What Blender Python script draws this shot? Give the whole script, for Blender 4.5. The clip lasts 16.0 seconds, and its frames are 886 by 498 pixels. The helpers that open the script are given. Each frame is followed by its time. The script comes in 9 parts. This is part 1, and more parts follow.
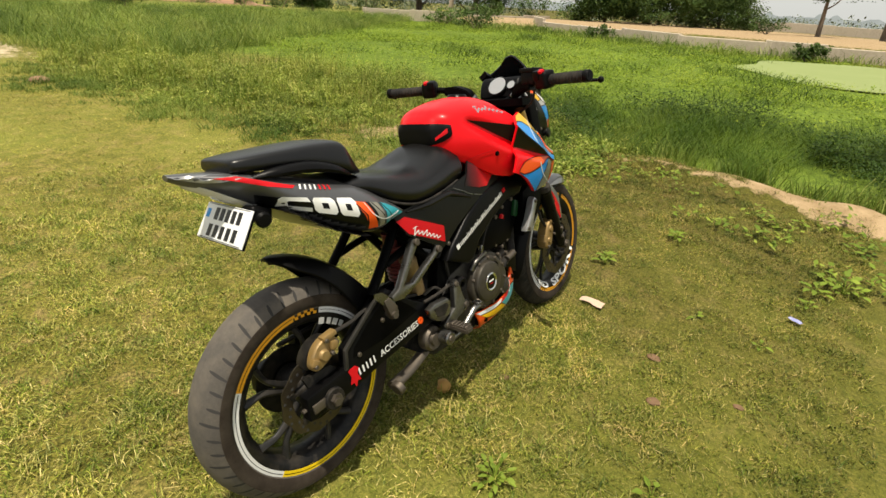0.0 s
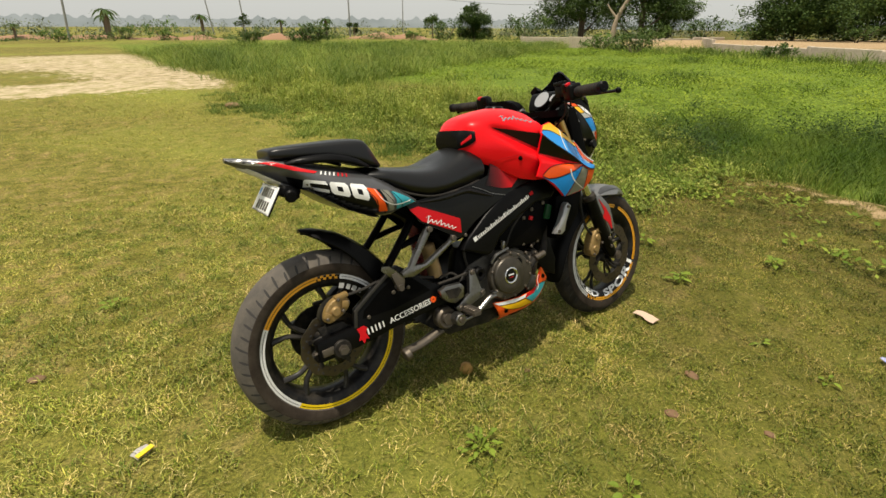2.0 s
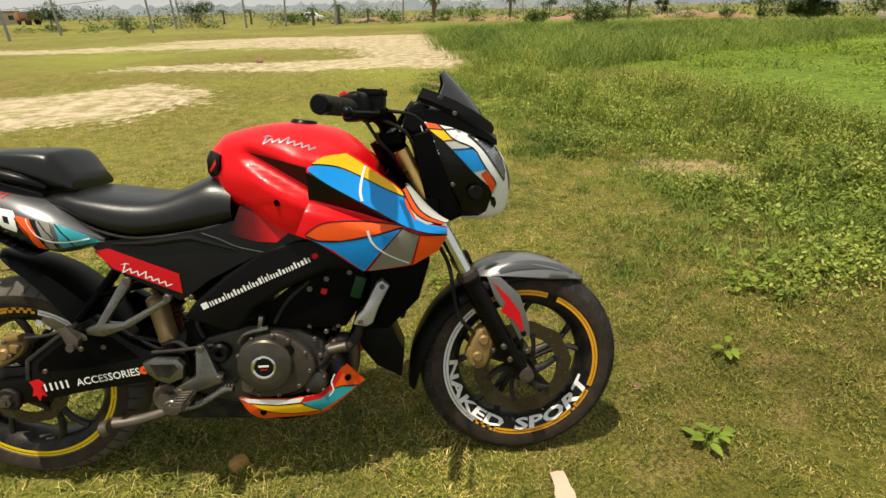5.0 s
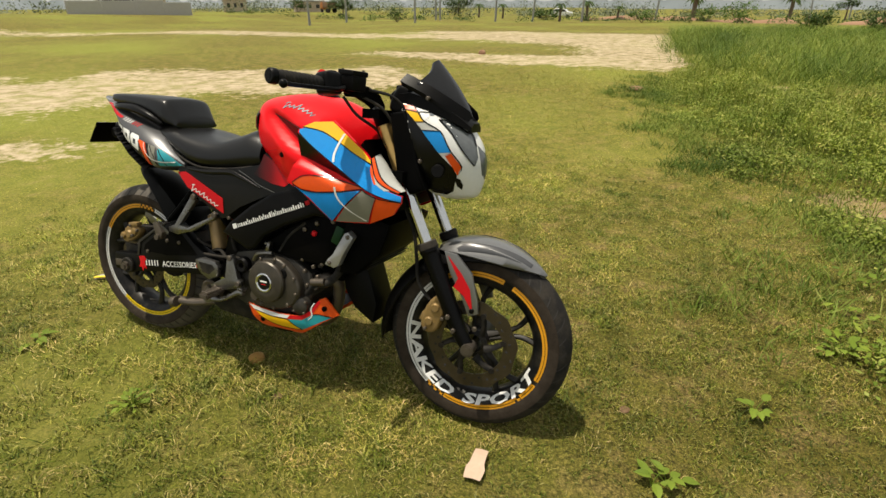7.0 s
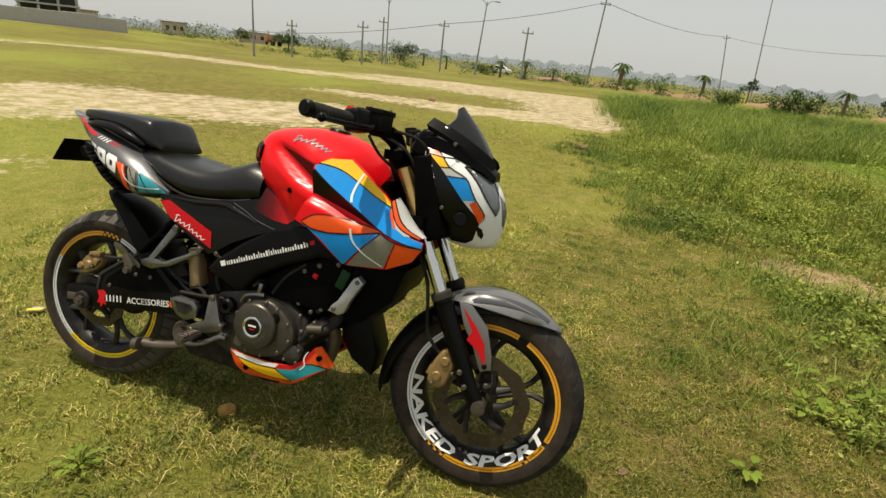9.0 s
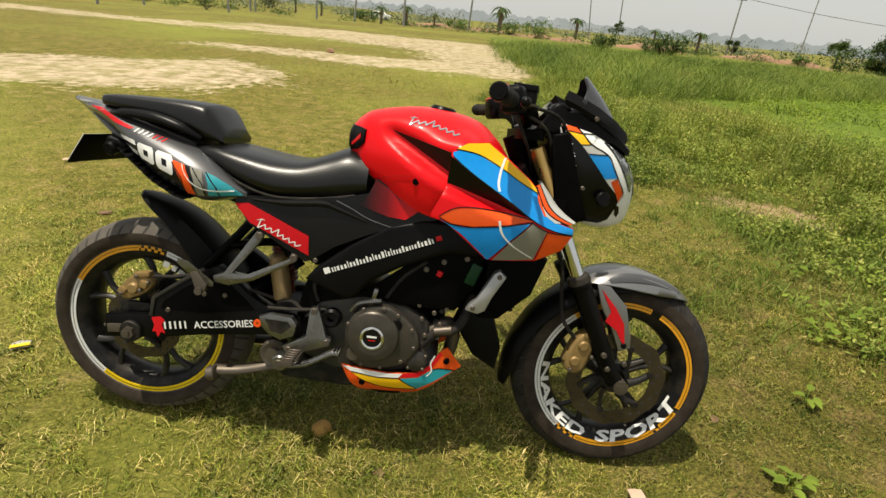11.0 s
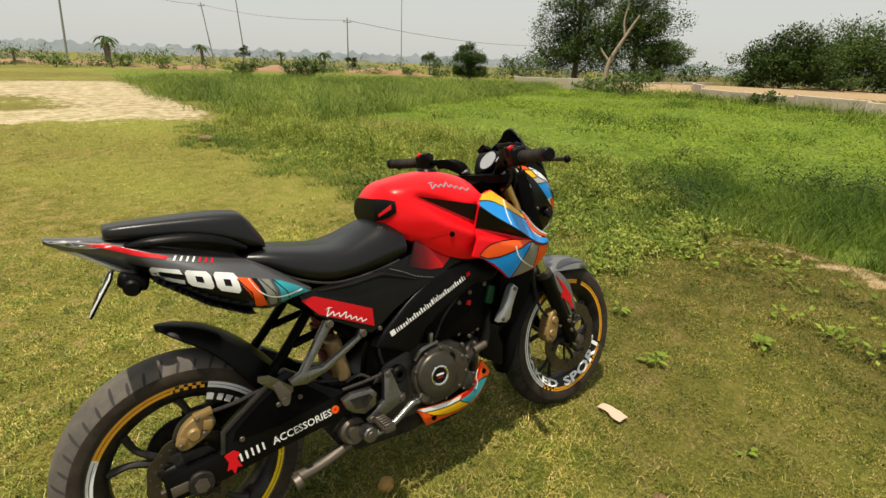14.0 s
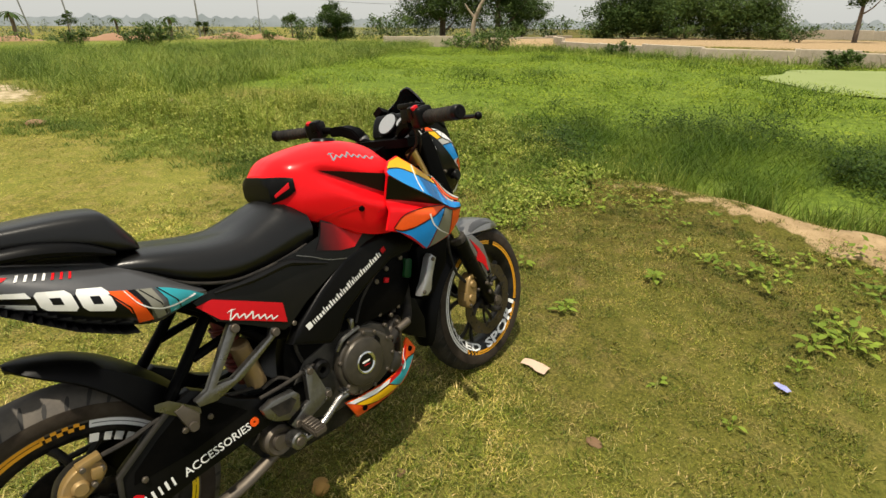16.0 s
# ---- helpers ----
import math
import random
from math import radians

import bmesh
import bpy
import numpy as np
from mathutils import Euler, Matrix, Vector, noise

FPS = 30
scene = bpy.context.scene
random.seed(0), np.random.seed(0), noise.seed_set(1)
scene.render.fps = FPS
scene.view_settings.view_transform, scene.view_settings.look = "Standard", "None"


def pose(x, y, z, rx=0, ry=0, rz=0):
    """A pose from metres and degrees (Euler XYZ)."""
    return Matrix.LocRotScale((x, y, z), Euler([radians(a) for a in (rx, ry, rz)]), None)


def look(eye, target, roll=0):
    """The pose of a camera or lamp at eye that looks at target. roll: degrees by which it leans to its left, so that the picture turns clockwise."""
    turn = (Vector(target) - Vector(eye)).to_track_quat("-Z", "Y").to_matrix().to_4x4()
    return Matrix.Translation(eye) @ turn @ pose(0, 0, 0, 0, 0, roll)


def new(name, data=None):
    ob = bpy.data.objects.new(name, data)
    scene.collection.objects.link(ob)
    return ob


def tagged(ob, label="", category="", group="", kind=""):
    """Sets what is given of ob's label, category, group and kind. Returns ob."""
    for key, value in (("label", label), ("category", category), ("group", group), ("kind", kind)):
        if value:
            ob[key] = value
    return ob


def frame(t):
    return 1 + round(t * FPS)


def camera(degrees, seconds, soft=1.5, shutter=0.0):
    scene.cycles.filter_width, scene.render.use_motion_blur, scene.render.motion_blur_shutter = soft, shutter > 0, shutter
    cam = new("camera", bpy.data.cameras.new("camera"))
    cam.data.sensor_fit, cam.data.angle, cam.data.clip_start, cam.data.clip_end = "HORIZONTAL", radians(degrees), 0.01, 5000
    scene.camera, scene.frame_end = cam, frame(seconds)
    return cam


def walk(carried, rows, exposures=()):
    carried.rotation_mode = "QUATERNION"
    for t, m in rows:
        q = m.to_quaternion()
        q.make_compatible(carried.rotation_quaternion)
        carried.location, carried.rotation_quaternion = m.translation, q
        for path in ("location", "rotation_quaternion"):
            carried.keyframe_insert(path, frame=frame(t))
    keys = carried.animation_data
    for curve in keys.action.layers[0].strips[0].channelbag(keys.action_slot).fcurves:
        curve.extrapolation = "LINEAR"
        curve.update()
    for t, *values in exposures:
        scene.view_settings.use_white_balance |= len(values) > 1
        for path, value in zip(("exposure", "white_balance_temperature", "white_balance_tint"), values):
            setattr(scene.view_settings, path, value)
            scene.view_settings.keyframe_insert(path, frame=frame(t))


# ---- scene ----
cam = camera(81.6, 16.0)

PATH = [
    (0, (-0.664, -0.904, 1.241), (0.791, 0.149, 0.361), 3.5),
    (0.5, (-0.6, -1.009, 1.276), (0.809, 0.176, 0.494), 0.3),
    (1, (-0.467, -1.149, 1.267), (0.855, 0.148, 0.511), -3.4),
    (1.5, (-0.485, -1.232, 1.264), (0.732, 0.141, 0.469), -3.6),
    (2, (-0.535, -1.376, 1.241), (0.542, 0.102, 0.431), 0.4),
    (2.5, (-0.488, -1.498, 1.28), (0.429, 0.094, 0.49), -0.5),
    (3, (-0.205, -1.523, 1.279), (0.583, 0.142, 0.499), -3.1),
    (3.5, (0.014, -1.495, 1.27), (0.699, 0.165, 0.389), -1.9),
    (4, (0.297, -1.386, 1.255), (0.914, 0.273, 0.323), -1.5),
    (4.2, (0.422, -1.356, 1.252), (0.993, 0.344, 0.366), -1.9),
    (6.3, (1.796, -1.113, 1.144), (1.124, 0.566, 0.29), -0.5),
    (6.5, (1.797, -1.156, 1.151), (1.092, 0.506, 0.291), -0.8),
    (7, (1.75, -1.308, 1.205), (1.108, 0.377, 0.339), -0.1),
    (7.5, (1.666, -1.44, 1.25), (1.111, 0.303, 0.442), 3.5),
    (8, (1.614, -1.504, 1.241), (1.052, 0.274, 0.519), 6.6),
    (8.5, (1.533, -1.349, 1.229), (1.011, 0.44, 0.502), 5.8),
    (8.7, (1.528, -1.328, 1.19), (1.05, 0.48, 0.481), 5.8),
    (10.8, (0.906, -1.261, 1.187), (0.823, 0.574, 0.396), 5.6),
    (11, (0.837, -1.273, 1.177), (0.846, 0.543, 0.34), 5.5),
    (11.5, (0.581, -1.36, 1.209), (0.837, 0.414, 0.322), 6.7),
    (12, (0.301, -1.341, 1.153), (0.669, 0.4, 0.24), 6.6),
    (12.5, (0.035, -1.305, 1.215), (0.548, 0.401, 0.305), 5.3),
    (13, (-0.188, -1.324, 1.282), (0.529, 0.348, 0.451), 4.9),
    (13.5, (-0.234, -1.293, 1.293), (0.682, 0.322, 0.549), 4.4),
    (14, (-0.122, -1.204, 1.278), (1.002, 0.298, 0.584), 2.2),
    (14.5, (-0.089, -1.162, 1.275), (1.145, 0.257, 0.595), 0.8),
    (15, (-0.18, -1.114, 1.294), (1.074, 0.257, 0.556), 1.2),
    (15.5, (-0.215, -1.066, 1.266), (1.106, 0.207, 0.47), 2.5),
    (16, (-0.095, -1.069, 1.253), (1.307, 0.106, 0.443), 0.5),
]
EXPOSURES = [(0.0, 0.55), (0.5, 0.46), (1.0, 0.34), (2.0, 0.38), (3.5, 0.34), (4.0, 0.45), (6.5, 0.33), (7.0, 0.30), (8.0, 0.30), (8.5, 0.27), (11.0, 0.38), (13.5, 0.38), (14.5, 0.42), (16.0, 0.45)]
walk(cam, [(t, look(eye, target, roll)) for t, eye, target, roll in PATH], EXPOSURES)

# ---- world, sun, exposure ----
SUN_EL, SUN_AZ = 77.0, 197.0
world = bpy.data.worlds.new("world")
scene.world = world
world.use_nodes = True
wn, wl = world.node_tree.nodes, world.node_tree.links
wn.clear()
sky = wn.new("ShaderNodeTexSky")
sky.sky_type, sky.sun_disc = "NISHITA", False
sky.sun_elevation, sky.sun_rotation = radians(SUN_EL), radians(90 - SUN_AZ)
sky.air_density, sky.dust_density, sky.ozone_density = 1.0, 2.5, 1.0
haze = wn.new("ShaderNodeMix")
haze.data_type = "RGBA"
haze.inputs[0].default_value = 0.90
haze.inputs[7].default_value = (3.32, 3.32, 3.10, 1)
bg = wn.new("ShaderNodeBackground")
bg.inputs["Strength"].default_value = 0.15
wo = wn.new("ShaderNodeOutputWorld")
wl.new(sky.outputs[0], haze.inputs[6])
wl.new(haze.outputs[2], bg.inputs["Color"])
wl.new(bg.outputs[0], wo.inputs["Surface"])
sun_data = bpy.data.lights.new("sun", "SUN")
sun_data.energy, sun_data.angle, sun_data.color = 4.0, radians(0.8), (1.0, 0.91, 0.75)
sun_lamp = new("sun", sun_data)
sun_dir = Vector((math.cos(radians(SUN_AZ)) * math.cos(radians(SUN_EL)), math.sin(radians(SUN_AZ)) * math.cos(radians(SUN_EL)), math.sin(radians(SUN_EL))))
sun_lamp.matrix_world = look(sun_dir * 50, (0, 0, 0))

RNG = np.random.default_rng(7)


# ---- materials ----
def node_material(name):
    m = bpy.data.materials.new(name)
    m.use_nodes = True
    nt = m.node_tree
    return m, nt, nt.nodes["Principled BSDF"]


def set_in(node, **kw):
    for k, v in kw.items():
        node.inputs[k.replace("_", " ")].default_value = v


def ramp_node(nt, fac, stops):
    r = nt.nodes.new("ShaderNodeValToRGB")
    el = r.color_ramp.elements
    while len(el) < len(stops):
        el.new(0.5)
    for e, (p, c) in zip(el, stops):
        e.position, e.color = p, (*c, 1) if len(c) == 3 else c
    nt.links.new(fac, r.inputs[0])
    return r.outputs["Color"]


def noise_node(nt, coord, scale, detail=4.0, rough=0.55):
    n = nt.nodes.new("ShaderNodeTexNoise")
    set_in(n, Scale=scale, Detail=detail, Roughness=rough)
    nt.links.new(coord, n.inputs["Vector"])
    return n.outputs["Fac"]


def mix_color(nt, fac, a, b, blend="MIX"):
    m = nt.nodes.new("ShaderNodeMix")
    m.data_type, m.blend_type = "RGBA", blend
    for sock, v in ((m.inputs[0], fac), (m.inputs[6], a), (m.inputs[7], b)):
        if isinstance(v, (int, float)):
            sock.default_value = v
        elif isinstance(v, tuple):
            sock.default_value = (*v, 1)
        else:
            nt.links.new(v, sock)
    return m.outputs[2]


def math_node(nt, op, a, b=0.0, clamp=False):
    m = nt.nodes.new("ShaderNodeMath")
    m.operation, m.use_clamp = op, clamp
    for sock, v in zip(m.inputs, (a, b)):
        if isinstance(v, (int, float)):
            sock.default_value = v
        else:
            nt.links.new(v, sock)
    return m.outputs[0]


def surface(name, color, dark=None, scale=6.0, fine=90.0, rough=0.5, rough_var=0.12, metal=0.0, bump=0.0, coat=0.0, dust=0.0, spec=0.5):
    """A paint, plastic or metal: two scales of variation, optional clear coat, and dust that gathers in patches."""
    m, nt, b = node_material(name)
    co = nt.nodes.new("ShaderNodeTexCoord").outputs["Object"]
    dark = dark or tuple(c * 0.72 for c in color)
    big, small = noise_node(nt, co, scale), noise_node(nt, co, fine, 3.0)
    col = mix_color(nt, math_node(nt, "MULTIPLY", big, small), color, dark)
    if dust:
        d = ramp_node(nt, noise_node(nt, co, scale * 1.7, 6.0, 0.65), [(0.42, (0, 0, 0)), (0.72, (dust, dust, dust))])
        col = mix_color(nt, d, col, (0.20, 0.165, 0.12))
    nt.links.new(col, b.inputs["Base Color"])
    r = math_node(nt, "MULTIPLY_ADD", big, rough_var * 2)
    r.node.inputs[2].default_value = rough - rough_var
    nt.links.new(r, b.inputs["Roughness"])
    set_in(b, Metallic=metal)
    b.inputs["Specular IOR Level"].default_value = spec
    if coat:
        b.inputs["Coat Weight"].default_value, b.inputs["Coat Roughness"].default_value = coat, 0.06
    if bump:
        bn = nt.nodes.new("ShaderNodeBump")
        set_in(bn, Strength=bump, Distance=0.002)
        nt.links.new(small, bn.inputs["Height"])
        nt.links.new(bn.outputs[0], b.inputs["Normal"])
    return m


def tone_drift(nt, co, col):
    """The turf's colour grows paler towards +y and -x, broken up by noise."""
    sep = nt.nodes.new("ShaderNodeSeparateXYZ")
    nt.links.new(co, sep.inputs[0])
    d = math_node(nt, "SUBTRACT", sep.outputs[1], math_node(nt, "MULTIPLY", sep.outputs[0], 0.7))
    d = math_node(nt, "ADD", d, math_node(nt, "MULTIPLY", math_node(nt, "SUBTRACT", noise_node(nt, co, 1.1, 4.0), 0.5), 2.2))
    d = math_node(nt, "DIVIDE", math_node(nt, "ADD", d, 1.9), 3.6, True)
    return mix_color(nt, 1.0, col, ramp_node(nt, d, [(0.0, (0.80, 0.76, 0.66)), (0.5, (1.06, 1.03, 0.95)), (1.0, (1.38, 1.36, 1.20))]), "MULTIPLY")


def leaf_material(name, colors, rough=0.55, through_light=0.22, scale=0.6, tuft=0.0, drift=False, even=0.0, grain=0.0):
    """Foliage: one colour a leaf from Random Per Island, patches by place, and some light let through."""
    m, nt, b = node_material(name)
    geo = nt.nodes.new("ShaderNodeNewGeometry")
    co = nt.nodes.new("ShaderNodeTexCoord").outputs["Object"]
    n = len(colors)
    one = ramp_node(nt, geo.outputs["Random Per Island"], [(i / max(1, n - 1), c) for i, c in enumerate(colors)])
    patch = ramp_node(nt, noise_node(nt, co, scale, 3.0), [(0.3, (0.50, 0.55, 0.5)), (0.7, (1.3, 1.22, 1.15))])
    col = mix_color(nt, 1.0, one, patch, "MULTIPLY")
    if tuft:
        col = mix_color(nt, 1.0, col, ramp_node(nt, noise_node(nt, co, tuft, 2.0), [(0.36, (0.55, 0.68, 0.5)), (0.50, (0.97, 1.02, 0.9)), (0.64, (1.14, 1.07, 1.08))]), "MULTIPLY")
    if grain:
        col = mix_color(nt, 1.0, col, ramp_node(nt, noise_node(nt, co, grain, 2.0, 0.6), [(0.38, (0.32, 0.40, 0.27)), (0.50, (1.02, 1.05, 0.94)), (0.62, (1.68, 1.60, 1.66))]), "MULTIPLY")
    if even:
        col = mix_color(nt, even, col, one)
    if drift:
        col = tone_drift(nt, co, col)
    nt.links.new(col, b.inputs["Base Color"])
    set_in(b, Roughness=rough)
    b.inputs["Specular IOR Level"].default_value = 0.14
    t = nt.nodes.new("ShaderNodeBsdfTranslucent")
    nt.links.new(col, t.inputs["Color"])
    mx = nt.nodes.new("ShaderNodeMixShader")
    mx.inputs[0].default_value = through_light
    nt.links.new(b.outputs[0], mx.inputs[1])
    nt.links.new(t.outputs[0], mx.inputs[2])
    nt.links.new(mx.outputs[0], nt.nodes["Material Output"].inputs["Surface"])
    return m


def ground_material():
    m, nt, b = node_material("ground_soil_and_turf")
    co = nt.nodes.new("ShaderNodeTexCoord").outputs["Object"]

    def attr(n):
        a = nt.nodes.new("ShaderNodeAttribute")
        a.attribute_name = n
        return a.outputs["Fac"]

    n1, n2, n3 = noise_node(nt, co, 0.9, 5), noise_node(nt, co, 7.0, 6, 0.65), noise_node(nt, co, 60.0, 4, 0.7)
    n4 = noise_node(nt, co, 150.0, 3, 0.8)
    turf = ramp_node(nt, n2, [(0.32, (0.085, 0.085, 0.014)), (0.50, (0.165, 0.150, 0.034)), (0.68, (0.27, 0.195, 0.095))])
    turf = mix_color(nt, ramp_node(nt, n1, [(0.35, (0, 0, 0)), (0.75, (0.5, 0.5, 0.5))]), turf, (0.175, 0.172, 0.040))
    turf = mix_color(nt, 0.9, turf, ramp_node(nt, n3, [(0.34, (0.25, 0.27, 0.22)), (0.52, (0.9, 0.9, 0.85)), (0.66, (1.25, 1.2, 1.15))]), "MULTIPLY")
    turf = mix_color(nt, 0.9, turf, ramp_node(nt, n4, [(0.38, (0.25, 0.26, 0.24)), (0.62, (1.25, 1.22, 1.2))]), "MULTIPLY")
    turf = mix_color(nt, ramp_node(nt, noise_node(nt, co, 0.16, 5, 0.6), [(0.45, (0, 0, 0)), (0.62, (0.6, 0.6, 0.6))]), turf, mix_color(nt, n3, (0.10, 0.125, 0.02), (0.22, 0.24, 0.045)))
    turf = tone_drift(nt, co, turf)
    lush = ramp_node(nt, n2, [(0.3, (0.06, 0.10, 0.012)), (0.7, (0.19, 0.26, 0.03))])
    lush = mix_color(nt, 0.8, lush, ramp_node(nt, n3, [(0.35, (0.3, 0.32, 0.28)), (0.65, (1.4, 1.4, 1.3))]), "MULTIPLY")
    sand = ramp_node(nt, n2, [(0.3, (0.36, 0.28, 0.18)), (0.7, (0.56, 0.46, 0.32))])
    soil = ramp_node(nt, n2, [(0.3, (0.24, 0.165, 0.085)), (0.7, (0.42, 0.305, 0.175))])
    col = mix_color(nt, attr("lush"), turf, lush)
    edge = math_node(nt, "ADD", attr("sand"), math_node(nt, "MULTIPLY", math_node(nt, "SUBTRACT", n2, 0.5), 2.0))
    edge = math_node(nt, "ADD", edge, math_node(nt, "MULTIPLY", math_node(nt, "SUBTRACT", n1, 0.5), 1.8))
    mask = ramp_node(nt, edge, [(0.40, (0, 0, 0)), (0.62, (1, 1, 1))])
    mask = mix_color(nt, 1.0, mask, ramp_node(nt, attr("sand"), [(0.04, (0, 0, 0)), (0.22, (1, 1, 1))]), "MULTIPLY")
    grit = ramp_node(nt, noise_node(nt, co, 3.2, 8, 0.75), [(0.44, (0, 0, 0)), (0.58, (1, 1, 1))])
    col = mix_color(nt, mask, col, mix_color(nt, grit, sand, mix_color(nt, 0.25, turf, sand)))
    edge2 = math_node(nt, "ADD", attr("soil"), math_node(nt, "MULTIPLY", math_node(nt, "SUBTRACT", n2, 0.5), 1.5))
    col = mix_color(nt, ramp_node(nt, edge2, [(0.42, (0, 0, 0)), (0.6, (1, 1, 1))]), col, soil)
    nt.links.new(col, b.inputs["Base Color"])
    set_in(b, Roughness=0.92)
    b.inputs["Specular IOR Level"].default_value = 0.15
    bn = nt.nodes.new("ShaderNodeBump")
    set_in(bn, Strength=0.6, Distance=0.02)
    nt.links.new(math_node(nt, "ADD", n2, math_node(nt, "MULTIPLY", n3, 0.6)), bn.inputs["Height"])
    nt.links.new(bn.outputs[0], b.inputs["Normal"])
    return m


# ---- the land ----
def smooth(a, b, x):
    t = np.clip((x - a) / (b - a), 0, 1)
    return t * t * (3 - 2 * t)


def wave(x, y, s, k=0.0):
    """A cheap uneven field, about -1 to 1."""
    return (np.sin(x * s + 1.3 * np.sin(y * s * 0.7 + k) + k) + np.sin(y * s * 1.13 + 1.7 * np.sin(x * s * 0.6 + 2 * k))) / 2


RIDGE = [(5.4, 3.6), (4.6, 2.4), (4.05, 1.25), (4.10, 0.55), (4.14, 0.03), (4.10, -0.36), (3.93, -0.80), (3.83, -1.20), (3.72, -2.0), (3.5, -3.2)]


def ridge_far(x, y):
    """The distance from the bare earth ridge."""
    best = np.full(np.shape(x), 99.0)
    for (ax, ay), (bx, by) in zip(RIDGE, RIDGE[1:]):
        dx, dy = bx - ax, by - ay
        t = np.clip(((x - ax) * dx + (y - ay) * dy) / (dx * dx + dy * dy), 0, 1)
        best = np.minimum(best, np.hypot(x - ax - t * dx, y - ay - t * dy))
    return best


def beyond_ridge(x, y):
    """Above 0 on the wet side of the ridge."""
    edge = np.interp(y, [p[1] for p in RIDGE[::-1]], [p[0] for p in RIDGE[::-1]])
    return x - edge


def land(x, y):
    """The height of the ground."""
    x, y = np.asarray(x, float), np.asarray(y, float)
    r = np.hypot(x - 1.0, y)
    z = -0.012 * np.clip(r - 14, 0, 260) + 0.012 * wave(x, y, 1.1) * smooth(1.5, 4, r) + 0.05 * wave(x, y, 0.35, 2.0) * smooth(4, 10, r)
    wet = smooth(0.1, 1.0, beyond_ridge(x, y)) * smooth(4.5, 2.0, y) * smooth(26, 20, x)
    z = z - 0.12 * wet
    z = z + 0.5 * smooth(24.6, 26.2, x - 0.25 * np.clip(y - 5, 0, 20)) * smooth(24, 19, y)
    z = z - (0.020 + 0.010 * np.clip(x, -1.0, 2.0)) * smooth(9, 4, r)
    z = z + 0.85 * smooth(26, 44, -x)
    d = ridge_far(x, y)
    return z + (0.05 + 0.05 * smooth(1.5, -1.5, y)) * np.exp(-((d / 0.20) ** 2)) * (1 + 0.3 * wave(x, y, 9.0))


def ground_z(x, y):
    return float(land(x, y))


def sand_amount(x, y):
    x, y = np.asarray(x, float), np.asarray(y, float)

    def streak(ax, ay, bx, by, wide):
        dx, dy = bx - ax, by - ay
        t = np.clip(((x - ax) * dx + (y - ay) * dy) / (dx * dx + dy * dy), 0, 1)
        return np.exp(-((np.hypot(x - ax - t * dx, y - ay - t * dy) / wide) ** 2))

    s = 1.3 * streak(1.9, 10.9, -0.8, 11.2, 1.2) + 1.2 * streak(1.7, 12.5, 1.1, 18.0, 1.5) + 1.25 * streak(1.4, 19.0, -3.5, 20.5, 2.7)
    s = s + 1.0 * streak(-1.0, 11.4, -5.0, 12.0, 0.7) + 0.85 * streak(-4.0, 20.5, -18.0, 21.5, 2.3) + 1.0 * streak(2.2, 24.0, -8.0, 25.5, 2.0) + 0.7 * streak(-18, 21.5, -42, 13, 2.0)
    s = s + 1.0 * streak(-2.9, 6.2, -6.5, 4.4, 1.15) + 0.95 * streak(-4.2, 7.3, -7.6, 6.2, 1.0) + 0.85 * streak(-5.8, 3.0, -9.0, 4.0, 0.9) + 0.6 * streak(-3.4, 8.6, -2.7, 7.2, 0.8) + 0.55 * streak(-3.4, 1.6, -5.0, 1.2, 0.6)
    return np.clip(s, 0, 1.2) * smooth(2.9, 2.0, x - 0.15 * wave(x, y, 2.0))


def bald(x, y):
    """Small patches of bare earth among the weeds."""
    return np.clip(1.3 * np.exp(-(((x - 3.42) / 0.46) ** 2 + ((y - 2.66 + 0.3 * (x - 3.4)) / 0.36) ** 2)) + np.exp(-(((x - 3.65) / 0.28) ** 2 + ((y - 7.9) / 0.55) ** 2)), 0, 1)


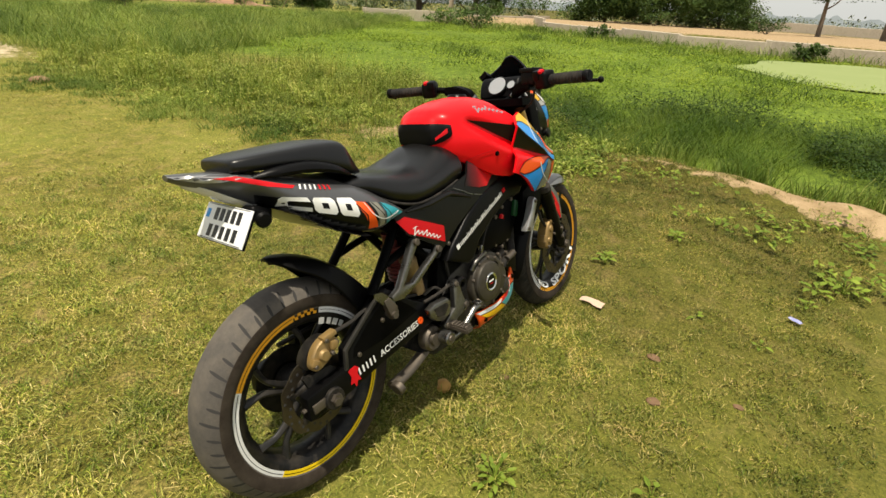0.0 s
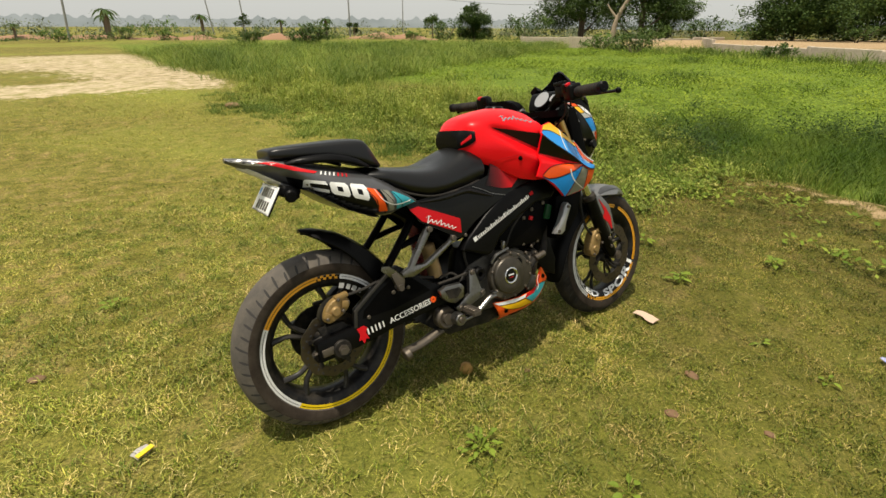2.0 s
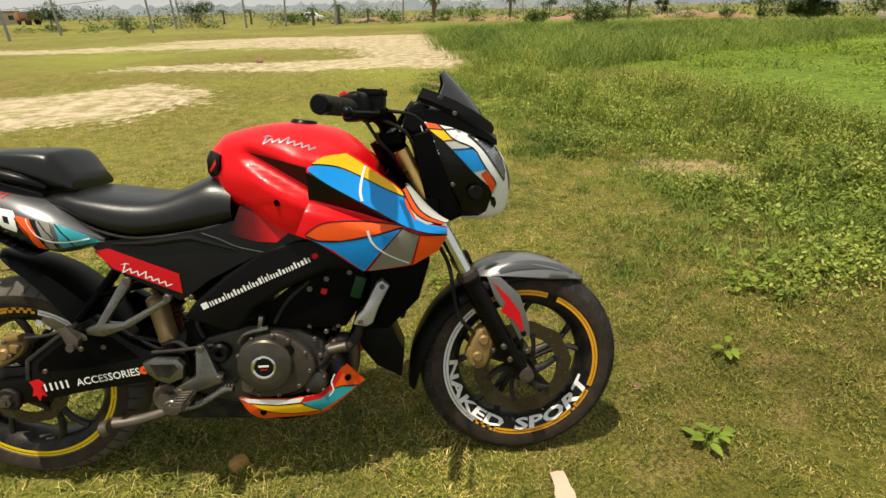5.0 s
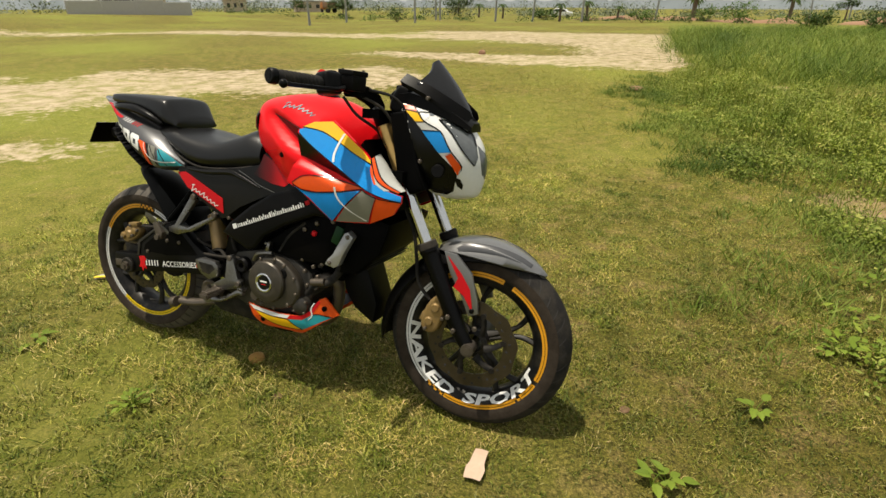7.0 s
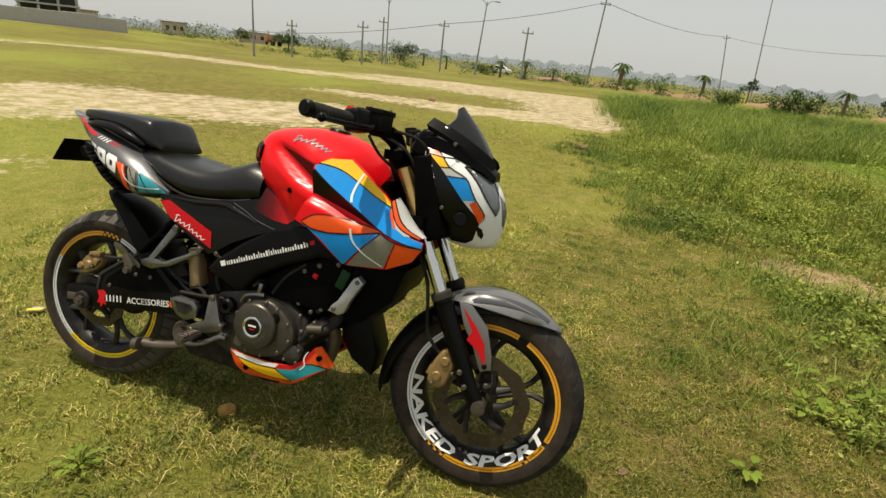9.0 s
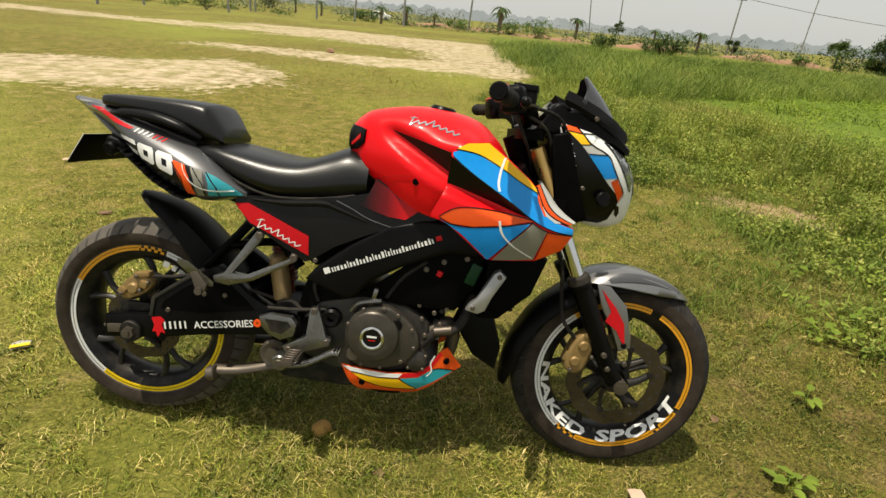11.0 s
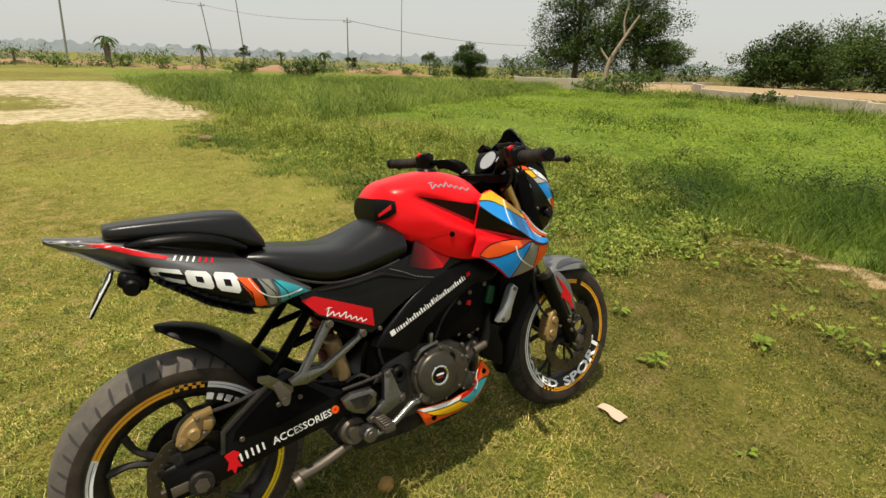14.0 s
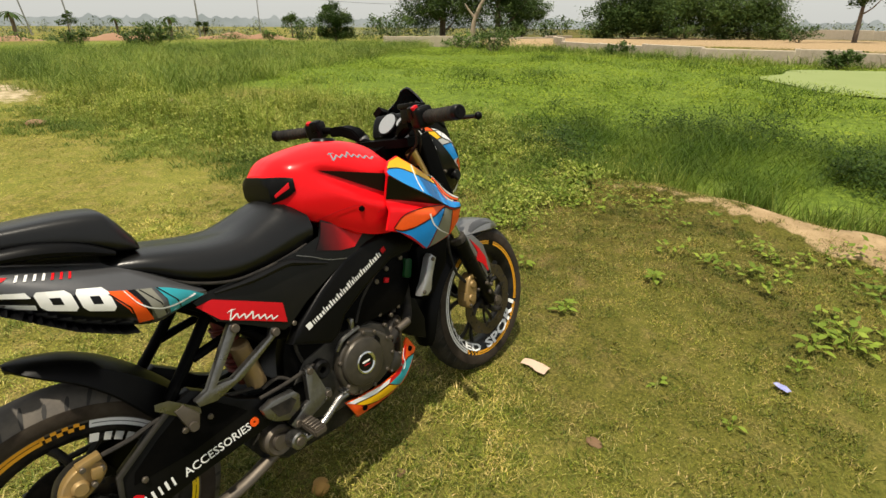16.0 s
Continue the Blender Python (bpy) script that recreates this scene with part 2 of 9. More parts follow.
def build_ground():
    rings = np.concatenate([np.linspace(0.0, 3.0, 25), 3.0 * 1.033 ** np.arange(1, 195)])
    na = 288
    ang = np.linspace(0, 2 * math.pi, na, endpoint=False)
    R, A = np.meshgrid(rings[1:], ang, indexing="ij")
    x, y = np.r_[1.0, (1.0 + R * np.cos(A)).ravel()], np.r_[0.0, (R * np.sin(A)).ravel()]
    co = np.stack([x, y, land(x, y)], 1)
    nr = len(rings) - 1
    i, j = np.meshgrid(np.arange(nr - 1), np.arange(na), indexing="ij")
    k = (j + 1) % na
    quads = np.stack([1 + i * na + j, 1 + (i + 1) * na + j, 1 + (i + 1) * na + k, 1 + i * na + k], -1).reshape(-1, 4)
    fan = [(0, 1 + a, 1 + (a + 1) % na) for a in range(na)]
    me = bpy.data.meshes.new("ground")
    me.from_pydata(co.tolist(), [], fan + quads.tolist())
    r = np.hypot(x - 1, y)
    lush = np.clip(smooth(0.05, 0.9, beyond_ridge(x, y)) * smooth(2.0, 4.5, x + 0.4 * y) + 0.8 * smooth(2.2, 3.6, x + 0.2 * wave(x, y, 1.5)) * smooth(7.5, 9.5, y), 0, 1) * smooth(60, 35, r) * smooth(24.0, 22.8, x - 0.3 * np.clip(y - 5, 0, 30))
    rd = ridge_far(x, y)
    rd = rd + 0.07 * wave(x, y, 6.0) + 0.05 * wave(x, y, 13.0, 2.0)
    soil = 1.05 * np.exp(-((rd / (0.17 + 0.09 * smooth(-0.5, -1.5, y))) ** 2)) * (0.38 * smooth(2.2, 1.2, y) + 0.22 * smooth(0.4, -0.3, y) + 0.43 * smooth(-0.3, -1.0, y)) + 0.75 * smooth(24, 28, x) * smooth(26, 18, y) * smooth(75, 60, r) + 0.9 * bald(x, y)
    for nm, v in (("lush", lush), ("soil", np.clip(soil, 0, 1.2)), ("sand", sand_amount(x, y))):
        me.attributes.new(nm, "FLOAT", "POINT").data.foreach_set("value", v.astype(np.float32))
    me.materials.append(ground_material())
    me.polygons.foreach_set("use_smooth", [True] * len(me.polygons))
    return tagged(new("ground", me), "worn turf field with sandy streaks and bare earth", "ground", kind="structure")


build_ground()


# ---- grass and weeds, as one mesh a kind ----
def soup(name, verts, faces_per, counts, material, label, category, kind="stuff"):
    """A mesh from an array of loose pieces. verts: (n, k, 3); faces_per: index tuples within a piece."""
    n, k = verts.shape[:2]
    base = (np.arange(n) * k)[:, None]
    loops = np.concatenate([base + np.array(f)[None] for f in faces_per], 1).ravel()
    sizes = np.tile([len(f) for f in faces_per], n)
    me = bpy.data.meshes.new(name)
    me.vertices.add(n * k)
    me.vertices.foreach_set("co", verts.reshape(-1).astype(np.float32))
    me.loops.add(len(loops))
    me.loops.foreach_set("vertex_index", loops.astype(np.int32))
    me.polygons.add(len(sizes))
    me.polygons.foreach_set("loop_start", np.concatenate([[0], np.cumsum(sizes)[:-1]]).astype(np.int32))
    me.materials.append(material)
    me.update(calc_edges=True)
    ob = new(name, me)
    return tagged(ob, label, category, kind=kind) if kind else ob


def blades(x, y, h, w, bend, z=None):
    """Bent blades of grass, five points each: (n, 5, 3)."""
    n = len(x)
    z = land(x, y) if z is None else z
    a, b = RNG.uniform(0, 2 * math.pi, n), RNG.uniform(0, 2 * math.pi, n)
    side = np.stack([np.cos(a), np.sin(a), 0 * a], 1) * (w / 2)[:, None]
    lean = np.stack([np.cos(b), np.sin(b), 0 * b], 1) * (h * bend)[:, None]
    foot = np.stack([x, y, z - 0.005], 1)
    up = np.array([0, 0, 1.0])
    mid = foot + lean * 0.35 + up * (h * 0.6)[:, None]
    tip = foot + lean + up * (h * np.sqrt(np.clip(1 - 0.6 * bend**2, 0.1, 1)))[:, None]
    return np.stack([foot - side, foot + side, mid + side * 0.8, mid - side * 0.8, tip], 1)


BLADE = [(0, 1, 2, 3), (3, 2, 4)]
SPIKE = [(0, 1, 2)]


def spikes(x, y, h, w, bend):
    """Fine straight blades, three points each: (n, 3, 3)."""
    return blades(x, y, h, w, bend)[:, [0, 1, 4]]


def scatter(n, x0, x1, y0, y1, chance):
    x, y = RNG.uniform(x0, x1, n), RNG.uniform(y0, y1, n)
    keep = RNG.uniform(0, 1, n) < chance(x, y)
    return x[keep], y[keep]


GRASS = leaf_material("short_grass", [(0.055, 0.090, 0.010), (0.145, 0.180, 0.026), (0.24, 0.250, 0.050), (0.36, 0.300, 0.145), (0.095, 0.132, 0.014), (0.44, 0.365, 0.20), (0.19, 0.225, 0.036), (0.31, 0.270, 0.105), (0.115, 0.160, 0.019), (0.29, 0.280, 0.075)], through_light=0.06, scale=1.3, tuft=9.0, drift=True, grain=95.0)
FIELD = leaf_material("field_grass", [(0.14, 0.155, 0.026), (0.20, 0.205, 0.038), (0.27, 0.25, 0.060), (0.34, 0.285, 0.105), (0.17, 0.185, 0.030)], through_light=0.12, scale=0.7, tuft=5.0, drift=True, even=0.35, grain=34.0)
TALL = leaf_material("tall_grass", [(0.085, 0.135, 0.018), (0.14, 0.20, 0.030), (0.21, 0.27, 0.055), (0.31, 0.345, 0.10)], scale=0.45, tuft=1.1)
REED = leaf_material("dark_reed", [(0.038, 0.075, 0.007), (0.076, 0.128, 0.013), (0.128, 0.182, 0.022)], scale=0.6, tuft=1.6)
BUSHY = leaf_material("dark_bank_leaf", [(0.030, 0.060, 0.010), (0.050, 0.090, 0.015), (0.085, 0.13, 0.024)], scale=0.8, tuft=2.4)
MEADOW = leaf_material("wet_meadow", [(0.16, 0.235, 0.020), (0.21, 0.29, 0.028), (0.27, 0.34, 0.038)], scale=0.25, tuft=0.8, even=0.3)
WEED = leaf_material("weed_leaf", [(0.115, 0.165, 0.018), (0.20, 0.255, 0.034), (0.30, 0.345, 0.070), (0.44, 0.44, 0.14)], scale=1.0, tuft=4.0, even=0.2)
BROAD = leaf_material("broad_leaf", [(0.12, 0.19, 0.022), (0.19, 0.27, 0.034), (0.28, 0.35, 0.055)], scale=2.0)


def bare(x, y):
    """Where no turf grows."""
    return np.clip(1.0 * sand_amount(x, y) + np.exp(-((ridge_far(x, y) / 0.22) ** 2)) * smooth(0.3, -0.7, y), 0, 1)


def tufts(n, x0, x1, y0, y1, chance, per, spread, h, w, bend):
    """Grass in tussocks: feet gathered round centres."""
    cx, cy = scatter(n, x0, x1, y0, y1, chance)
    tall = np.repeat(RNG.uniform(0.6, 1.15, len(cx)) * (1.0 + 0.35 * wave(cx, cy, 1.9, 0.7)), per)
    cx, cy = np.repeat(cx, per), np.repeat(cy, per)
    x, y = cx + RNG.normal(0, spread, len(cx)), cy + RNG.normal(0, spread, len(cx))
    m = len(x)
    return blades(x, y, RNG.uniform(h[0], h[1], m) * tall, RNG.uniform(w[0], w[1], m), RNG.uniform(bend[0], bend[1], m))


def lawn():
    def near(x, y):
        p = 0.5 + 0.4 * wave(x, y, 5.0) * wave(x, y, 2.1, 1.0) + 0.4 * wave(x, y, 14.0, 3.0)
        rim = smooth(-1.9, -0.7, x) * smooth(3.6, 1.9, y)
        return np.clip(p, 0.22, 1) * rim * (1 - bare(x, y)) * smooth(0.60, 0.30, beyond_ridge(x, y))

    x, y = scatter(1150000, -1.9, 4.2, -1.35, 3.6, near)
    h = RNG.uniform(0.012, 0.036, len(x)) * (0.85 + 0.3 * wave(x, y, 3.0))
    soup("lawn_grass", spikes(x, y, h, RNG.uniform(0.0024, 0.0052, len(x)), RNG.uniform(0.5, 2.1, len(x))), SPIKE, 0, GRASS, "short patchy green and straw turf", "grass")
    clumps = tufts(30000, -1.9, 4.2, -1.35, 3.6, near, 13, 0.018, (0.018, 0.046), (0.0022, 0.0042), (0.7, 2.0))
    soup("lawn_tufts", clumps, BLADE, 0, GRASS, "small green and straw tufts in the turf", "grass")

    def mid(x, y):
        inner = smooth(-1.7, -0.5, x) * smooth(3.4, 1.7, y)
        belt = smooth(2.2, 3.4, x + 0.25 * (y - 6))
        return (1 - inner) * (1 - bare(x, y)) * (1 - 0.8 * belt) * (0.6 + 0.3 * wave(x, y, 2.4)) * np.clip(9 / (3 + y), 0.25, 1) * smooth(12.5, 6.0, np.hypot(x - 1.0, y) - 0.8 * wave(x, y, 0.9))

    x, y = scatter(520000, -9.5, 4.5, -1.3, 13.0, mid)
    k = 1 + 0.14 * np.clip(y, 0, 10)
    soup("rough_grass", spikes(x, y, RNG.uniform(0.016, 0.038, len(x)) * k * 0.7, RNG.uniform(0.003, 0.006, len(x)) * k, RNG.uniform(0.8, 1.8, len(x))), SPIKE, 0, FIELD, "short dry green turf of the open field", "grass")


lawn()


def tall_belt(x, y):
    """Where the high grass stands behind the weeds."""
    front = np.interp(x, [1.8, 2.6, 4.0, 6.5, 9.0, 14, 24], [12.5, 9.6, 8.2, 9.6, 11.5, 14.5, 20.0])
    left = smooth(1.9, 2.9, x - 0.03 * (y - 10))
    return left * smooth(-0.3, 0.8, y - front + 0.4 * wave(x, y, 1.3)) * smooth(30, 24, y) * (0.55 + 0.45 * wave(x, y, 0.8, 1.0))


soup("tall_grass_belt", tufts(6200, 1.5, 24, 7.5, 28, tall_belt, 64, 0.21, (0.20, 0.72), (0.005, 0.011), (0.7, 1.8)), BLADE, 0, TALL, "high feathery grey-green grass in tussocks", "grass")


def reed_bed(x, y):
    b = beyond_ridge(x, y)
    return smooth(0.35, 1.1, b) * smooth(4.2, 2.4, b + 0.8 * wave(x, y, 0.9)) * smooth(3.9, 2.0, y + 0.5 * wave(x, y, 1.1)) * np.clip(0.5 + 0.6 * wave(x, y, 1.2) + 0.3 * wave(x, y, 3.1, 2.0), 0.08, 1)


soup("reed_bed", tufts(2100, 3.4, 11, -5.5, 4.5, reed_bed, 90, 0.15, (0.12, 0.40), (0.003, 0.007), (0.9, 2.0)), BLADE, 0, REED, "dense dark green reed grass on wet ground", "grass")


def meadow_place(x, y):
    front = np.interp(x, [2.6, 4.0, 6.5, 9.0, 14, 24], [9.0, 7.6, 9.4, 11.3, 14.3, 19.5])
    b = beyond_ridge(x, y)
    inside = smooth(0.3, 1.5, x - np.interp(y, [-4, 0, 2, 4, 6, 9, 12], [6.0, 6.5, 6.0, 4.6, 4.8, 5.5, 8.0])) * smooth(0.6, -0.4, y - front)
    pond = smooth(1.2, 0.8, np.hypot((x - 17.5) / 4.2, (y + 1.6) / 3.6))
    return inside * (1 - pond) * np.clip(0.6 + 0.4 * wave(x, y, 0.7) + 0.3 * wave(x, y, 2.3, 1.0), 0.05, 1) * smooth(26, 22, x)


soup("meadow_tussocks", tufts(1500, 5, 25, -6, 19, lambda x, y: meadow_place(x, y) * np.clip(0.2 + 1.0 * wave(x, y, 0.9, 4.0), 0.03, 1), 44, 0.22, (0.12, 0.36), (0.007, 0.016), (0.8, 1.8)), BLADE, 0, REED, "darker tussocks scattered over the wet meadow", "grass")
soup("wall_foot_grass", tufts(1500, 18.5, 28, -8, 20, lambda x, y: smooth(-6, 9, y) * 0.9 * np.exp(-((x - np.interp(y, [-8, -1.8, 2.0, 5.1, 7.8, 13.2, 16], [25.0, 23.8, 22.8, 22.0, 22.6, 25.0, 26.5])) / 1.3) ** 2), 40, 0.30, (0.2, 0.6), (0.014, 0.028), (0.5, 1.3)), BLADE, 0, TALL, "high grass along the wall's foot", "grass")
soup("ridge_side_grass", tufts(900, 2.5, 5.8, -3.2, 3.6, lambda x, y: smooth(0.05, 0.3, ridge_far(x, y)) * smooth(0.75, 0.4, ridge_far(x, y)) * smooth(-0.05, 0.2, beyond_ridge(x, y)), 40, 0.09, (0.10, 0.30), (0.004, 0.008), (0.4, 1.0)), BLADE, 0, TALL, "green grass along the earth ridge", "grass")


def leaf_soup(cx, cy, cz, size, flat=0.5):
    """Loose pointed leaves at given places: (n, 4, 3)."""
    n = len(cx)
    a = RNG.uniform(0, 2 * math.pi, n)
    tilt = RNG.uniform(-0.9, 0.9, n) * flat + 0.25
    d = np.stack([np.cos(a) * np.cos(tilt), np.sin(a) * np.cos(tilt), np.sin(tilt)], 1)
    s = np.stack([-np.sin(a), np.cos(a), RNG.uniform(-0.5, 0.5, n)], 1)
    s /= np.linalg.norm(s, axis=1)[:, None]
    c = np.stack([cx, cy, cz], 1)
    L = size[:, None]
    return np.stack([c, c + d * L * 0.45 + s * L * 0.28, c + d * L, c + d * L * 0.45 - s * L * 0.28], 1)


LEAF = [(0, 1, 2, 3)]


def wet_meadow():
    """Low broad-leaved plants in soft clumps over the wet ground."""
    cx, cy = scatter(19000, 4, 25, -7, 19, meadow_place)
    per = 18
    tall = np.repeat(RNG.uniform(0.05, 0.20, len(cx)), per)
    x, y = np.repeat(cx, per) + RNG.normal(0, 0.15, len(cx) * per), np.repeat(cy, per) + RNG.normal(0, 0.15, len(cx) * per)
    soup("wet_meadow", leaf_soup(x, y, land(x, y) + tall * RNG.uniform(0.2, 1, len(x)), RNG.uniform(0.03, 0.065, len(x)), 0.6), LEAF, 0, MEADOW, "bright green low plants on wet meadow", "meadow")


wet_meadow()


def bank_weeds():
    """Dark leafy bushes grown through the reed grass."""
    def place(x, y):
        b = beyond_ridge(x, y)
        return smooth(0.25, 0.7, b) * smooth(4.8, 2.6, b) * smooth(3.6, 2.0, y) * smooth(0.05, 0.45, wave(x, y, 1.5, 3.0) + 0.25 * wave(x, y, 3.7, 1.0))

    cx, cy = scatter(1900, 3.6, 10, -5.5, 4.0, place)
    per = 150
    tall = np.repeat(RNG.uniform(0.18, 0.46, len(cx)) * (0.6 + 0.4 * place(cx, cy)), per)
    u = RNG.uniform(0, 1, len(cx) * per)
    x, y = np.repeat(cx, per) + RNG.normal(0, 0.13, len(u)) * (1.15 - 0.6 * u), np.repeat(cy, per) + RNG.normal(0, 0.13, len(u)) * (1.15 - 0.6 * u)
    soup("bank_weeds", leaf_soup(x, y, land(x, y) + tall * u, RNG.uniform(0.018, 0.045, len(u)), 0.7), LEAF, 0, BUSHY, "bushy dark green weeds on the wet bank", "weeds")


bank_weeds()


def inward(x, y):
    """How far into the weeds a place lies, from the edge of the turf."""
    return (x - np.interp(y, [0.9, 1.6, 2.5, 3.6, 5.6, 7.5, 9.0], [3.15, 2.95, 2.65, 2.35, 2.05, 1.75, 1.9])) * smooth(0.2, 1.6, y)


def weed_belt():
    """Low bushy weeds with pale flower heads between the turf and the high grass."""
    def place(x, y):
        far = np.interp(x, [0.8, 2.0, 3.0, 4.0, 5.0, 6.5], [8.0, 9.0, 8.6, 7.4, 6.3, 5.2])
        return smooth(-0.15, 0.45, inward(x, y) + 0.25 * wave(x, y, 2.2)) * smooth(0.4, -0.3, y - far) * smooth(6.3, 5.0, x) * (0.75 + 0.25 * wave(x, y, 1.7)) * (1 - bald(x, y))

    cx, cy = scatter(2600, 1.4, 6.4, 0.6, 9.2, place)
    tall = RNG.uniform(0.18, 0.52, len(cx)) * (0.30 + 0.70 * smooth(0.0, 1.3, inward(cx, cy)) * smooth(0.8, 3.2, cy)) * (0.75 + 0.4 * wave(cx, cy, 2.9))
    per = 120
    px, py, ph = np.repeat(cx, per), np.repeat(cy, per), np.repeat(tall, per)
    u = RNG.uniform(0.05, 1, len(px))
    r = 0.11 * (1.25 - 0.7 * u) * RNG.normal(0, 1, len(px))
    t = RNG.uniform(0, 2 * math.pi, len(px))
    x, y = px + r * np.cos(t), py + r * np.sin(t)
    soup("weed_belt", leaf_soup(x, y, land(x, y) + u * ph, RNG.uniform(0.013, 0.036, len(x)), 0.8), LEAF, 0, WEED, "pale green bushy weeds with seed heads", "weeds")
    k = 9
    x, y = np.repeat(cx, k) + RNG.normal(0, 0.08, len(cx) * k), np.repeat(cy, k) + RNG.normal(0, 0.08, len(cx) * k)
    soup("weed_stalks", blades(x, y, np.repeat(tall, k) * RNG.uniform(0.8, 1.25, len(x)), np.full(len(x), 0.006), RNG.uniform(0.05, 0.5, len(x))), BLADE, 0, WEED, "thin straw-green weed stalks", "weeds")


weed_belt()


def belt_fringe():
    """Rank green grass where the turf runs into the weeds."""
    def place(x, y):
        d = inward(x, y) + 0.2 * wave(x, y, 2.6) + 0.15 * wave(x, y, 6.0, 1.0)
        return smooth(-0.75, 0.15, d) * smooth(2.2, 0.8, d) * smooth(0.5, 1.4, y) * smooth(9.0, 7.0, y) * (0.55 + 0.45 * wave(x, y, 3.3, 2.0)) * (1 - bald(x, y))

    soup("fringe_grass", tufts(4600, 1.2, 5.0, 0.5, 9.0, place, 42, 0.06, (0.04, 0.13), (0.003, 0.007), (0.6, 1.8)), BLADE, 0, TALL, "rank green grass at the weeds' edge", "grass")


belt_fringe()


def ground_cover():
    """Leafy creepers in front of the ridge."""
    def place(x, y):
        b = beyond_ridge(x, y) + 0.3
        return (smooth(-1.35, -0.6, b + 0.2 * wave(x, y, 3.0)) * smooth(0.40, 0.05, b) * (1 - 0.95 * np.exp(-((ridge_far(x, y) / 0.2) ** 2)) * smooth(0.6, -0.8, y)) * (0.0 + 0.15 * wave(x, y, 2.7) + 0.40 * np.exp(-(((b + 0.05) / 0.35) ** 2)) * smooth(-0.6, 0.2, y)) + 0.30 * np.exp(-((x - 2.72) ** 2 + (y + 1.32) ** 2) / 0.12)) * smooth(4.5, 2.5, y) * (1 - bald(x, y))

    cx, cy = scatter(2600, 1.7, 5.2, -3.0, 4.4, place)
    per = 16
    x, y = np.repeat(cx, per) + RNG.normal(0, 0.05, len(cx) * per), np.repeat(cy, per) + RNG.normal(0, 0.05, len(cx) * per)
    h = np.repeat(RNG.uniform(0.03, 0.13, len(cx)), per)
    soup("creeping_weeds", leaf_soup(x, y, land(x, y) + h * RNG.uniform(0.3, 1, len(x)), RNG.uniform(0.025, 0.06, len(x)), 0.4), LEAF, 0, BROAD, "light green broad-leaved creeping weeds", "weeds")


ground_cover()


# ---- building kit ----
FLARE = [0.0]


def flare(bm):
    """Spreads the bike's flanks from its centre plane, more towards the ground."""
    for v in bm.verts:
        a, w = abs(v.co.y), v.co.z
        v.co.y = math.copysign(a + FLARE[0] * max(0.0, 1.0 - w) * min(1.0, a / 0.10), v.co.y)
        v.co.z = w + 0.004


def part(name, bm, material, parent, label="", angle=38.0, xf=None):
    """Links a bmesh as ONE mesh object under a thing or a part."""
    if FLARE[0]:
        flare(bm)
    if xf is not None:
        bm.transform(xf)
    bmesh.ops.recalc_face_normals(bm, faces=bm.faces)
    me = bpy.data.meshes.new(name)
    bm.to_mesh(me)
    bm.free()
    me.materials.append(material)
    me.polygons.foreach_set("use_smooth", [True] * len(me.polygons))
    me.set_sharp_from_angle(angle=radians(angle))
    ob = new(name, me)
    ob.parent = parent
    if label:
        ob["label"] = label
    return ob


def thing(name, m, label, category, group=""):
    e = new(name)
    e.empty_display_size = 0.1
    e.matrix_world = m
    return tagged(e, label, category, group)


def spline(pts, n=4, closed=False):
    """Catmull-Rom through points of any dimension, n steps a span."""
    p = np.array(pts, float)
    m = len(p)
    out = []
    for i in range(m if closed else m - 1):
        a, b, c, d = (p[(i + k) % m] if closed else p[min(max(i + k, 0), m - 1)] for k in (-1, 0, 1, 2))
        for t in np.arange(n) / n:
            out.append(0.5 * (2 * b + (c - a) * t + (2 * a - 5 * b + 4 * c - d) * t * t + (3 * b - a - 3 * c + d) * t**3))
    if not closed:
        out.append(p[-1])
    return np.array(out)


def box(bm, centre, size, rot=(0, 0, 0), bevel=0.004, seg=2):
    m = pose(*centre, *rot) @ Matrix.Diagonal((*size, 1))
    r = bmesh.ops.create_cube(bm, size=1, matrix=m)
    if bevel:
        es = list({e for v in r["verts"] for e in v.link_edges})
        bmesh.ops.bevel(bm, geom=es, offset=bevel, segments=seg, affect="EDGES", profile=0.6)
    return bm


def ring_loft(bm, rings, caps=True, closed=False):
    """Skins rings of equal length; each ring a list of places."""
    vs = [[bm.verts.new(p) for p in ring] for ring in rings]
    n = len(vs[0])
    pairs = list(zip(vs, vs[1:])) + ([(vs[-1], vs[0])] if closed else [])
    for a, b in pairs:
        for i in range(n):
            j = (i + 1) % n
            bm.faces.new((a[i], a[j], b[j], b[i]))
    if caps and not closed:
        bm.faces.new(vs[0][::-1])
        bm.faces.new(vs[-1])
    return bm


def tube(bm, pts, r, seg=10, n=5, caps=True, flat=1.0):
    """A round bar swept along a smooth line. r: one radius, or one a point."""
    rr = np.full(len(pts), r, float) if np.isscalar(r) else np.array(r, float)
    path = spline(pts, n) if len(pts) > 2 else np.array(pts, float)
    rad = np.interp(np.linspace(0, len(pts) - 1, len(path)), range(len(pts)), rr)
    tang = np.gradient(path, axis=0)
    side = None
    rings = []
    for p, t, q in zip(path, tang, rad):
        t = Vector(t).normalized()
        if side is None:
            side = t.orthogonal().normalized()
        side = (side - t * side.dot(t)).normalized()
        up = t.cross(side)
        rings.append([Vector(p) + (side * math.cos(a) + up * math.sin(a) * flat) * q for a in np.arange(seg) * 2 * math.pi / seg])
    return ring_loft(bm, rings, caps)


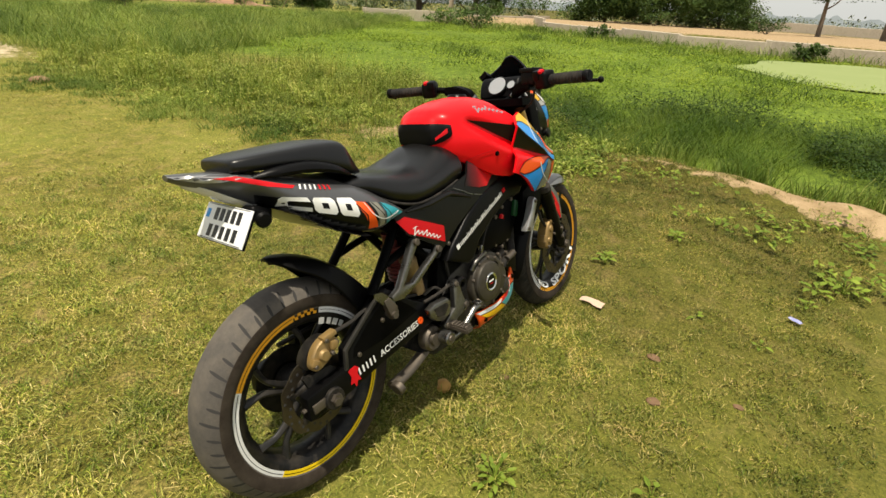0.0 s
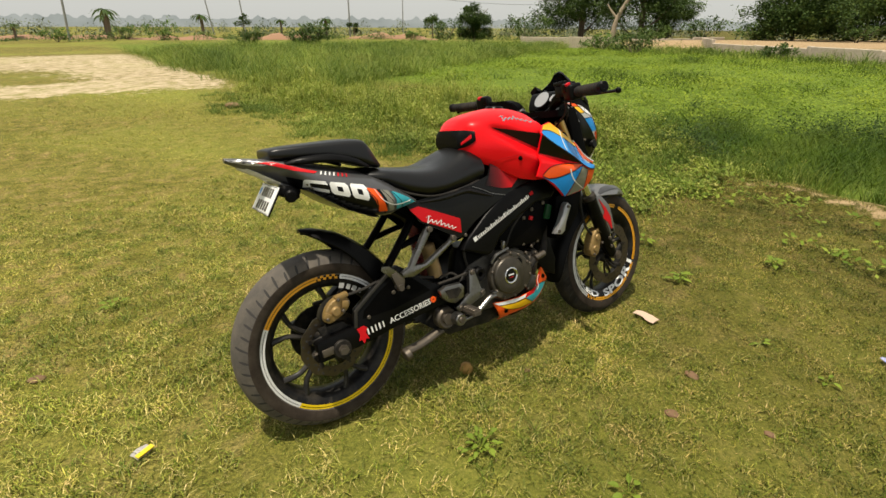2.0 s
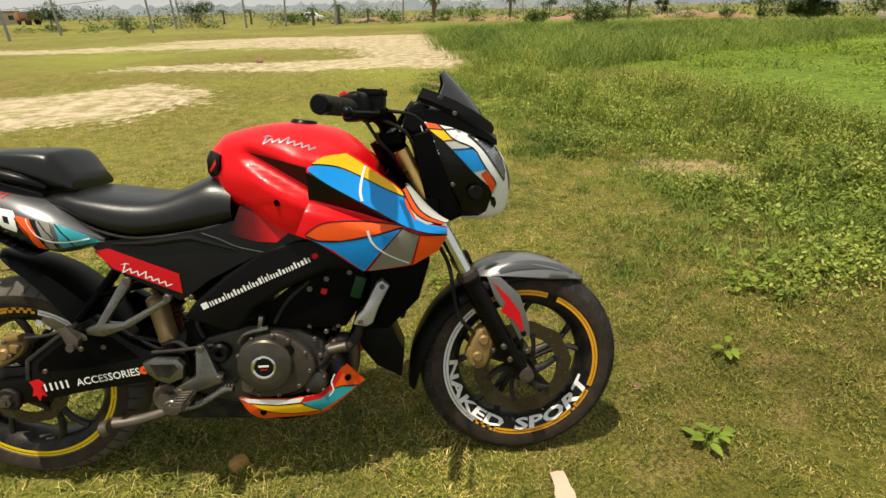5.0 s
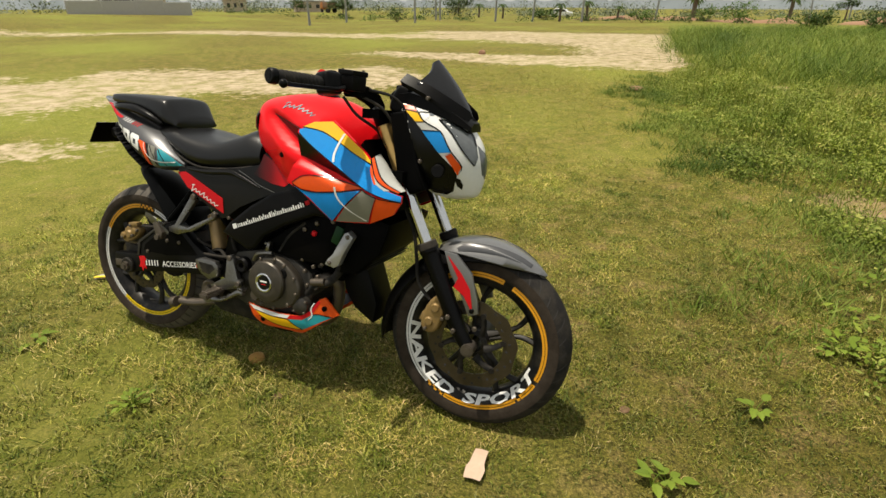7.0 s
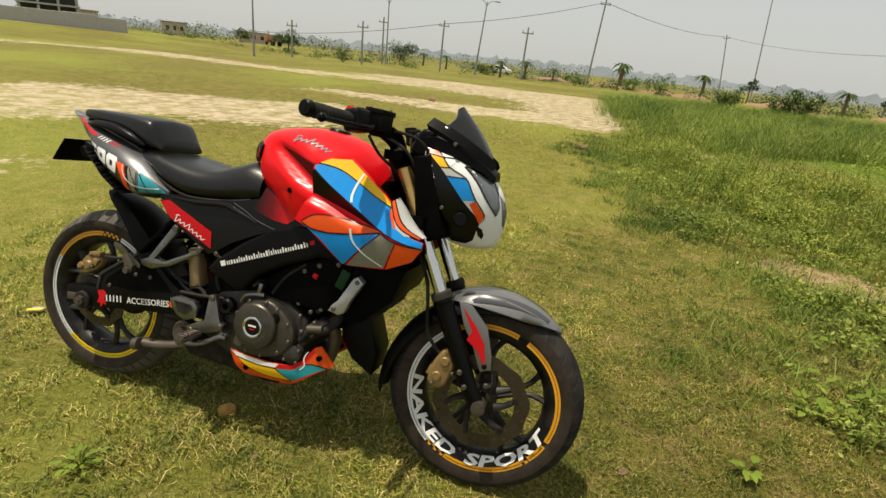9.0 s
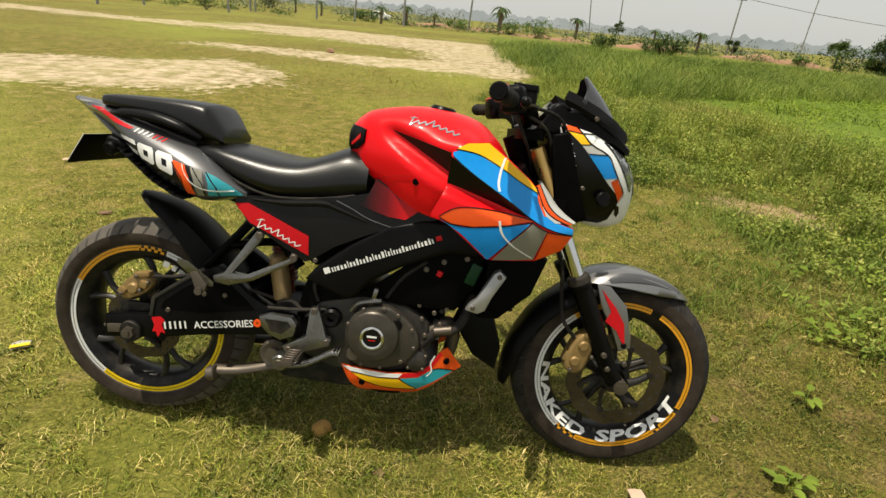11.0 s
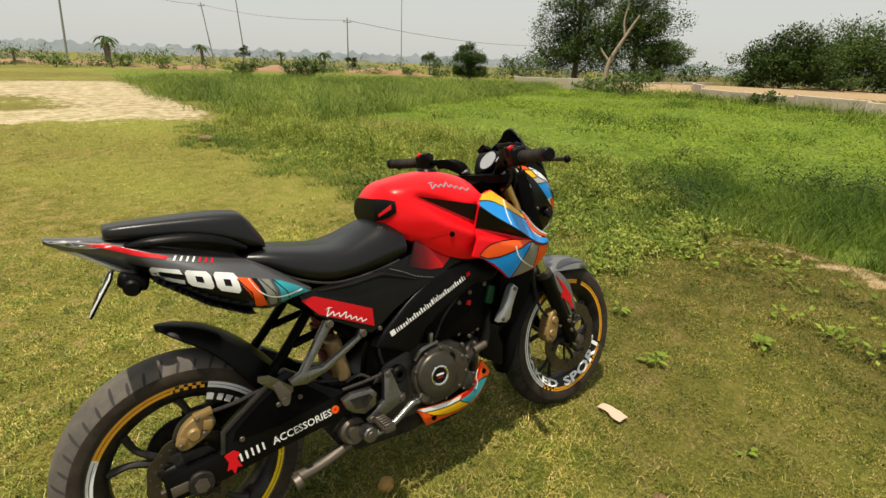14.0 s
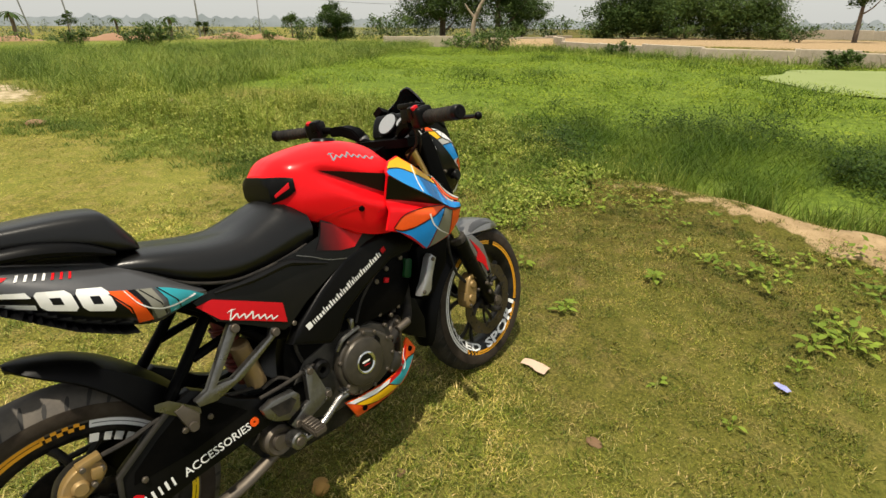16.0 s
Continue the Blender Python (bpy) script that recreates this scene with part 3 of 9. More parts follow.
def rod(bm, a, b, r, r2=None, seg=16, bevel=0.0):
    """A straight round bar, its rims broken by a small bevel."""
    a, b = Vector(a), Vector(b)
    r2 = r if r2 is None else r2
    d = (b - a).normalized()
    s = d.orthogonal().normalized()
    u = d.cross(s)
    prof = [(a, r), (b, r2)]
    if bevel:
        prof = [(a, r - bevel), (a + d * bevel, r), (b - d * bevel, r2), (b, r2 - bevel)]
    return ring_loft(bm, [[p + (s * math.cos(t) + u * math.sin(t)) * q for t in np.arange(seg) * 2 * math.pi / seg] for p, q in prof])


def lathe(bm, profile, centre, seg=64, closed=True):
    """Turns (radius, side) points round the bike's cross axis through centre."""
    c = Vector(centre)
    rings = [[c + Vector((r * math.cos(a), v, r * math.sin(a))) for r, v in profile] for a in np.arange(seg) * 2 * math.pi / seg]
    vs = [[bm.verts.new(p) for p in ring] for ring in rings]
    n = len(profile)
    for i in range(seg):
        a, b = vs[i], vs[(i + 1) % seg]
        for k in range(n if closed else n - 1):
            j = (k + 1) % n
            bm.faces.new((a[k], a[j], b[j], b[k]))
    return bm


def slab(bm, outline, v0, v1, bevel=0.004, seg=2):
    """A plate: an outline of (x, height) points, thick from v0 to v1 across the bike."""
    a = [bm.verts.new((x, v0, w)) for x, w in outline]
    b = [bm.verts.new((x, v1, w)) for x, w in outline]
    f0, f1 = bm.faces.new(a), bm.faces.new(b[::-1])
    n = len(a)
    for i in range(n):
        j = (i + 1) % n
        bm.faces.new((a[j], a[i], b[i], b[j]))
    bmesh.ops.recalc_face_normals(bm, faces=bm.faces)
    if bevel:
        es = list({e for f in (f0, f1) for e in f.edges})
        bmesh.ops.bevel(bm, geom=es, offset=bevel, segments=seg, affect="EDGES", profile=0.6)
    return bm


def sheet(outline, step=0.018, holes=()):
    """A flat face in the side view, cut into small cells so that it can be curved."""
    bm = bmesh.new()
    bm.faces.new([bm.verts.new((x, 0, w)) for x, w in outline])
    o = np.array(outline)
    for axis, k in ((0, 0), (2, 1)):
        for s in np.arange(o[:, k].min() + step / 2, o[:, k].max(), step):
            co, no = [0, 0, 0], [0, 0, 0]
            co[axis], no[axis] = s, 1
            bmesh.ops.bisect_plane(bm, geom=bm.verts[:] + bm.edges[:] + bm.faces[:], plane_co=co, plane_no=no)
    bmesh.ops.triangulate(bm, faces=[f for f in bm.faces if len(f.verts) > 4])
    return bm


def thicken(bm, d):
    """Gives a sheet thickness d towards its back (positive y)."""
    r = bmesh.ops.extrude_face_region(bm, geom=bm.faces[:])
    for v in (g for g in r["geom"] if isinstance(g, bmesh.types.BMVert)):
        v.co.y += d
    return bm


def panel(outline, side, thick=0.006, step=0.018):
    """A curved body panel: side(x, w) gives how far it stands out across the bike."""
    bm = sheet(outline, step)
    for v in bm.verts:
        v.co.y = side(v.co.x, v.co.z)
    return thicken(bm, thick)


def sticker(name, outline, skin, material, parent, lift=0.0012, step=0.012, label="", xf=None, thick=0.0008):
    """A vinyl sticker that follows the skin (a tree of a surface, or side(x, w)) on the bike's right."""
    bm = sheet(outline, step)
    for v in bm.verts:
        if callable(skin):
            v.co.y = skin(v.co.x, v.co.z) - lift
            continue
        hit = skin.ray_cast(Vector((v.co.x, -1.0, v.co.z)), Vector((0, 1, 0)))[0]
        if hit is None:
            hit = skin.find_nearest(Vector((v.co.x, -0.2, v.co.z)))[0]
        v.co.y = hit.y - lift
    return part(name, thicken(bm, thick), material, parent, label, xf=xf)


def tree_of(bm):
    from mathutils.bvhtree import BVHTree
    return BVHTree.FromBMesh(bm)


def letter_mesh(text, size, bold=0.02):
    """The outline of a word in the built-in font, as flat faces in x and y."""
    cu = bpy.data.curves.new("word", "FONT")
    cu.body, cu.size, cu.resolution_u, cu.offset = text, size, 2, size * bold
    ob = bpy.data.objects.new("word", cu)
    scene.collection.objects.link(ob)
    me = bpy.data.meshes.new_from_object(ob.evaluated_get(bpy.context.evaluated_depsgraph_get()))
    bm = bmesh.new()
    bm.from_mesh(me)
    bpy.data.objects.remove(ob)
    bpy.data.curves.remove(cu)
    bpy.data.meshes.remove(me)
    return bm


def script_strokes(x0, x1, base, size, lean=0.45, bold=0.0022):
    """Joined slanting strokes of a plain script-like mark; base(x) gives the line it stands on. Yields outlines."""
    ups = (1.0, -0.35, 0.62, 0.0, 0.62, 0.0, 1.0, 0.0, 0.60, 0.02, 0.62, 0.0, 0.60, 0.0, 0.55)
    n = len(ups)
    pts = [(x0 + (x1 - x0) * i / (n - 1) + lean * size * h, base(x0 + (x1 - x0) * i / (n - 1)) + size * h) for i, h in enumerate(ups)]
    for (ax, aw), (bx, bw) in zip(pts, pts[1:]):
        k = bold / max(1e-6, math.hypot(bx - ax, bw - aw))
        dx, dw = -(bw - aw) * k, (bx - ax) * k
        yield [(ax + dx, aw + dw), (bx + dx, bw + dw), (bx - dx, bw - dw), (ax - dx, aw - dw)]
    yield [(pts[0][0] - 0.012, pts[0][1] - 0.003), (pts[0][0], pts[0][1] + bold), (pts[3][0], pts[0][1] - 0.002), (pts[0][0], pts[0][1] - bold)]


# ---- the motorcycle ----
PLASTIC = surface("black_plastic", (0.0035, 0.0035, 0.0038), rough=0.40, bump=0.05, dust=0.015, spec=0.10)
MOULDED = surface("moulded_black_cover", (0.0045, 0.0045, 0.0048), rough=0.34, bump=0.06, dust=0.015, spec=0.24)
SATIN = surface("satin_black_paint", (0.0025, 0.0025, 0.0028), rough=0.32, dust=0.01, spec=0.12)
FRAME = surface("black_frame_paint", (0.0015, 0.0015, 0.0017), rough=0.45, dust=0.008, spec=0.04)
DUSTY = surface("dusty_black_metal", (0.007, 0.0065, 0.006), rough=0.55, dust=0.16, scale=14, spec=0.2)
CAST = surface("grey_engine_casting", (0.030, 0.028, 0.025), rough=0.5, metal=0.4, dust=0.16, scale=12, bump=0.15)
COVER = surface("bronze_grey_engine_cover", (0.055, 0.048, 0.038), rough=0.40, metal=0.5, dust=0.18, scale=10, bump=0.08)
ALLOY = surface("brushed_alloy", (0.26, 0.255, 0.245), (0.035, 0.033, 0.030), rough=0.30, rough_var=0.2, metal=0.95, dust=0.10, scale=22, bump=0.15)
CHROME = surface("chrome", (0.72, 0.72, 0.72), rough=0.14, metal=1.0)
STEEL = surface("worn_steel", (0.13, 0.11, 0.09), rough=0.50, metal=0.8, dust=0.35, scale=16)
GOLD = surface("gold_anodised", (0.62, 0.40, 0.14), rough=0.30, metal=0.85)
CALIPER = surface("gold_caliper_paint", (0.30, 0.19, 0.06), (0.12, 0.08, 0.03), rough=0.5, metal=0.3, dust=0.3, scale=40)
RED = surface("red_body_paint", (0.74, 0.006, 0.010), (0.62, 0.004, 0.008), rough=0.32, coat=0.10, spec=0.14)
RED2 = surface("red_vinyl", (0.60, 0.008, 0.014), rough=0.38, spec=0.2)
ORANGE = surface("orange_vinyl", (0.84, 0.095, 0.010), rough=0.33, coat=0.08, spec=0.25)
YELLOW = surface("yellow_vinyl", (0.88, 0.50, 0.008), rough=0.33, coat=0.10, spec=0.3)
BLUE = surface("sky_blue_vinyl", (0.006, 0.27, 0.74), rough=0.30, coat=0.10, spec=0.3)
TEAL = surface("teal_vinyl", (0.015, 0.30, 0.36), rough=0.32, coat=0.25)
OLIVE = surface("olive_grey_vinyl", (0.20, 0.195, 0.155), rough=0.34, coat=0.2)
PALE = surface("pale_grey_vinyl", (0.50, 0.50, 0.47), rough=0.34, coat=0.2)
WHITE = surface("white_vinyl", (0.80, 0.80, 0.78), rough=0.34, coat=0.2)
INK = surface("black_vinyl", (0.003, 0.003, 0.0035), rough=0.30, coat=0.05, spec=0.25)
SMOKE = surface("smoked_panel", (0.014, 0.010, 0.009), rough=0.38, spec=0.2)
GREY = surface("gunmetal_paint", (0.10, 0.10, 0.104), rough=0.32, metal=0.5, coat=0.2)
SILVER = surface("silver_grey_paint", (0.36, 0.36, 0.36), rough=0.30, metal=0.6, coat=0.3)
FENDER = surface("mudguard_grey_paint", (0.22, 0.22, 0.22), rough=0.34, metal=0.6, coat=0.2)
SEAT = surface("seat_leatherette", (0.0028, 0.0028, 0.003), rough=0.33, rough_var=0.06, bump=0.10, fine=260, dust=0.012, spec=0.42)
RUBBER = surface("tyre_rubber", (0.016, 0.015, 0.0145), rough=0.8, bump=0.2, dust=0.18, scale=9, spec=0.2)
TREAD = surface("worn_grey_tread", (0.084, 0.074, 0.063), (0.030, 0.026, 0.022), rough=0.85, bump=0.4, dust=0.40, scale=7)
GROOVE = surface("tread_groove", (0.030, 0.028, 0.026), rough=0.9)
WALL_MUD = surface("dusty_tyre_wall", (0.030, 0.022, 0.016), rough=0.85, dust=0.15, scale=11, spec=0.2)
RIM = surface("black_wheel_paint", (0.006, 0.006, 0.0065), rough=0.38, dust=0.16, scale=12, spec=0.2)
SPOKE = surface("dusty_black_spoke", (0.012, 0.0115, 0.011), rough=0.42, dust=0.16, scale=14, spec=0.3)
DISC = surface("worn_brake_disc", (0.085, 0.068, 0.046), rough=0.34, metal=0.8, dust=0.15, scale=25)
RIM_GOLD = surface("amber_rim_tape", (0.80, 0.36, 0.015), rough=0.35)
RIM_YELLOW = surface("yellow_rim_tape", (0.84, 0.58, 0.01), rough=0.35)
RIM_WHITE = surface("white_rim_tape", (0.74, 0.74, 0.73), rough=0.38, dust=0.12, scale=20)
PLATE = surface("number_plate_white", (0.82, 0.82, 0.82), rough=0.4)
LENS = surface("headlamp_lens", (0.16, 0.17, 0.175), (0.05, 0.055, 0.06), scale=30, rough=0.12, metal=0.2, coat=0.6)
SCREEN = surface("smoked_screen", (0.012, 0.012, 0.013), rough=0.16, coat=0.2, spec=0.3)
CLEAR = surface("clear_tail_lens", (0.55, 0.54, 0.52), rough=0.18, coat=0.8)
DIAL = surface("dial_face", (0.30, 0.32, 0.33), rough=0.2, coat=0.6)

def fade_paint():
    """Black that turns red along the bike."""
    m, nt, b = node_material("red_to_black_fade")
    sep = nt.nodes.new("ShaderNodeSeparateXYZ")
    co = nt.nodes.new("ShaderNodeTexCoord").outputs["Object"]
    nt.links.new(co, sep.inputs[0])
    t = math_node(nt, "DIVIDE", math_node(nt, "SUBTRACT", sep.outputs[0], 0.630), 0.115, True)
    t = math_node(nt, "ADD", t, math_node(nt, "MULTIPLY", math_node(nt, "SUBTRACT", noise_node(nt, co, 25), 0.5), 0.25), True)
    nt.links.new(ramp_node(nt, t, [(0.0, (0.004, 0.004, 0.004)), (0.5, (0.15, 0.004, 0.006)), (1.0, (0.68, 0.006, 0.010))]), b.inputs["Base Color"])
    set_in(b, Roughness=0.30)
    b.inputs["Specular IOR Level"].default_value = 0.25
    return m


FADE = fade_paint()
BIKE = thing("motorcycle", pose(0.005, -0.030, -0.023, -11.2, 0, -1.25), "red, black and blue naked motorcycle leaning on turf", "motorcycle")
REAR, R_REAR = (-0.004, 0.0, 0.300), 0.298
FRONT, R_FRONT = (1.366, 0.0, 0.276), 0.294
STEER_AT, STEER_UP = Vector((1.03, 0, 0.93)), Vector((-0.438, 0, 0.899))
STEER = Matrix.Translation(STEER_AT) @ Matrix.Rotation(radians(1.5), 4, STEER_UP) @ Matrix.Translation(-STEER_AT)


def arc_band(centre, r0, r1, a0, a1, v, thick=0.001, n=None):
    """A piece of flat ring on a wheel's right side."""
    bm = bmesh.new()
    n = n or max(2, int(abs(a1 - a0) / 4))
    rows = []
    for a in np.radians(np.linspace(a0, a1, n + 1)):
        c, s = math.cos(a), math.sin(a)
        rows.append([bm.verts.new((centre[0] + r * c, y, centre[2] + r * s)) for y in (v, v + thick) for r in (r0, r1)])
    for p, q in zip(rows, rows[1:]):
        for i, j in ((0, 1), (1, 3), (3, 2), (2, 0)):
            bm.faces.new((p[i], p[j], q[j], q[i]))
    bm.faces.new([rows[0][i] for i in (0, 2, 3, 1)])
    bm.faces.new([rows[-1][i] for i in (0, 1, 3, 2)])
    return bm


def wheel(name, c, R, half, rim_half, spokes, xf, front):
    e = part(name, lathe(bmesh.new(), [(0.030, -0.06), (0.046, -0.055), (0.042, 0.0), (0.046, 0.055), (0.030, 0.06)], c, 32), RIM, BIKE, xf=xf)
    rr = 0.2125
    # Tyre: a rounded crown, bulging walls and a bead that meets the rim.
    drop = (R - rr) * 0.50
    crown = [(R - drop * (abs(t) ** 2.4), half * t) for t in np.linspace(-0.95, 0.95, 19)]
    walls = [(rr + 0.030, half * 0.99), (rr + 0.019, rim_half + 0.003), (rr + 0.004, rim_half - 0.004), (rr + 0.004, -rim_half + 0.004), (rr + 0.019, -rim_half - 0.003), (rr + 0.030, -half * 0.99)]
    tyre = part("tyre", lathe(bmesh.new(), crown + walls, c, 96), RUBBER if front else TREAD, e, "dusty black tyre" if front else "worn grey-dusted tyre", 50, xf)
    # Dusty side walls, as a thin ring just proud of the rubber.
    bm = bmesh.new()
    lathe(bm, [(rr + 0.018, -rim_half - 0.0042), (rr + 0.030, -half * 0.99 - 0.0015), (R - drop * 0.80, -half * 0.95 - 0.001), (R - drop * 0.82, -half * 0.93), (rr + 0.020, -rim_half - 0.001)], c, 96)
    part("side_wall", bm, WALL_MUD, tyre, "brown dusty side wall", 50, xf)
    # Slanting tread grooves, laid as thin dark strips on the crown.
    count = 40 if front else 46
    for i in range(count):
        for sgn in (-1, 1):
            bm, pts = bmesh.new(), []
            for k, u in enumerate(np.linspace(0.42 if (i % 3) == 0 else 0.62, 0.97, 7)):
                a = 2 * math.pi * (i + (0.5 if sgn > 0 else 0)) / count - 0.16 * (u - 0.3) * (1 if front else -1) - 0.05 * u * u + 0.10 * (u - 0.7) ** 2
                q = R - drop * u**2.4 + 0.0005
                pts.append((a, q, sgn * half * u, (0.0020 if front else 0.0034) * (0.3 + 0.9 * math.sin(math.pi * (k + 0.6) / 7))))
            rows = [[bm.verts.new((c[0] + q * math.cos(a + s * w / q), v, c[2] + q * math.sin(a + s * w / q))) for s in (-1, 1)] for a, q, v, w in pts]
            for p, q in zip(rows, rows[1:]):
                bm.faces.new((p[0], p[1], q[1], q[0]))
            part("tread_groove", bm, GROOVE, tyre, xf=xf)
    # Rim with drop centre and flanges.
    rim = [(rr + 0.016, -rim_half), (rr + 0.016, -rim_half + 0.006), (rr - 0.004, -rim_half + 0.012), (rr - 0.012, -rim_half * 0.45), (rr - 0.012, rim_half * 0.45), (rr - 0.004, rim_half - 0.012), (rr + 0.016, rim_half - 0.006), (rr + 0.016, rim_half), (rr - 0.006, rim_half - 0.002), (rr - 0.030, rim_half * 0.6), (rr - 0.036, 0.0), (rr - 0.030, -rim_half * 0.6), (rr - 0.008, -rim_half + 0.002)]
    rim_ob = part("rim", lathe(bmesh.new(), rim, c, 96), RIM, e, "black cast alloy rim", 50, xf)
    # Slightly swept twin spokes.
    for i in range(spokes):
        a = 2 * math.pi * i / spokes + (0.35 if front else 0.1)
        bm = bmesh.new()
        for off in ((-0.16, 0.16) if front else (-0.17, 0.17)):
            pts = []
            for r, da in ((0.036, off * 0.9), (0.088, off * 0.55), (0.142, off * 0.75), (0.187, off * 1.5)):
                pts.append((c[0] + r * math.cos(a + da), -0.010 if front else -0.030, c[2] + r * math.sin(a + da)))
            tube(bm, pts, [0.016, 0.0105, 0.0085, 0.0115], 8, 4, flat=0.8)
        part("spoke", bm, SPOKE, e, xf=xf)
    # Rim tape: amber, white and yellow arcs and a chequered break.
    v = -rim_half - 0.0012
    r0, r1 = rr, rr + 0.0162
    arcs = [(-13, 30, RIM_YELLOW), (30, 73, RIM_WHITE), (94, 151, RIM_GOLD), (151, 232, RIM_WHITE), (232, 347, RIM_YELLOW)] if not front else [(-22, 62, RIM_GOLD), (70, 128, RIM_GOLD), (128, 230, RIM_WHITE), (248, 312, RIM_GOLD), (318, 334, RIM_GOLD)]
    for a0, a1, m in arcs:
        part("rim_tape", arc_band(c, r0, r1, a0, a1, v), m, rim_ob, xf=xf)
        part("tape_line", arc_band(c, (r0 + r1) / 2 - 0.0007, (r0 + r1) / 2 + 0.0007, a0 + 1, a1 - 1, v - 0.0006), INK, rim_ob, xf=xf)
    for a0 in ((75, 80, 85, 90) if not front else (230, 236, 242, 312)):
        for k in range(2):
            part("tape_check", arc_band(c, r0 + 0.0078 * k, r0 + 0.0075 + 0.0078 * k, a0 + 2.4 * k, a0 + 2.4 * k + 2.6, v), RIM_GOLD, rim_ob, xf=xf)
    return e, rim_ob


def ring_word(text, c, r, size, a_mid, span, material, parent, xf, label):
    """Letters that follow the rim, read from outside the wheel."""
    bm = letter_mesh(text, size, 0.035)
    xs = [q.co.x for q in bm.verts]
    mid = (min(xs) + max(xs)) / 2
    wide = radians(span) * r / (max(xs) - min(xs))
    for q in bm.verts:
        x, y = (q.co.x - mid) * wide + q.co.y * 0.30, q.co.y
        a, rad = radians(a_mid) + x / r, max(0.1815, r + (size * 0.36 - y))
        v = -0.0292 - 0.745 * (rad - 0.1825)
        q.co = Vector((c[0] + rad * math.cos(a), min(v, -0.0292), c[2] + rad * math.sin(a)))
    return part("lettering", bm, material, parent, label, xf=xf)


def brake_disc(name, c, r, v, parent, xf, arms=5):
    bm = bmesh.new()
    rings = [[], []]
    n = 96
    for side, dv in ((0, -0.002), (1, 0.002)):
        for i in range(n):
            a = 2 * math.pi * i / n
            wav = 1 + 0.022 * math.sin(a * 10)
            rings[side].append((bm.verts.new((c[0] + r * wav * math.cos(a), v + dv, c[2] + r * wav * math.sin(a))), bm.verts.new((c[0] + r * 0.70 * math.cos(a), v + dv, c[2] + r * 0.70 * math.sin(a)))))
    for i in range(n):
        j = (i + 1) % n
        (o0, i0), (o1, i1) = rings[0][i], rings[0][j]
        (p0, q0), (p1, q1) = rings[1][i], rings[1][j]
        for f in ((o0, o1, i1, i0), (p0, q0, q1, p1), (o0, p0, p1, o1), (i0, i1, q1, q0)):
            bm.faces.new(f)
    d = part(name, bm, DISC, parent, "wavy drilled steel brake disc", xf=xf)
    # Dark plugs stand for drilled holes, the holes' shade put into their colour.
    for i in range(30):
        bm = bmesh.new()
        a = 2 * math.pi * i / 30
        rad = r * (0.78 + 0.07 * (i % 3))
        rod(bm, (c[0] + rad * math.cos(a), v - 0.0026, c[2] + rad * math.sin(a)), (c[0] + rad * math.cos(a), v + 0.0026, c[2] + rad * math.sin(a)), 0.0042, seg=8)
        part("dark_hole_plug", bm, GROOVE, d, xf=xf)
    for i in range(arms):
        a = 2 * math.pi * i / arms
        bm = bmesh.new()
        tube(bm, [(c[0] + q * math.cos(a + s), v + 0.004, c[2] + q * math.sin(a + s)) for q, s in ((0.04, -0.2), (r * 0.5, 0.05), (r * 0.74, 0.25))], [0.014, 0.010, 0.009], 8, 4, flat=0.45)
        rod(bm, (c[0] + r * 0.72 * math.cos(a + 0.24), v - 0.005, c[2] + r * 0.72 * math.sin(a + 0.24)), (c[0] + r * 0.72 * math.cos(a + 0.24), v + 0.005, c[2] + r * 0.72 * math.sin(a + 0.24)), 0.009, seg=12)
        part("disc_arm", bm, DUSTY, d, xf=xf)
    return d


def bolts(parent, places, r=0.007, v_out=0.006, material=STEEL, name="bolt", xf=None):
    """Socket-headed bolts whose heads face the bike's right side. places: (x, v, w)."""
    for x, v, w in places:
        bm = bmesh.new()
        rod(bm, (x, v + 0.004, w), (x, v - v_out, w), r, r * 0.94, 14, 0.0012)
        rod(bm, (x, v - v_out * 0.7, w), (x, v - v_out - 0.0004, w), r * 0.5, seg=6)
        part(name, bm, material, parent, xf=xf)


def build_wheels():
    rw, rr = wheel("rear_wheel", REAR, R_REAR, 0.066, 0.054, 5, None, False)
    tagged(rw, "black rear wheel with amber and white rim tape")
    fw, fr = wheel("front_wheel", FRONT, R_FRONT, 0.052, 0.046, 5, STEER, True)
    tagged(fw, "black front wheel with lettered rim tape")
    ring_word("NAKED", FRONT, 0.197, 0.036, 213, 82, WHITE, fr, STEER, "white word on the front rim")
    ring_word("SPORT", FRONT, 0.197, 0.036, 303, 78, WHITE, fr, STEER, "white word on the front rim")
    for a0, a1 in ((48, 52), (54, 59), (61, 65), (68, 73)):
        part("lettering", arc_band(REAR, 0.182, 0.199, a0, a1, -0.0585), PALE, rr)
    brake_disc("brake_disc", FRONT, 0.140, -0.066, fw, STEER, 6)
    brake_disc("brake_disc", REAR, 0.108, -0.070, rw, None)
    # Rear sprocket on the far side.
    part("sprocket", lathe(bmesh.new(), [(0.05, 0.060), (0.095, 0.060), (0.098, 0.063), (0.095, 0.067), (0.05, 0.067)], REAR, 48), DUSTY, rw)
    return rw, fw


RW, FW = build_wheels()


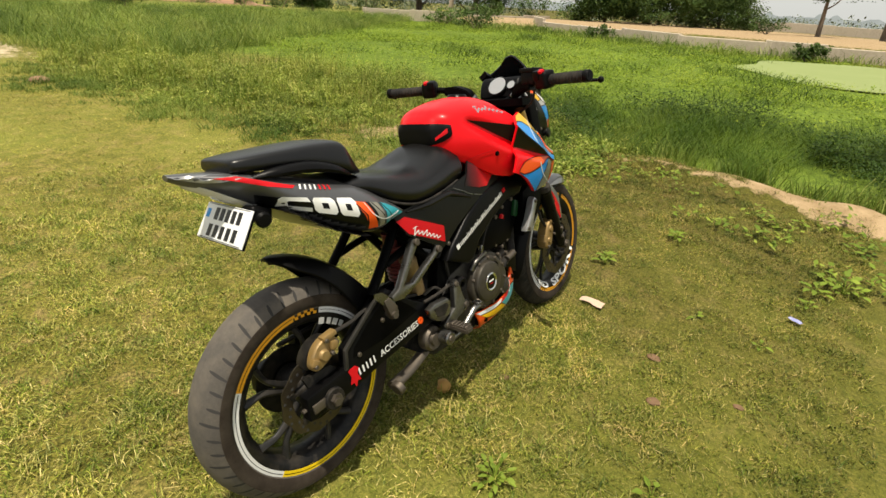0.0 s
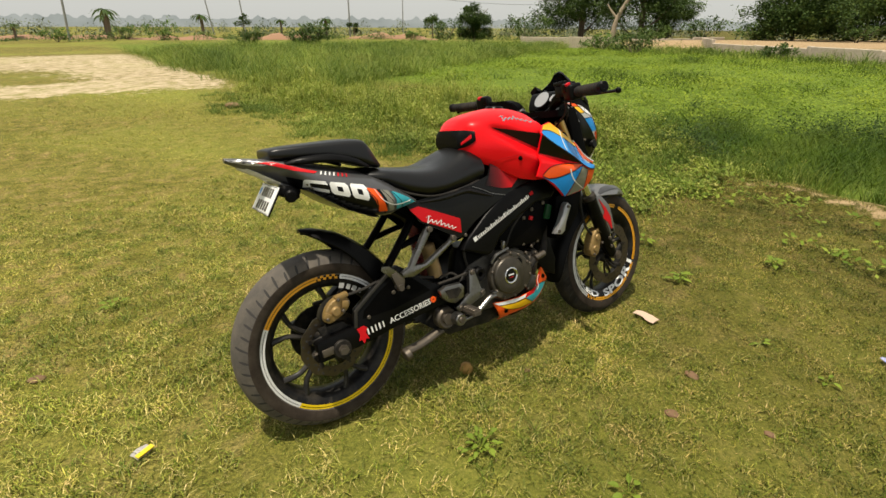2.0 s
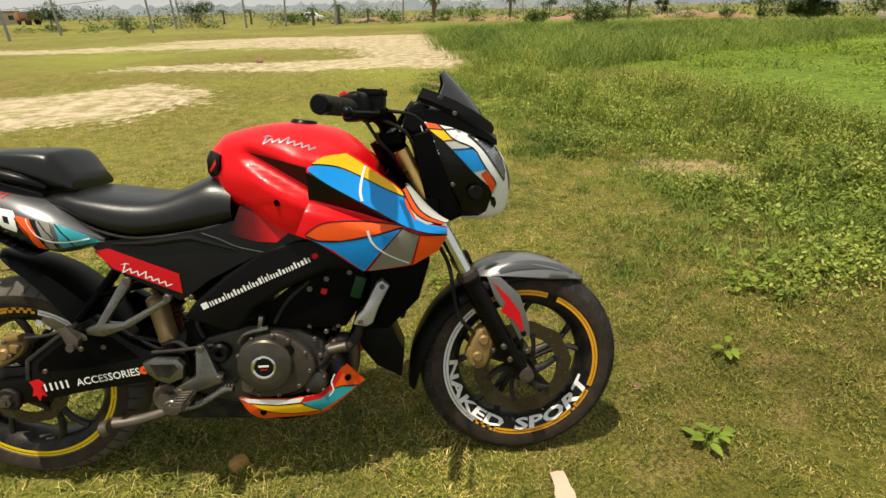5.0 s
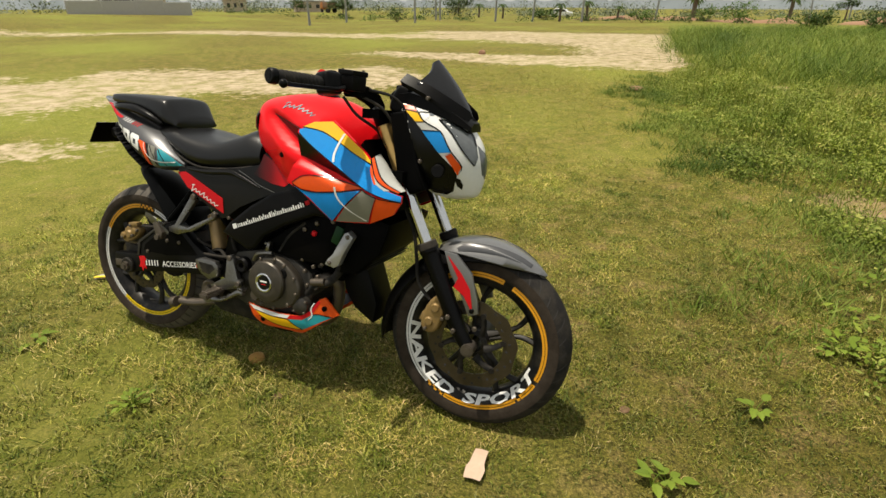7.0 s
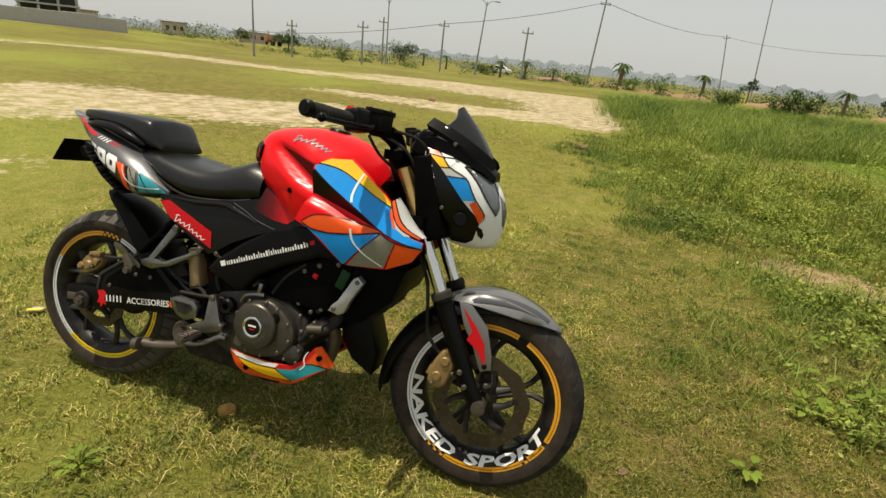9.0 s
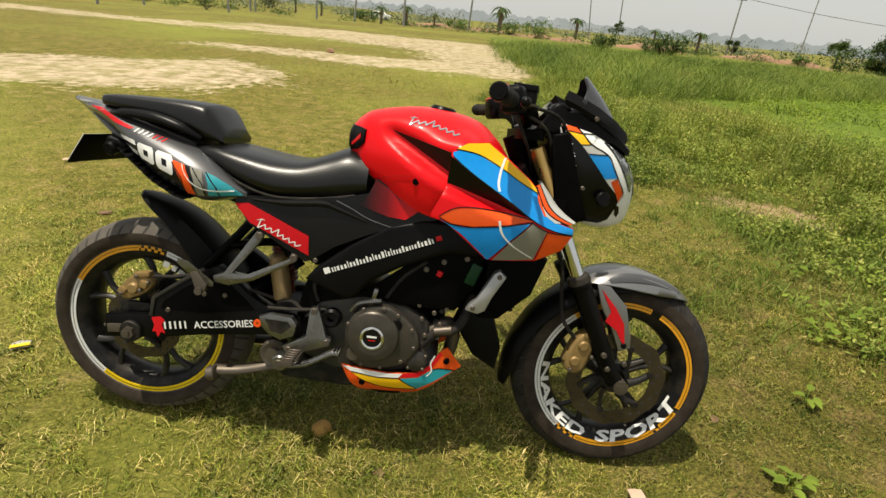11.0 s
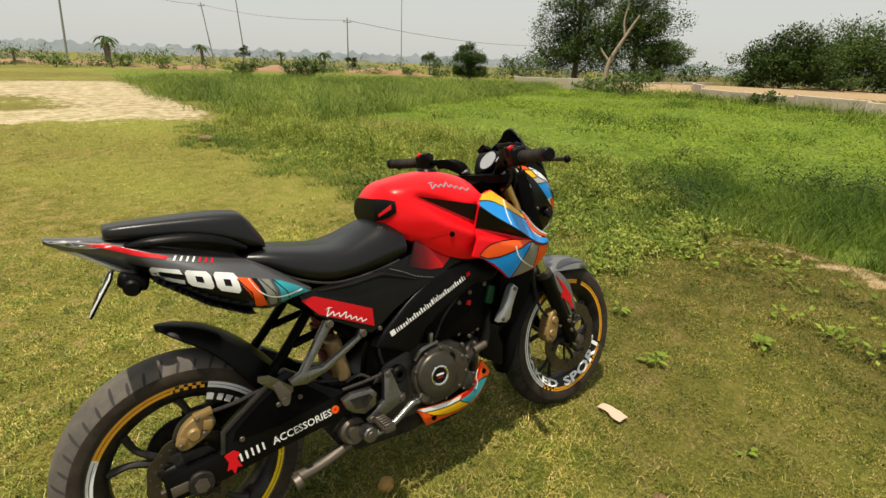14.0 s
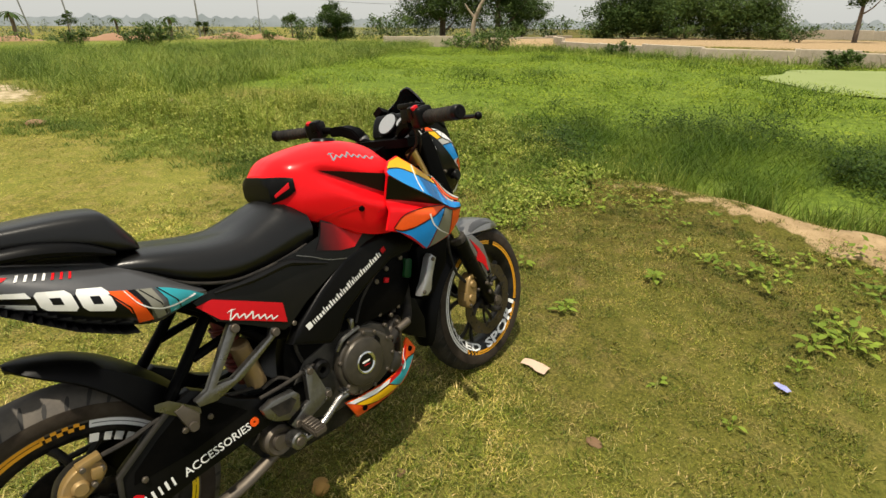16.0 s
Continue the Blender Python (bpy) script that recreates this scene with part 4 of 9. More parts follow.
def build_fork():
    fork = part("front_fork", rod(bmesh.new(), (1.018, 0, 0.94), (1.10, 0, 0.775), 0.030, seg=20), FRAME, BIKE, "upside-tilted telescopic fork with chrome stanchions", xf=STEER)
    for sgn in (-1, 1):
        v = 0.092 * sgn
        top, low = Vector((1.028, v, 0.945)), Vector((1.344, v, 0.290))
        d = (low - top).normalized()

        def at(w):
            return top + d * ((w - 0.945) / d.z)

        part("fork_sleeve", rod(bmesh.new(), at(0.905), at(0.755), 0.0200, seg=24, bevel=0.002), GOLD, fork, "gold upper fork tube", xf=STEER)
        part("stanchion", rod(bmesh.new(), at(0.76), at(0.555), 0.0185, seg=24), CHROME, fork, "chrome fork stanchion", xf=STEER)
        bm = bmesh.new()
        tube(bm, [at(0.575), at(0.555), at(0.54), at(0.46), at(0.34), (1.356, v, 0.282)], [0.026, 0.030, 0.0275, 0.027, 0.025, 0.022], 18, 4)
        leg = part("fork_leg", bm, SATIN, fork, "black fork slider", xf=STEER)
        part("dust_seal", rod(bmesh.new(), at(0.580), at(0.560), 0.030, 0.031, 20, 0.003), RUBBER, leg, xf=STEER)
        part("fork_cap", rod(bmesh.new(), at(0.965), at(0.945), 0.017, 0.020, 16, 0.003), ALLOY, fork, xf=STEER)
    for nm, w, x, h in (("top_yoke", 0.935, 1.025, 0.026), ("bottom_yoke", 0.765, 1.108, 0.034)):
        bm = bmesh.new()
        ring_loft(bm, [[Vector((x + dx, v, w + dz)) for dx, dz in ((-0.035 * k, -h / 2), (0.035 * k, -h / 2), (0.035 * k, h / 2), (-0.035 * k, h / 2))] for v, k in ((-0.135, 0.75), (-0.098, 1.05), (-0.05, 0.8), (0, 1.1), (0.05, 0.8), (0.098, 1.05), (0.135, 0.75))])
        part(nm, bm, FRAME, fork, xf=STEER)
    bm = bmesh.new()
    rod(bm, (FRONT[0], -0.124, FRONT[2]), (FRONT[0], 0.12, FRONT[2]), 0.010, seg=16)
    rod(bm, (FRONT[0], -0.122, FRONT[2]), (FRONT[0], -0.110, FRONT[2]), 0.017, seg=6)
    rod(bm, (FRONT[0], -0.120, FRONT[2]), (FRONT[0], -0.076, FRONT[2]), 0.020, seg=20)
    part("axle", bm, STEEL, fork, "steel axle with hexagon nut", xf=STEER)
    bolts(fork, [(1.300, -0.125, 0.372), (1.318, -0.118, 0.330), (1.375, -0.085, 0.335)], 0.008, material=STEEL, xf=STEER)
    # Caliper with two lobes, bridge bolts and hose.
    bm = bmesh.new()
    slab(bm, spline([(1.205, 0.318), (1.215, 0.372), (1.240, 0.412), (1.268, 0.420), (1.282, 0.395), (1.272, 0.350), (1.258, 0.308), (1.228, 0.296)], 3, True), -0.098, -0.050, 0.010, 3)
    rod(bm, (1.232, -0.104, 0.335), (1.232, -0.09, 0.335), 0.014, 0.016, 18, 0.003)
    rod(bm, (1.250, -0.104, 0.382), (1.250, -0.09, 0.382), 0.014, 0.016, 18, 0.003)
    box(bm, (1.212, -0.080, 0.345), (0.020, 0.030, 0.030), (0, 20, 0), 0.004)
    box(bm, (1.262, -0.094, 0.412), (0.030, 0.016, 0.016), (0, 20, 0), 0.004)
    cal = part("brake_caliper", bm, CALIPER, fork, "gold two-piston brake caliper", xf=STEER)
    bolts(cal, [(1.222, -0.100, 0.310), (1.268, -0.100, 0.405), (1.276, -0.100, 0.352)], 0.006, material=STEEL, xf=STEER)
    bm = bmesh.new()
    tube(bm, [(1.225, -0.085, 0.40), (1.185, -0.085, 0.45), (1.172, -0.080, 0.52), (1.160, -0.085, 0.60), (1.125, -0.085, 0.68), (1.10, -0.06, 0.76)], 0.0055, 8)
    part("brake_hose", bm, RUBBER, fork, xf=STEER)
    # Front mudguard: an arched shell with a pointed beak and downward stays.
    rings = []
    for a, half, drop, lift in ((191, 0.040, 0.012, 0.040), (184, 0.056, 0.024, 0.036), (167, 0.064, 0.034, 0.026), (149, 0.068, 0.038, 0.018), (133, 0.072, 0.040, 0.013), (116, 0.074, 0.042, 0.012), (98, 0.075, 0.042, 0.012), (84, 0.072, 0.038, 0.011), (72, 0.064, 0.032, 0.010), (63, 0.040, 0.020, 0.008)):
        ca, sa, R = math.cos(radians(a)), math.sin(radians(a)), R_FRONT
        up = [(0, lift), (0.45, lift - 0.002), (0.8, lift - 0.010), (1.0, lift - drop)]
        outer = [(-u * half, h) for u, h in up[::-1]] + [(u * half, h) for u, h in up[1:]]
        inner = [(v * 0.95, h - 0.005) for v, h in outer[::-1]]
        rings.append([Vector((FRONT[0] + (R + h) * ca, v, FRONT[2] + (R + h) * sa)) for v, h in outer + inner])
    bm = bmesh.new()
    ring_loft(bm, [list(map(Vector, r)) for r in spline(np.array(rings).reshape(len(rings), -1), 3).reshape(-1, len(rings[0]), 3)])
    guard = part("front_mudguard", bm, PLASTIC, fork, "black arched mudguard with silver-grey beak", 60, STEER)
    # Painted top cover over its front half.
    rings = []
    for a, half, drop, lift in ((116, 0.060, 0.010, 0.026), (107, 0.078, 0.028, 0.030), (96, 0.081, 0.042, 0.029), (85, 0.078, 0.046, 0.026), (74, 0.070, 0.040, 0.022), (64, 0.054, 0.026, 0.019), (56, 0.032, 0.012, 0.016), (51.0, 0.010, 0.004, 0.013)):
        ca, sa, R = math.cos(radians(a)), math.sin(radians(a)), R_FRONT
        up = [(0, lift), (0.5, lift - 0.003), (0.85, lift - 0.012), (1.0, lift - drop)]
        outer = [(-u * half, h) for u, h in up[::-1]] + [(u * half, h) for u, h in up[1:]]
        inner = [(v * 0.95, h - 0.004) for v, h in outer[::-1]]
        rings.append([Vector((FRONT[0] + (R + h) * ca, v, FRONT[2] + (R + h) * sa)) for v, h in outer + inner])
    bm = bmesh.new()
    ring_loft(bm, [list(map(Vector, r)) for r in spline(np.array(rings).reshape(len(rings), -1), 4).reshape(-1, len(rings[0]), 3)])
    cover = part("mudguard_cover", bm, FENDER, guard, "metallic grey mudguard cover", 60, STEER)
    # Darker band that sweeps from the stay to the beak.
    for sgn in (-1, 1):
        rows = []
        for a, half, lift, u0, u1 in ((108, 0.078, 0.030, 0.985, 0.93), (98, 0.081, 0.029, 0.95, 0.80), (88, 0.079, 0.027, 0.93, 0.70), (78, 0.073, 0.0235, 0.90, 0.62), (69, 0.062, 0.0205, 0.88, 0.56), (61, 0.045, 0.018, 0.86, 0.60)):
            row = []
            for u in (u0, (u0 + u1) / 2, u1):
                h = lift - (0.003 * u / 0.5 if u < 0.5 else 0.003 + 0.009 * (u - 0.5) / 0.35 if u < 0.85 else 0.012 + 0.026 * (u - 0.85) / 0.15) + 0.0032
                row.append(Vector((FRONT[0] + (R_FRONT + h) * math.cos(radians(a)), sgn * half * u * 1.012, FRONT[2] + (R_FRONT + h) * math.sin(radians(a)))))
            rows.append(row + [p - Vector((0, 0, 0.003)) for p in row[::-1]])
        dense = spline(np.array([[tuple(p) for p in r] for r in rows]).reshape(len(rows), -1), 5).reshape(-1, 6, 3)
        part("dark_band", ring_loft(bmesh.new(), [[Vector(p) for p in r] for r in dense]), GREY, cover, "darker grey sweep", 60, STEER)
    for sgn in (-1, 1):
        bm = bmesh.new()
        slab(bm, [(1.262, 0.560), (1.300, 0.556), (1.352, 0.505), (1.378, 0.420), (1.382, 0.385), (1.352, 0.372), (1.318, 0.445), (1.285, 0.495)], sgn * 0.078, sgn * 0.090, 0.003)
        part("mudguard_stay", bm, FENDER, guard, "grey mudguard stay with a red flash", xf=STEER)
    bm = bmesh.new()
    slab(bm, [(1.276, 0.548), (1.322, 0.500), (1.352, 0.456), (1.366, 0.384), (1.334, 0.434), (1.300, 0.458), (1.312, 0.486)], -0.0925, -0.0905, 0)
    part("red_flash", bm, RED2, guard, xf=STEER)
    bolts(guard, [(1.362, -0.090, 0.392)], 0.008, material=PLASTIC, xf=STEER)
    return fork


FORK = build_fork()


def build_bars():
    bars = part("handlebar", tube(bmesh.new(), [(0.945, -0.30, 1.004), (0.978, -0.20, 0.998), (1.008, -0.13, 0.972), (1.022, -0.05, 0.938), (1.022, 0.05, 0.938), (1.008, 0.13, 0.972), (0.978, 0.20, 0.998), (0.945, 0.30, 1.004)], 0.012, 12), FRAME, BIKE, "black clip-on style handlebar", xf=STEER)
    for sgn in (-1, 1):
        end, inn = Vector((0.907, 0.425 * sgn, 1.006)), Vector((0.950, 0.275 * sgn, 1.003))
        d = (end - inn).normalized()
        bm = bmesh.new()
        rod(bm, inn, end - d * 0.018, 0.0165, 0.0170, 20, 0.002)
        grip = part("grip", bm, RUBBER, bars, "ribbed black rubber grip", xf=STEER)
        bm = bmesh.new()
        for k in range(9):
            p = inn + d * (0.012 + 0.013 * k)
            rod(bm, p, p + d * 0.006, 0.0185, seg=20, bevel=0.0015)
        part("grip_rib", bm, RUBBER, grip, xf=STEER)
        bm = bmesh.new()
        rod(bm, end - d * 0.020, end, 0.0195, 0.0185, 20, 0.003)
        rod(bm, end - d * 0.002, end + d * 0.001, 0.008, seg=12)
        part("bar_end", bm, PLASTIC, bars, xf=STEER)
        # Switch pod with its coloured rocker.
        bm = bmesh.new()
        box(bm, inn - d * 0.030 + Vector((0, 0, 0.002)), (0.052, 0.058, 0.058), (0, -8, 20 * sgn), 0.014, 3)
        box(bm, inn - d * 0.046 + Vector((-0.012, 0, 0.018)), (0.040, 0.030, 0.034), (0, -10, 20 * sgn), 0.008, 2)
        pod = part("switch_pod", bm, PLASTIC, bars, xf=STEER)
        bm = bmesh.new()
        box(bm, inn - d * 0.030 + Vector((-0.022, 0, 0.026)), (0.016, 0.018, 0.016), (0, -30, 20 * sgn), 0.003)
        part("rocker", bm, RED2, pod, "red rocker switch", xf=STEER)
        # Lever with a ball end.
        bm = bmesh.new()
        tube(bm, [inn - d * 0.04 + Vector((0.036, 0, -0.006)), inn + d * 0.015 + Vector((0.058, 0, -0.014)), inn + d * 0.10 + Vector((0.050, 0, -0.016)), inn + d * 0.165 + Vector((0.056, 0, -0.017))], [0.008, 0.0065, 0.006, 0.0065], 8, 5, flat=0.7)
        bmesh.ops.create_uvsphere(bm, u_segments=12, v_segments=8, radius=0.0105, matrix=Matrix.Translation(inn + d * 0.170 + Vector((0.056, 0, -0.017))))
        part("lever", bm, SATIN, bars, "black brake lever" if sgn < 0 else "black clutch lever", xf=STEER)
    # Riser block and brake reservoir on the right.
    bm = bmesh.new()
    box(bm, (0.992, -0.180, 1.012), (0.050, 0.056, 0.042), (0, 4, -12), 0.006)
    box(bm, (0.992, -0.180, 1.038), (0.056, 0.062, 0.014), (0, 4, -12), 0.003)
    res = part("brake_reservoir", bm, PLASTIC, bars, "square black brake fluid reservoir", xf=STEER)
    bm = bmesh.new()
    for k in ((-0.02, -0.02), (0.02, 0.02)):
        rod(bm, (0.992 + k[0], -0.180 + k[1], 1.043), (0.992 + k[0], -0.180 + k[1], 1.048), 0.004, seg=8)
    part("screw", bm, STEEL, res, xf=STEER)
    for sgn in (-1, 1):
        bm = bmesh.new()
        ring_loft(bm, [[Vector((x + a, v, w + b)) for a, b in ((-0.022, -0.016), (0.022, -0.016), (0.022, 0.016), (-0.022, 0.016))] for x, v, w in ((1.026, 0.085 * sgn, 0.945), (1.018, 0.105 * sgn, 0.975), (1.002, 0.145 * sgn, 0.992), (0.985, 0.185 * sgn, 0.992))])
        bmesh.ops.bevel(bm, geom=bm.edges[:], offset=0.004, segments=2, affect="EDGES")
        part("bar_riser", bm, FRAME, bars, "black cast handlebar riser", xf=STEER)
    for pts in ([(0.99, -0.16, 0.985), (1.06, -0.13, 0.95), (1.09, -0.09, 0.88), (1.09, -0.06, 0.80)], [(0.975, -0.20, 0.975), (1.0, -0.17, 0.93), (1.03, -0.10, 0.89), (1.05, -0.05, 0.84)], [(0.985, 0.18, 0.985), (1.06, 0.14, 0.95), (1.09, 0.10, 0.87), (1.08, 0.06, 0.80)], [(1.00, -0.15, 1.0), (1.085, -0.12, 0.985), (1.125, -0.09, 0.93), (1.12, -0.07, 0.85)]):
        part("cable", tube(bmesh.new(), pts, 0.0042, 8), RUBBER, bars, xf=STEER)
    # Instrument pod.
    bm = bmesh.new()
    slab(bm, spline([(1.055, 0.955), (1.075, 1.010), (1.105, 1.020), (1.150, 0.985), (1.140, 0.950), (1.09, 0.935)], 3, True), -0.085, 0.085, 0.014, 3)
    clocks = part("instrument_pod", bm, PLASTIC, bars, "black instrument pod with a round dial", xf=STEER)
    n = Vector((-0.80, 0, 0.60))
    for v, r in ((0.002, 0.041), (-0.058, 0.018)):
        c0 = Vector((1.064, v, 0.990))
        part("dial_rim", rod(bmesh.new(), c0 - n * 0.008, c0 + n * 0.008, r, seg=32, bevel=0.002), PLASTIC, clocks, xf=STEER)
        part("dial", rod(bmesh.new(), c0, c0 + n * 0.0086, r * 0.86, seg=32), DIAL, clocks, "pale glass dial", xf=STEER)
    return bars


BARS = build_bars()


def build_headlight():
    """The beaked headlamp cowl: rings taken up the nose, from chin to brow."""
    rings = []
    for w, xb, xf, half, nose in ((0.708, 1.235, 1.290, 0.030, 0.024), (0.724, 1.190, 1.322, 0.058, 0.036), (0.770, 1.160, 1.336, 0.088, 0.046), (0.820, 1.142, 1.337, 0.106, 0.050), (0.870, 1.128, 1.322, 0.114, 0.054), (0.915, 1.114, 1.288, 0.114, 0.056), (0.948, 1.104, 1.236, 0.106, 0.056), (0.970, 1.098, 1.172, 0.092, 0.050)):
        ring = [(xb, 0), (xb, -half * 0.9), (xb + (xf - xb) * 0.25, -half), (xb + (xf - xb) * 0.66, -half * 0.90), (xf - 0.022, -nose), (xf, -nose * 0.3)]
        ring = ring + [(x, -v) for x, v in ring[1:][::-1]]
        rings.append([Vector((x, v, w)) for x, v in ring])
    dense = spline(np.array(rings).reshape(len(rings), -1), 4).reshape(-1, len(rings[0]), 3)
    dense = [spline(r, 2, True) for r in dense]
    bm = bmesh.new()
    ring_loft(bm, dense)
    skin = tree_of(bm)
    cowl = part("headlight_cowl", bm, WHITE, BIKE, "white headlight cowl with black and coloured cheeks", 40, STEER)

    def on(name, outline, m, label="", lift=0.0015):
        return sticker(name, outline, skin, m, cowl, lift, 0.010, label, STEER, 0.001)

    on("black_cheek", [(1.100, 0.968), (1.117, 0.955), (1.155, 0.923), (1.175, 0.903), (1.228, 0.843), (1.268, 0.806), (1.280, 0.784), (1.266, 0.735), (1.245, 0.722), (1.205, 0.724), (1.165, 0.765), (1.146, 0.815), (1.130, 0.870), (1.108, 0.945)], INK, "black side of the cowl", 0.0012)
    on("orange_brow", [(1.102, 0.968), (1.139, 0.967), (1.156, 0.951), (1.117, 0.956)], ORANGE, "orange brow patch", 0.0018)
    on("yellow_cheek", [(1.118, 0.954), (1.156, 0.949), (1.180, 0.926), (1.155, 0.924)], YELLOW, "yellow cheek patch", 0.0018)
    on("grey_cheek", [(1.156, 0.922), (1.181, 0.924), (1.228, 0.904), (1.176, 0.903)], PALE, "", 0.0018)
    on("blue_cheek", [(1.176, 0.901), (1.228, 0.902), (1.248, 0.872), (1.263, 0.848), (1.229, 0.843)], BLUE, "blue cheek patch", 0.0018)
    on("orange_cheek", [(1.248, 0.836), (1.263, 0.845), (1.290, 0.809), (1.281, 0.785), (1.268, 0.806)], ORANGE, "orange cheek patch", 0.0018)
    on("side_lens", [(1.218, 0.934), (1.262, 0.923), (1.298, 0.899), (1.316, 0.868), (1.324, 0.836), (1.320, 0.812), (1.296, 0.845), (1.256, 0.901)], LENS, "clear side of the headlamp", 0.0022)
    on("lower_vent", [(1.272, 0.780), (1.288, 0.772), (1.294, 0.755), (1.290, 0.742), (1.279, 0.752)], INK, "black oval vent", 0.0022)
    for pts in ([(1.118, 0.955), (1.156, 0.950)], [(1.156, 0.923), (1.181, 0.925)], [(1.176, 0.902), (1.228, 0.903)], [(1.248, 0.837), (1.263, 0.8465)], [(1.139, 0.968), (1.157, 0.951), (1.181, 0.926), (1.229, 0.903), (1.249, 0.872), (1.264, 0.848), (1.291, 0.809), (1.281, 0.784)], [(1.157, 0.951), (1.200, 0.950), (1.240, 0.935), (1.290, 0.902)], [(1.218, 0.935), (1.262, 0.924), (1.298, 0.900), (1.315, 0.868)], [(1.218, 0.934), (1.256, 0.900), (1.296, 0.844), (1.318, 0.812)], [(1.181, 0.926), (1.200, 0.950)]):
        p = spline(pts, 3) if len(pts) > 2 else np.array(pts)
        on("pin_line", [(x - 0.0011, w - 0.0011) for x, w in p] + [(x + 0.0011, w + 0.0011) for x, w in p[::-1]], INK, "", 0.0030)
    # The lamp itself between the cheeks.
    rings = []
    for w, x, half in ((0.772, 1.339, 0.018), (0.790, 1.342, 0.030), (0.825, 1.341, 0.038), (0.860, 1.328, 0.042), (0.890, 1.308, 0.038), (0.904, 1.296, 0.026)):
        rings.append([Vector((x - 0.012 * abs(v) ** 2 - 0.022 * (abs(v) > 0.9), half * v, w)) for v in (-1, -0.7, -0.35, 0, 0.35, 0.7, 1)] + [Vector((x - 0.035, half * v, w)) for v in (0.8, -0.8)])
    bm = bmesh.new()
    ring_loft(bm, spline(np.array(rings).reshape(len(rings), -1), 3).reshape(-1, 9, 3).tolist())
    part("headlamp", bm, LENS, cowl, "clear faceted headlamp lens", 60, STEER)
    for sgn in (-1, 1):
        bm = bmesh.new()
        rod(bm, (1.222, 0.070 * sgn, 0.790), (1.230, 0.110 * sgn, 0.792), 0.013, 0.011, 16, 0.002)
        rod(bm, (1.230, 0.108 * sgn, 0.792), (1.232, 0.118 * sgn, 0.793), 0.020, 0.019, 20, 0.003)
        part("indicator_stub", bm, PLASTIC, cowl, "black round mounting stub", xf=STEER)
    # Smoked visor and its black collar.
    rings = []
    for x, w, half, back, rise in ((1.288, 0.945, 0.088, 0.112, -0.040), (1.270, 0.982, 0.098, 0.120, -0.044), (1.236, 1.030, 0.082, 0.080, -0.010), (1.198, 1.072, 0.050, 0.030, 0.006), (1.170, 1.100, 0.024, 0.006, 0.008)):
        o = [Vector((x - back * abs(t) ** 1.5, half * t, w - rise * abs(t) ** 1.5)) for t in np.linspace(-1, 1, 9)]
        rings.append(o + [p + Vector((-0.005, 0, -0.004)) for p in o[::-1]])
    bm = bmesh.new()
    ring_loft(bm, spline(np.array(rings).reshape(len(rings), -1), 4).reshape(-1, 18, 3).tolist())
    part("visor", bm, SCREEN, cowl, "smoked pointed fly screen", 60, STEER)
    bm = bmesh.new()
    for sgn in (-1, 1):
        ring_loft(bm, [[Vector((x, sgn * v, w)), Vector((x + 0.012, sgn * (v - 0.020), w + 0.022)), Vector((x + 0.020, sgn * (v - 0.026), w + 0.006)), Vector((x + 0.006, sgn * (v - 0.004), w - 0.014))] for x, v, w in ((1.098, 0.106, 1.030), (1.130, 0.108, 1.018), (1.180, 0.104, 0.996), (1.232, 0.090, 0.968), (1.276, 0.056, 0.940))])
    part("visor_collar", bm, PLASTIC, cowl, "black collar below the screen", xf=STEER)
    bm = bmesh.new()
    ring_loft(bm, [[Vector((x, t * h, w)) for t, w in ((-1, w0), (-1, w1), (-0.6, w1 + 0.012), (0.6, w1 + 0.012), (1, w1), (1, w0))] for x, h, w0, w1 in ((1.085, 0.086, 0.955, 0.995), (1.130, 0.096, 0.955, 1.000), (1.190, 0.092, 0.950, 0.985), (1.250, 0.078, 0.930, 0.955), (1.300, 0.046, 0.905, 0.918))])
    part("brow_filler", bm, PLASTIC, cowl, "black moulding between lamp and screen", 40, STEER)
    bolts(cowl, [(1.185, -0.105, 0.988), (1.150, -0.108, 0.862), (1.175, -0.110, 0.815)], 0.006, xf=STEER, material=STEEL)
    # Black infill between lamp and fork.
    bm = bmesh.new()
    slab(bm, [(1.075, 0.940), (1.122, 0.952), (1.150, 0.885), (1.172, 0.800), (1.200, 0.735), (1.150, 0.715), (1.105, 0.78)], -0.117, 0.117, 0.010, 3)
    part("cowl_back", bm, FRAME, cowl, xf=STEER)
    return cowl


COWL = build_headlight()


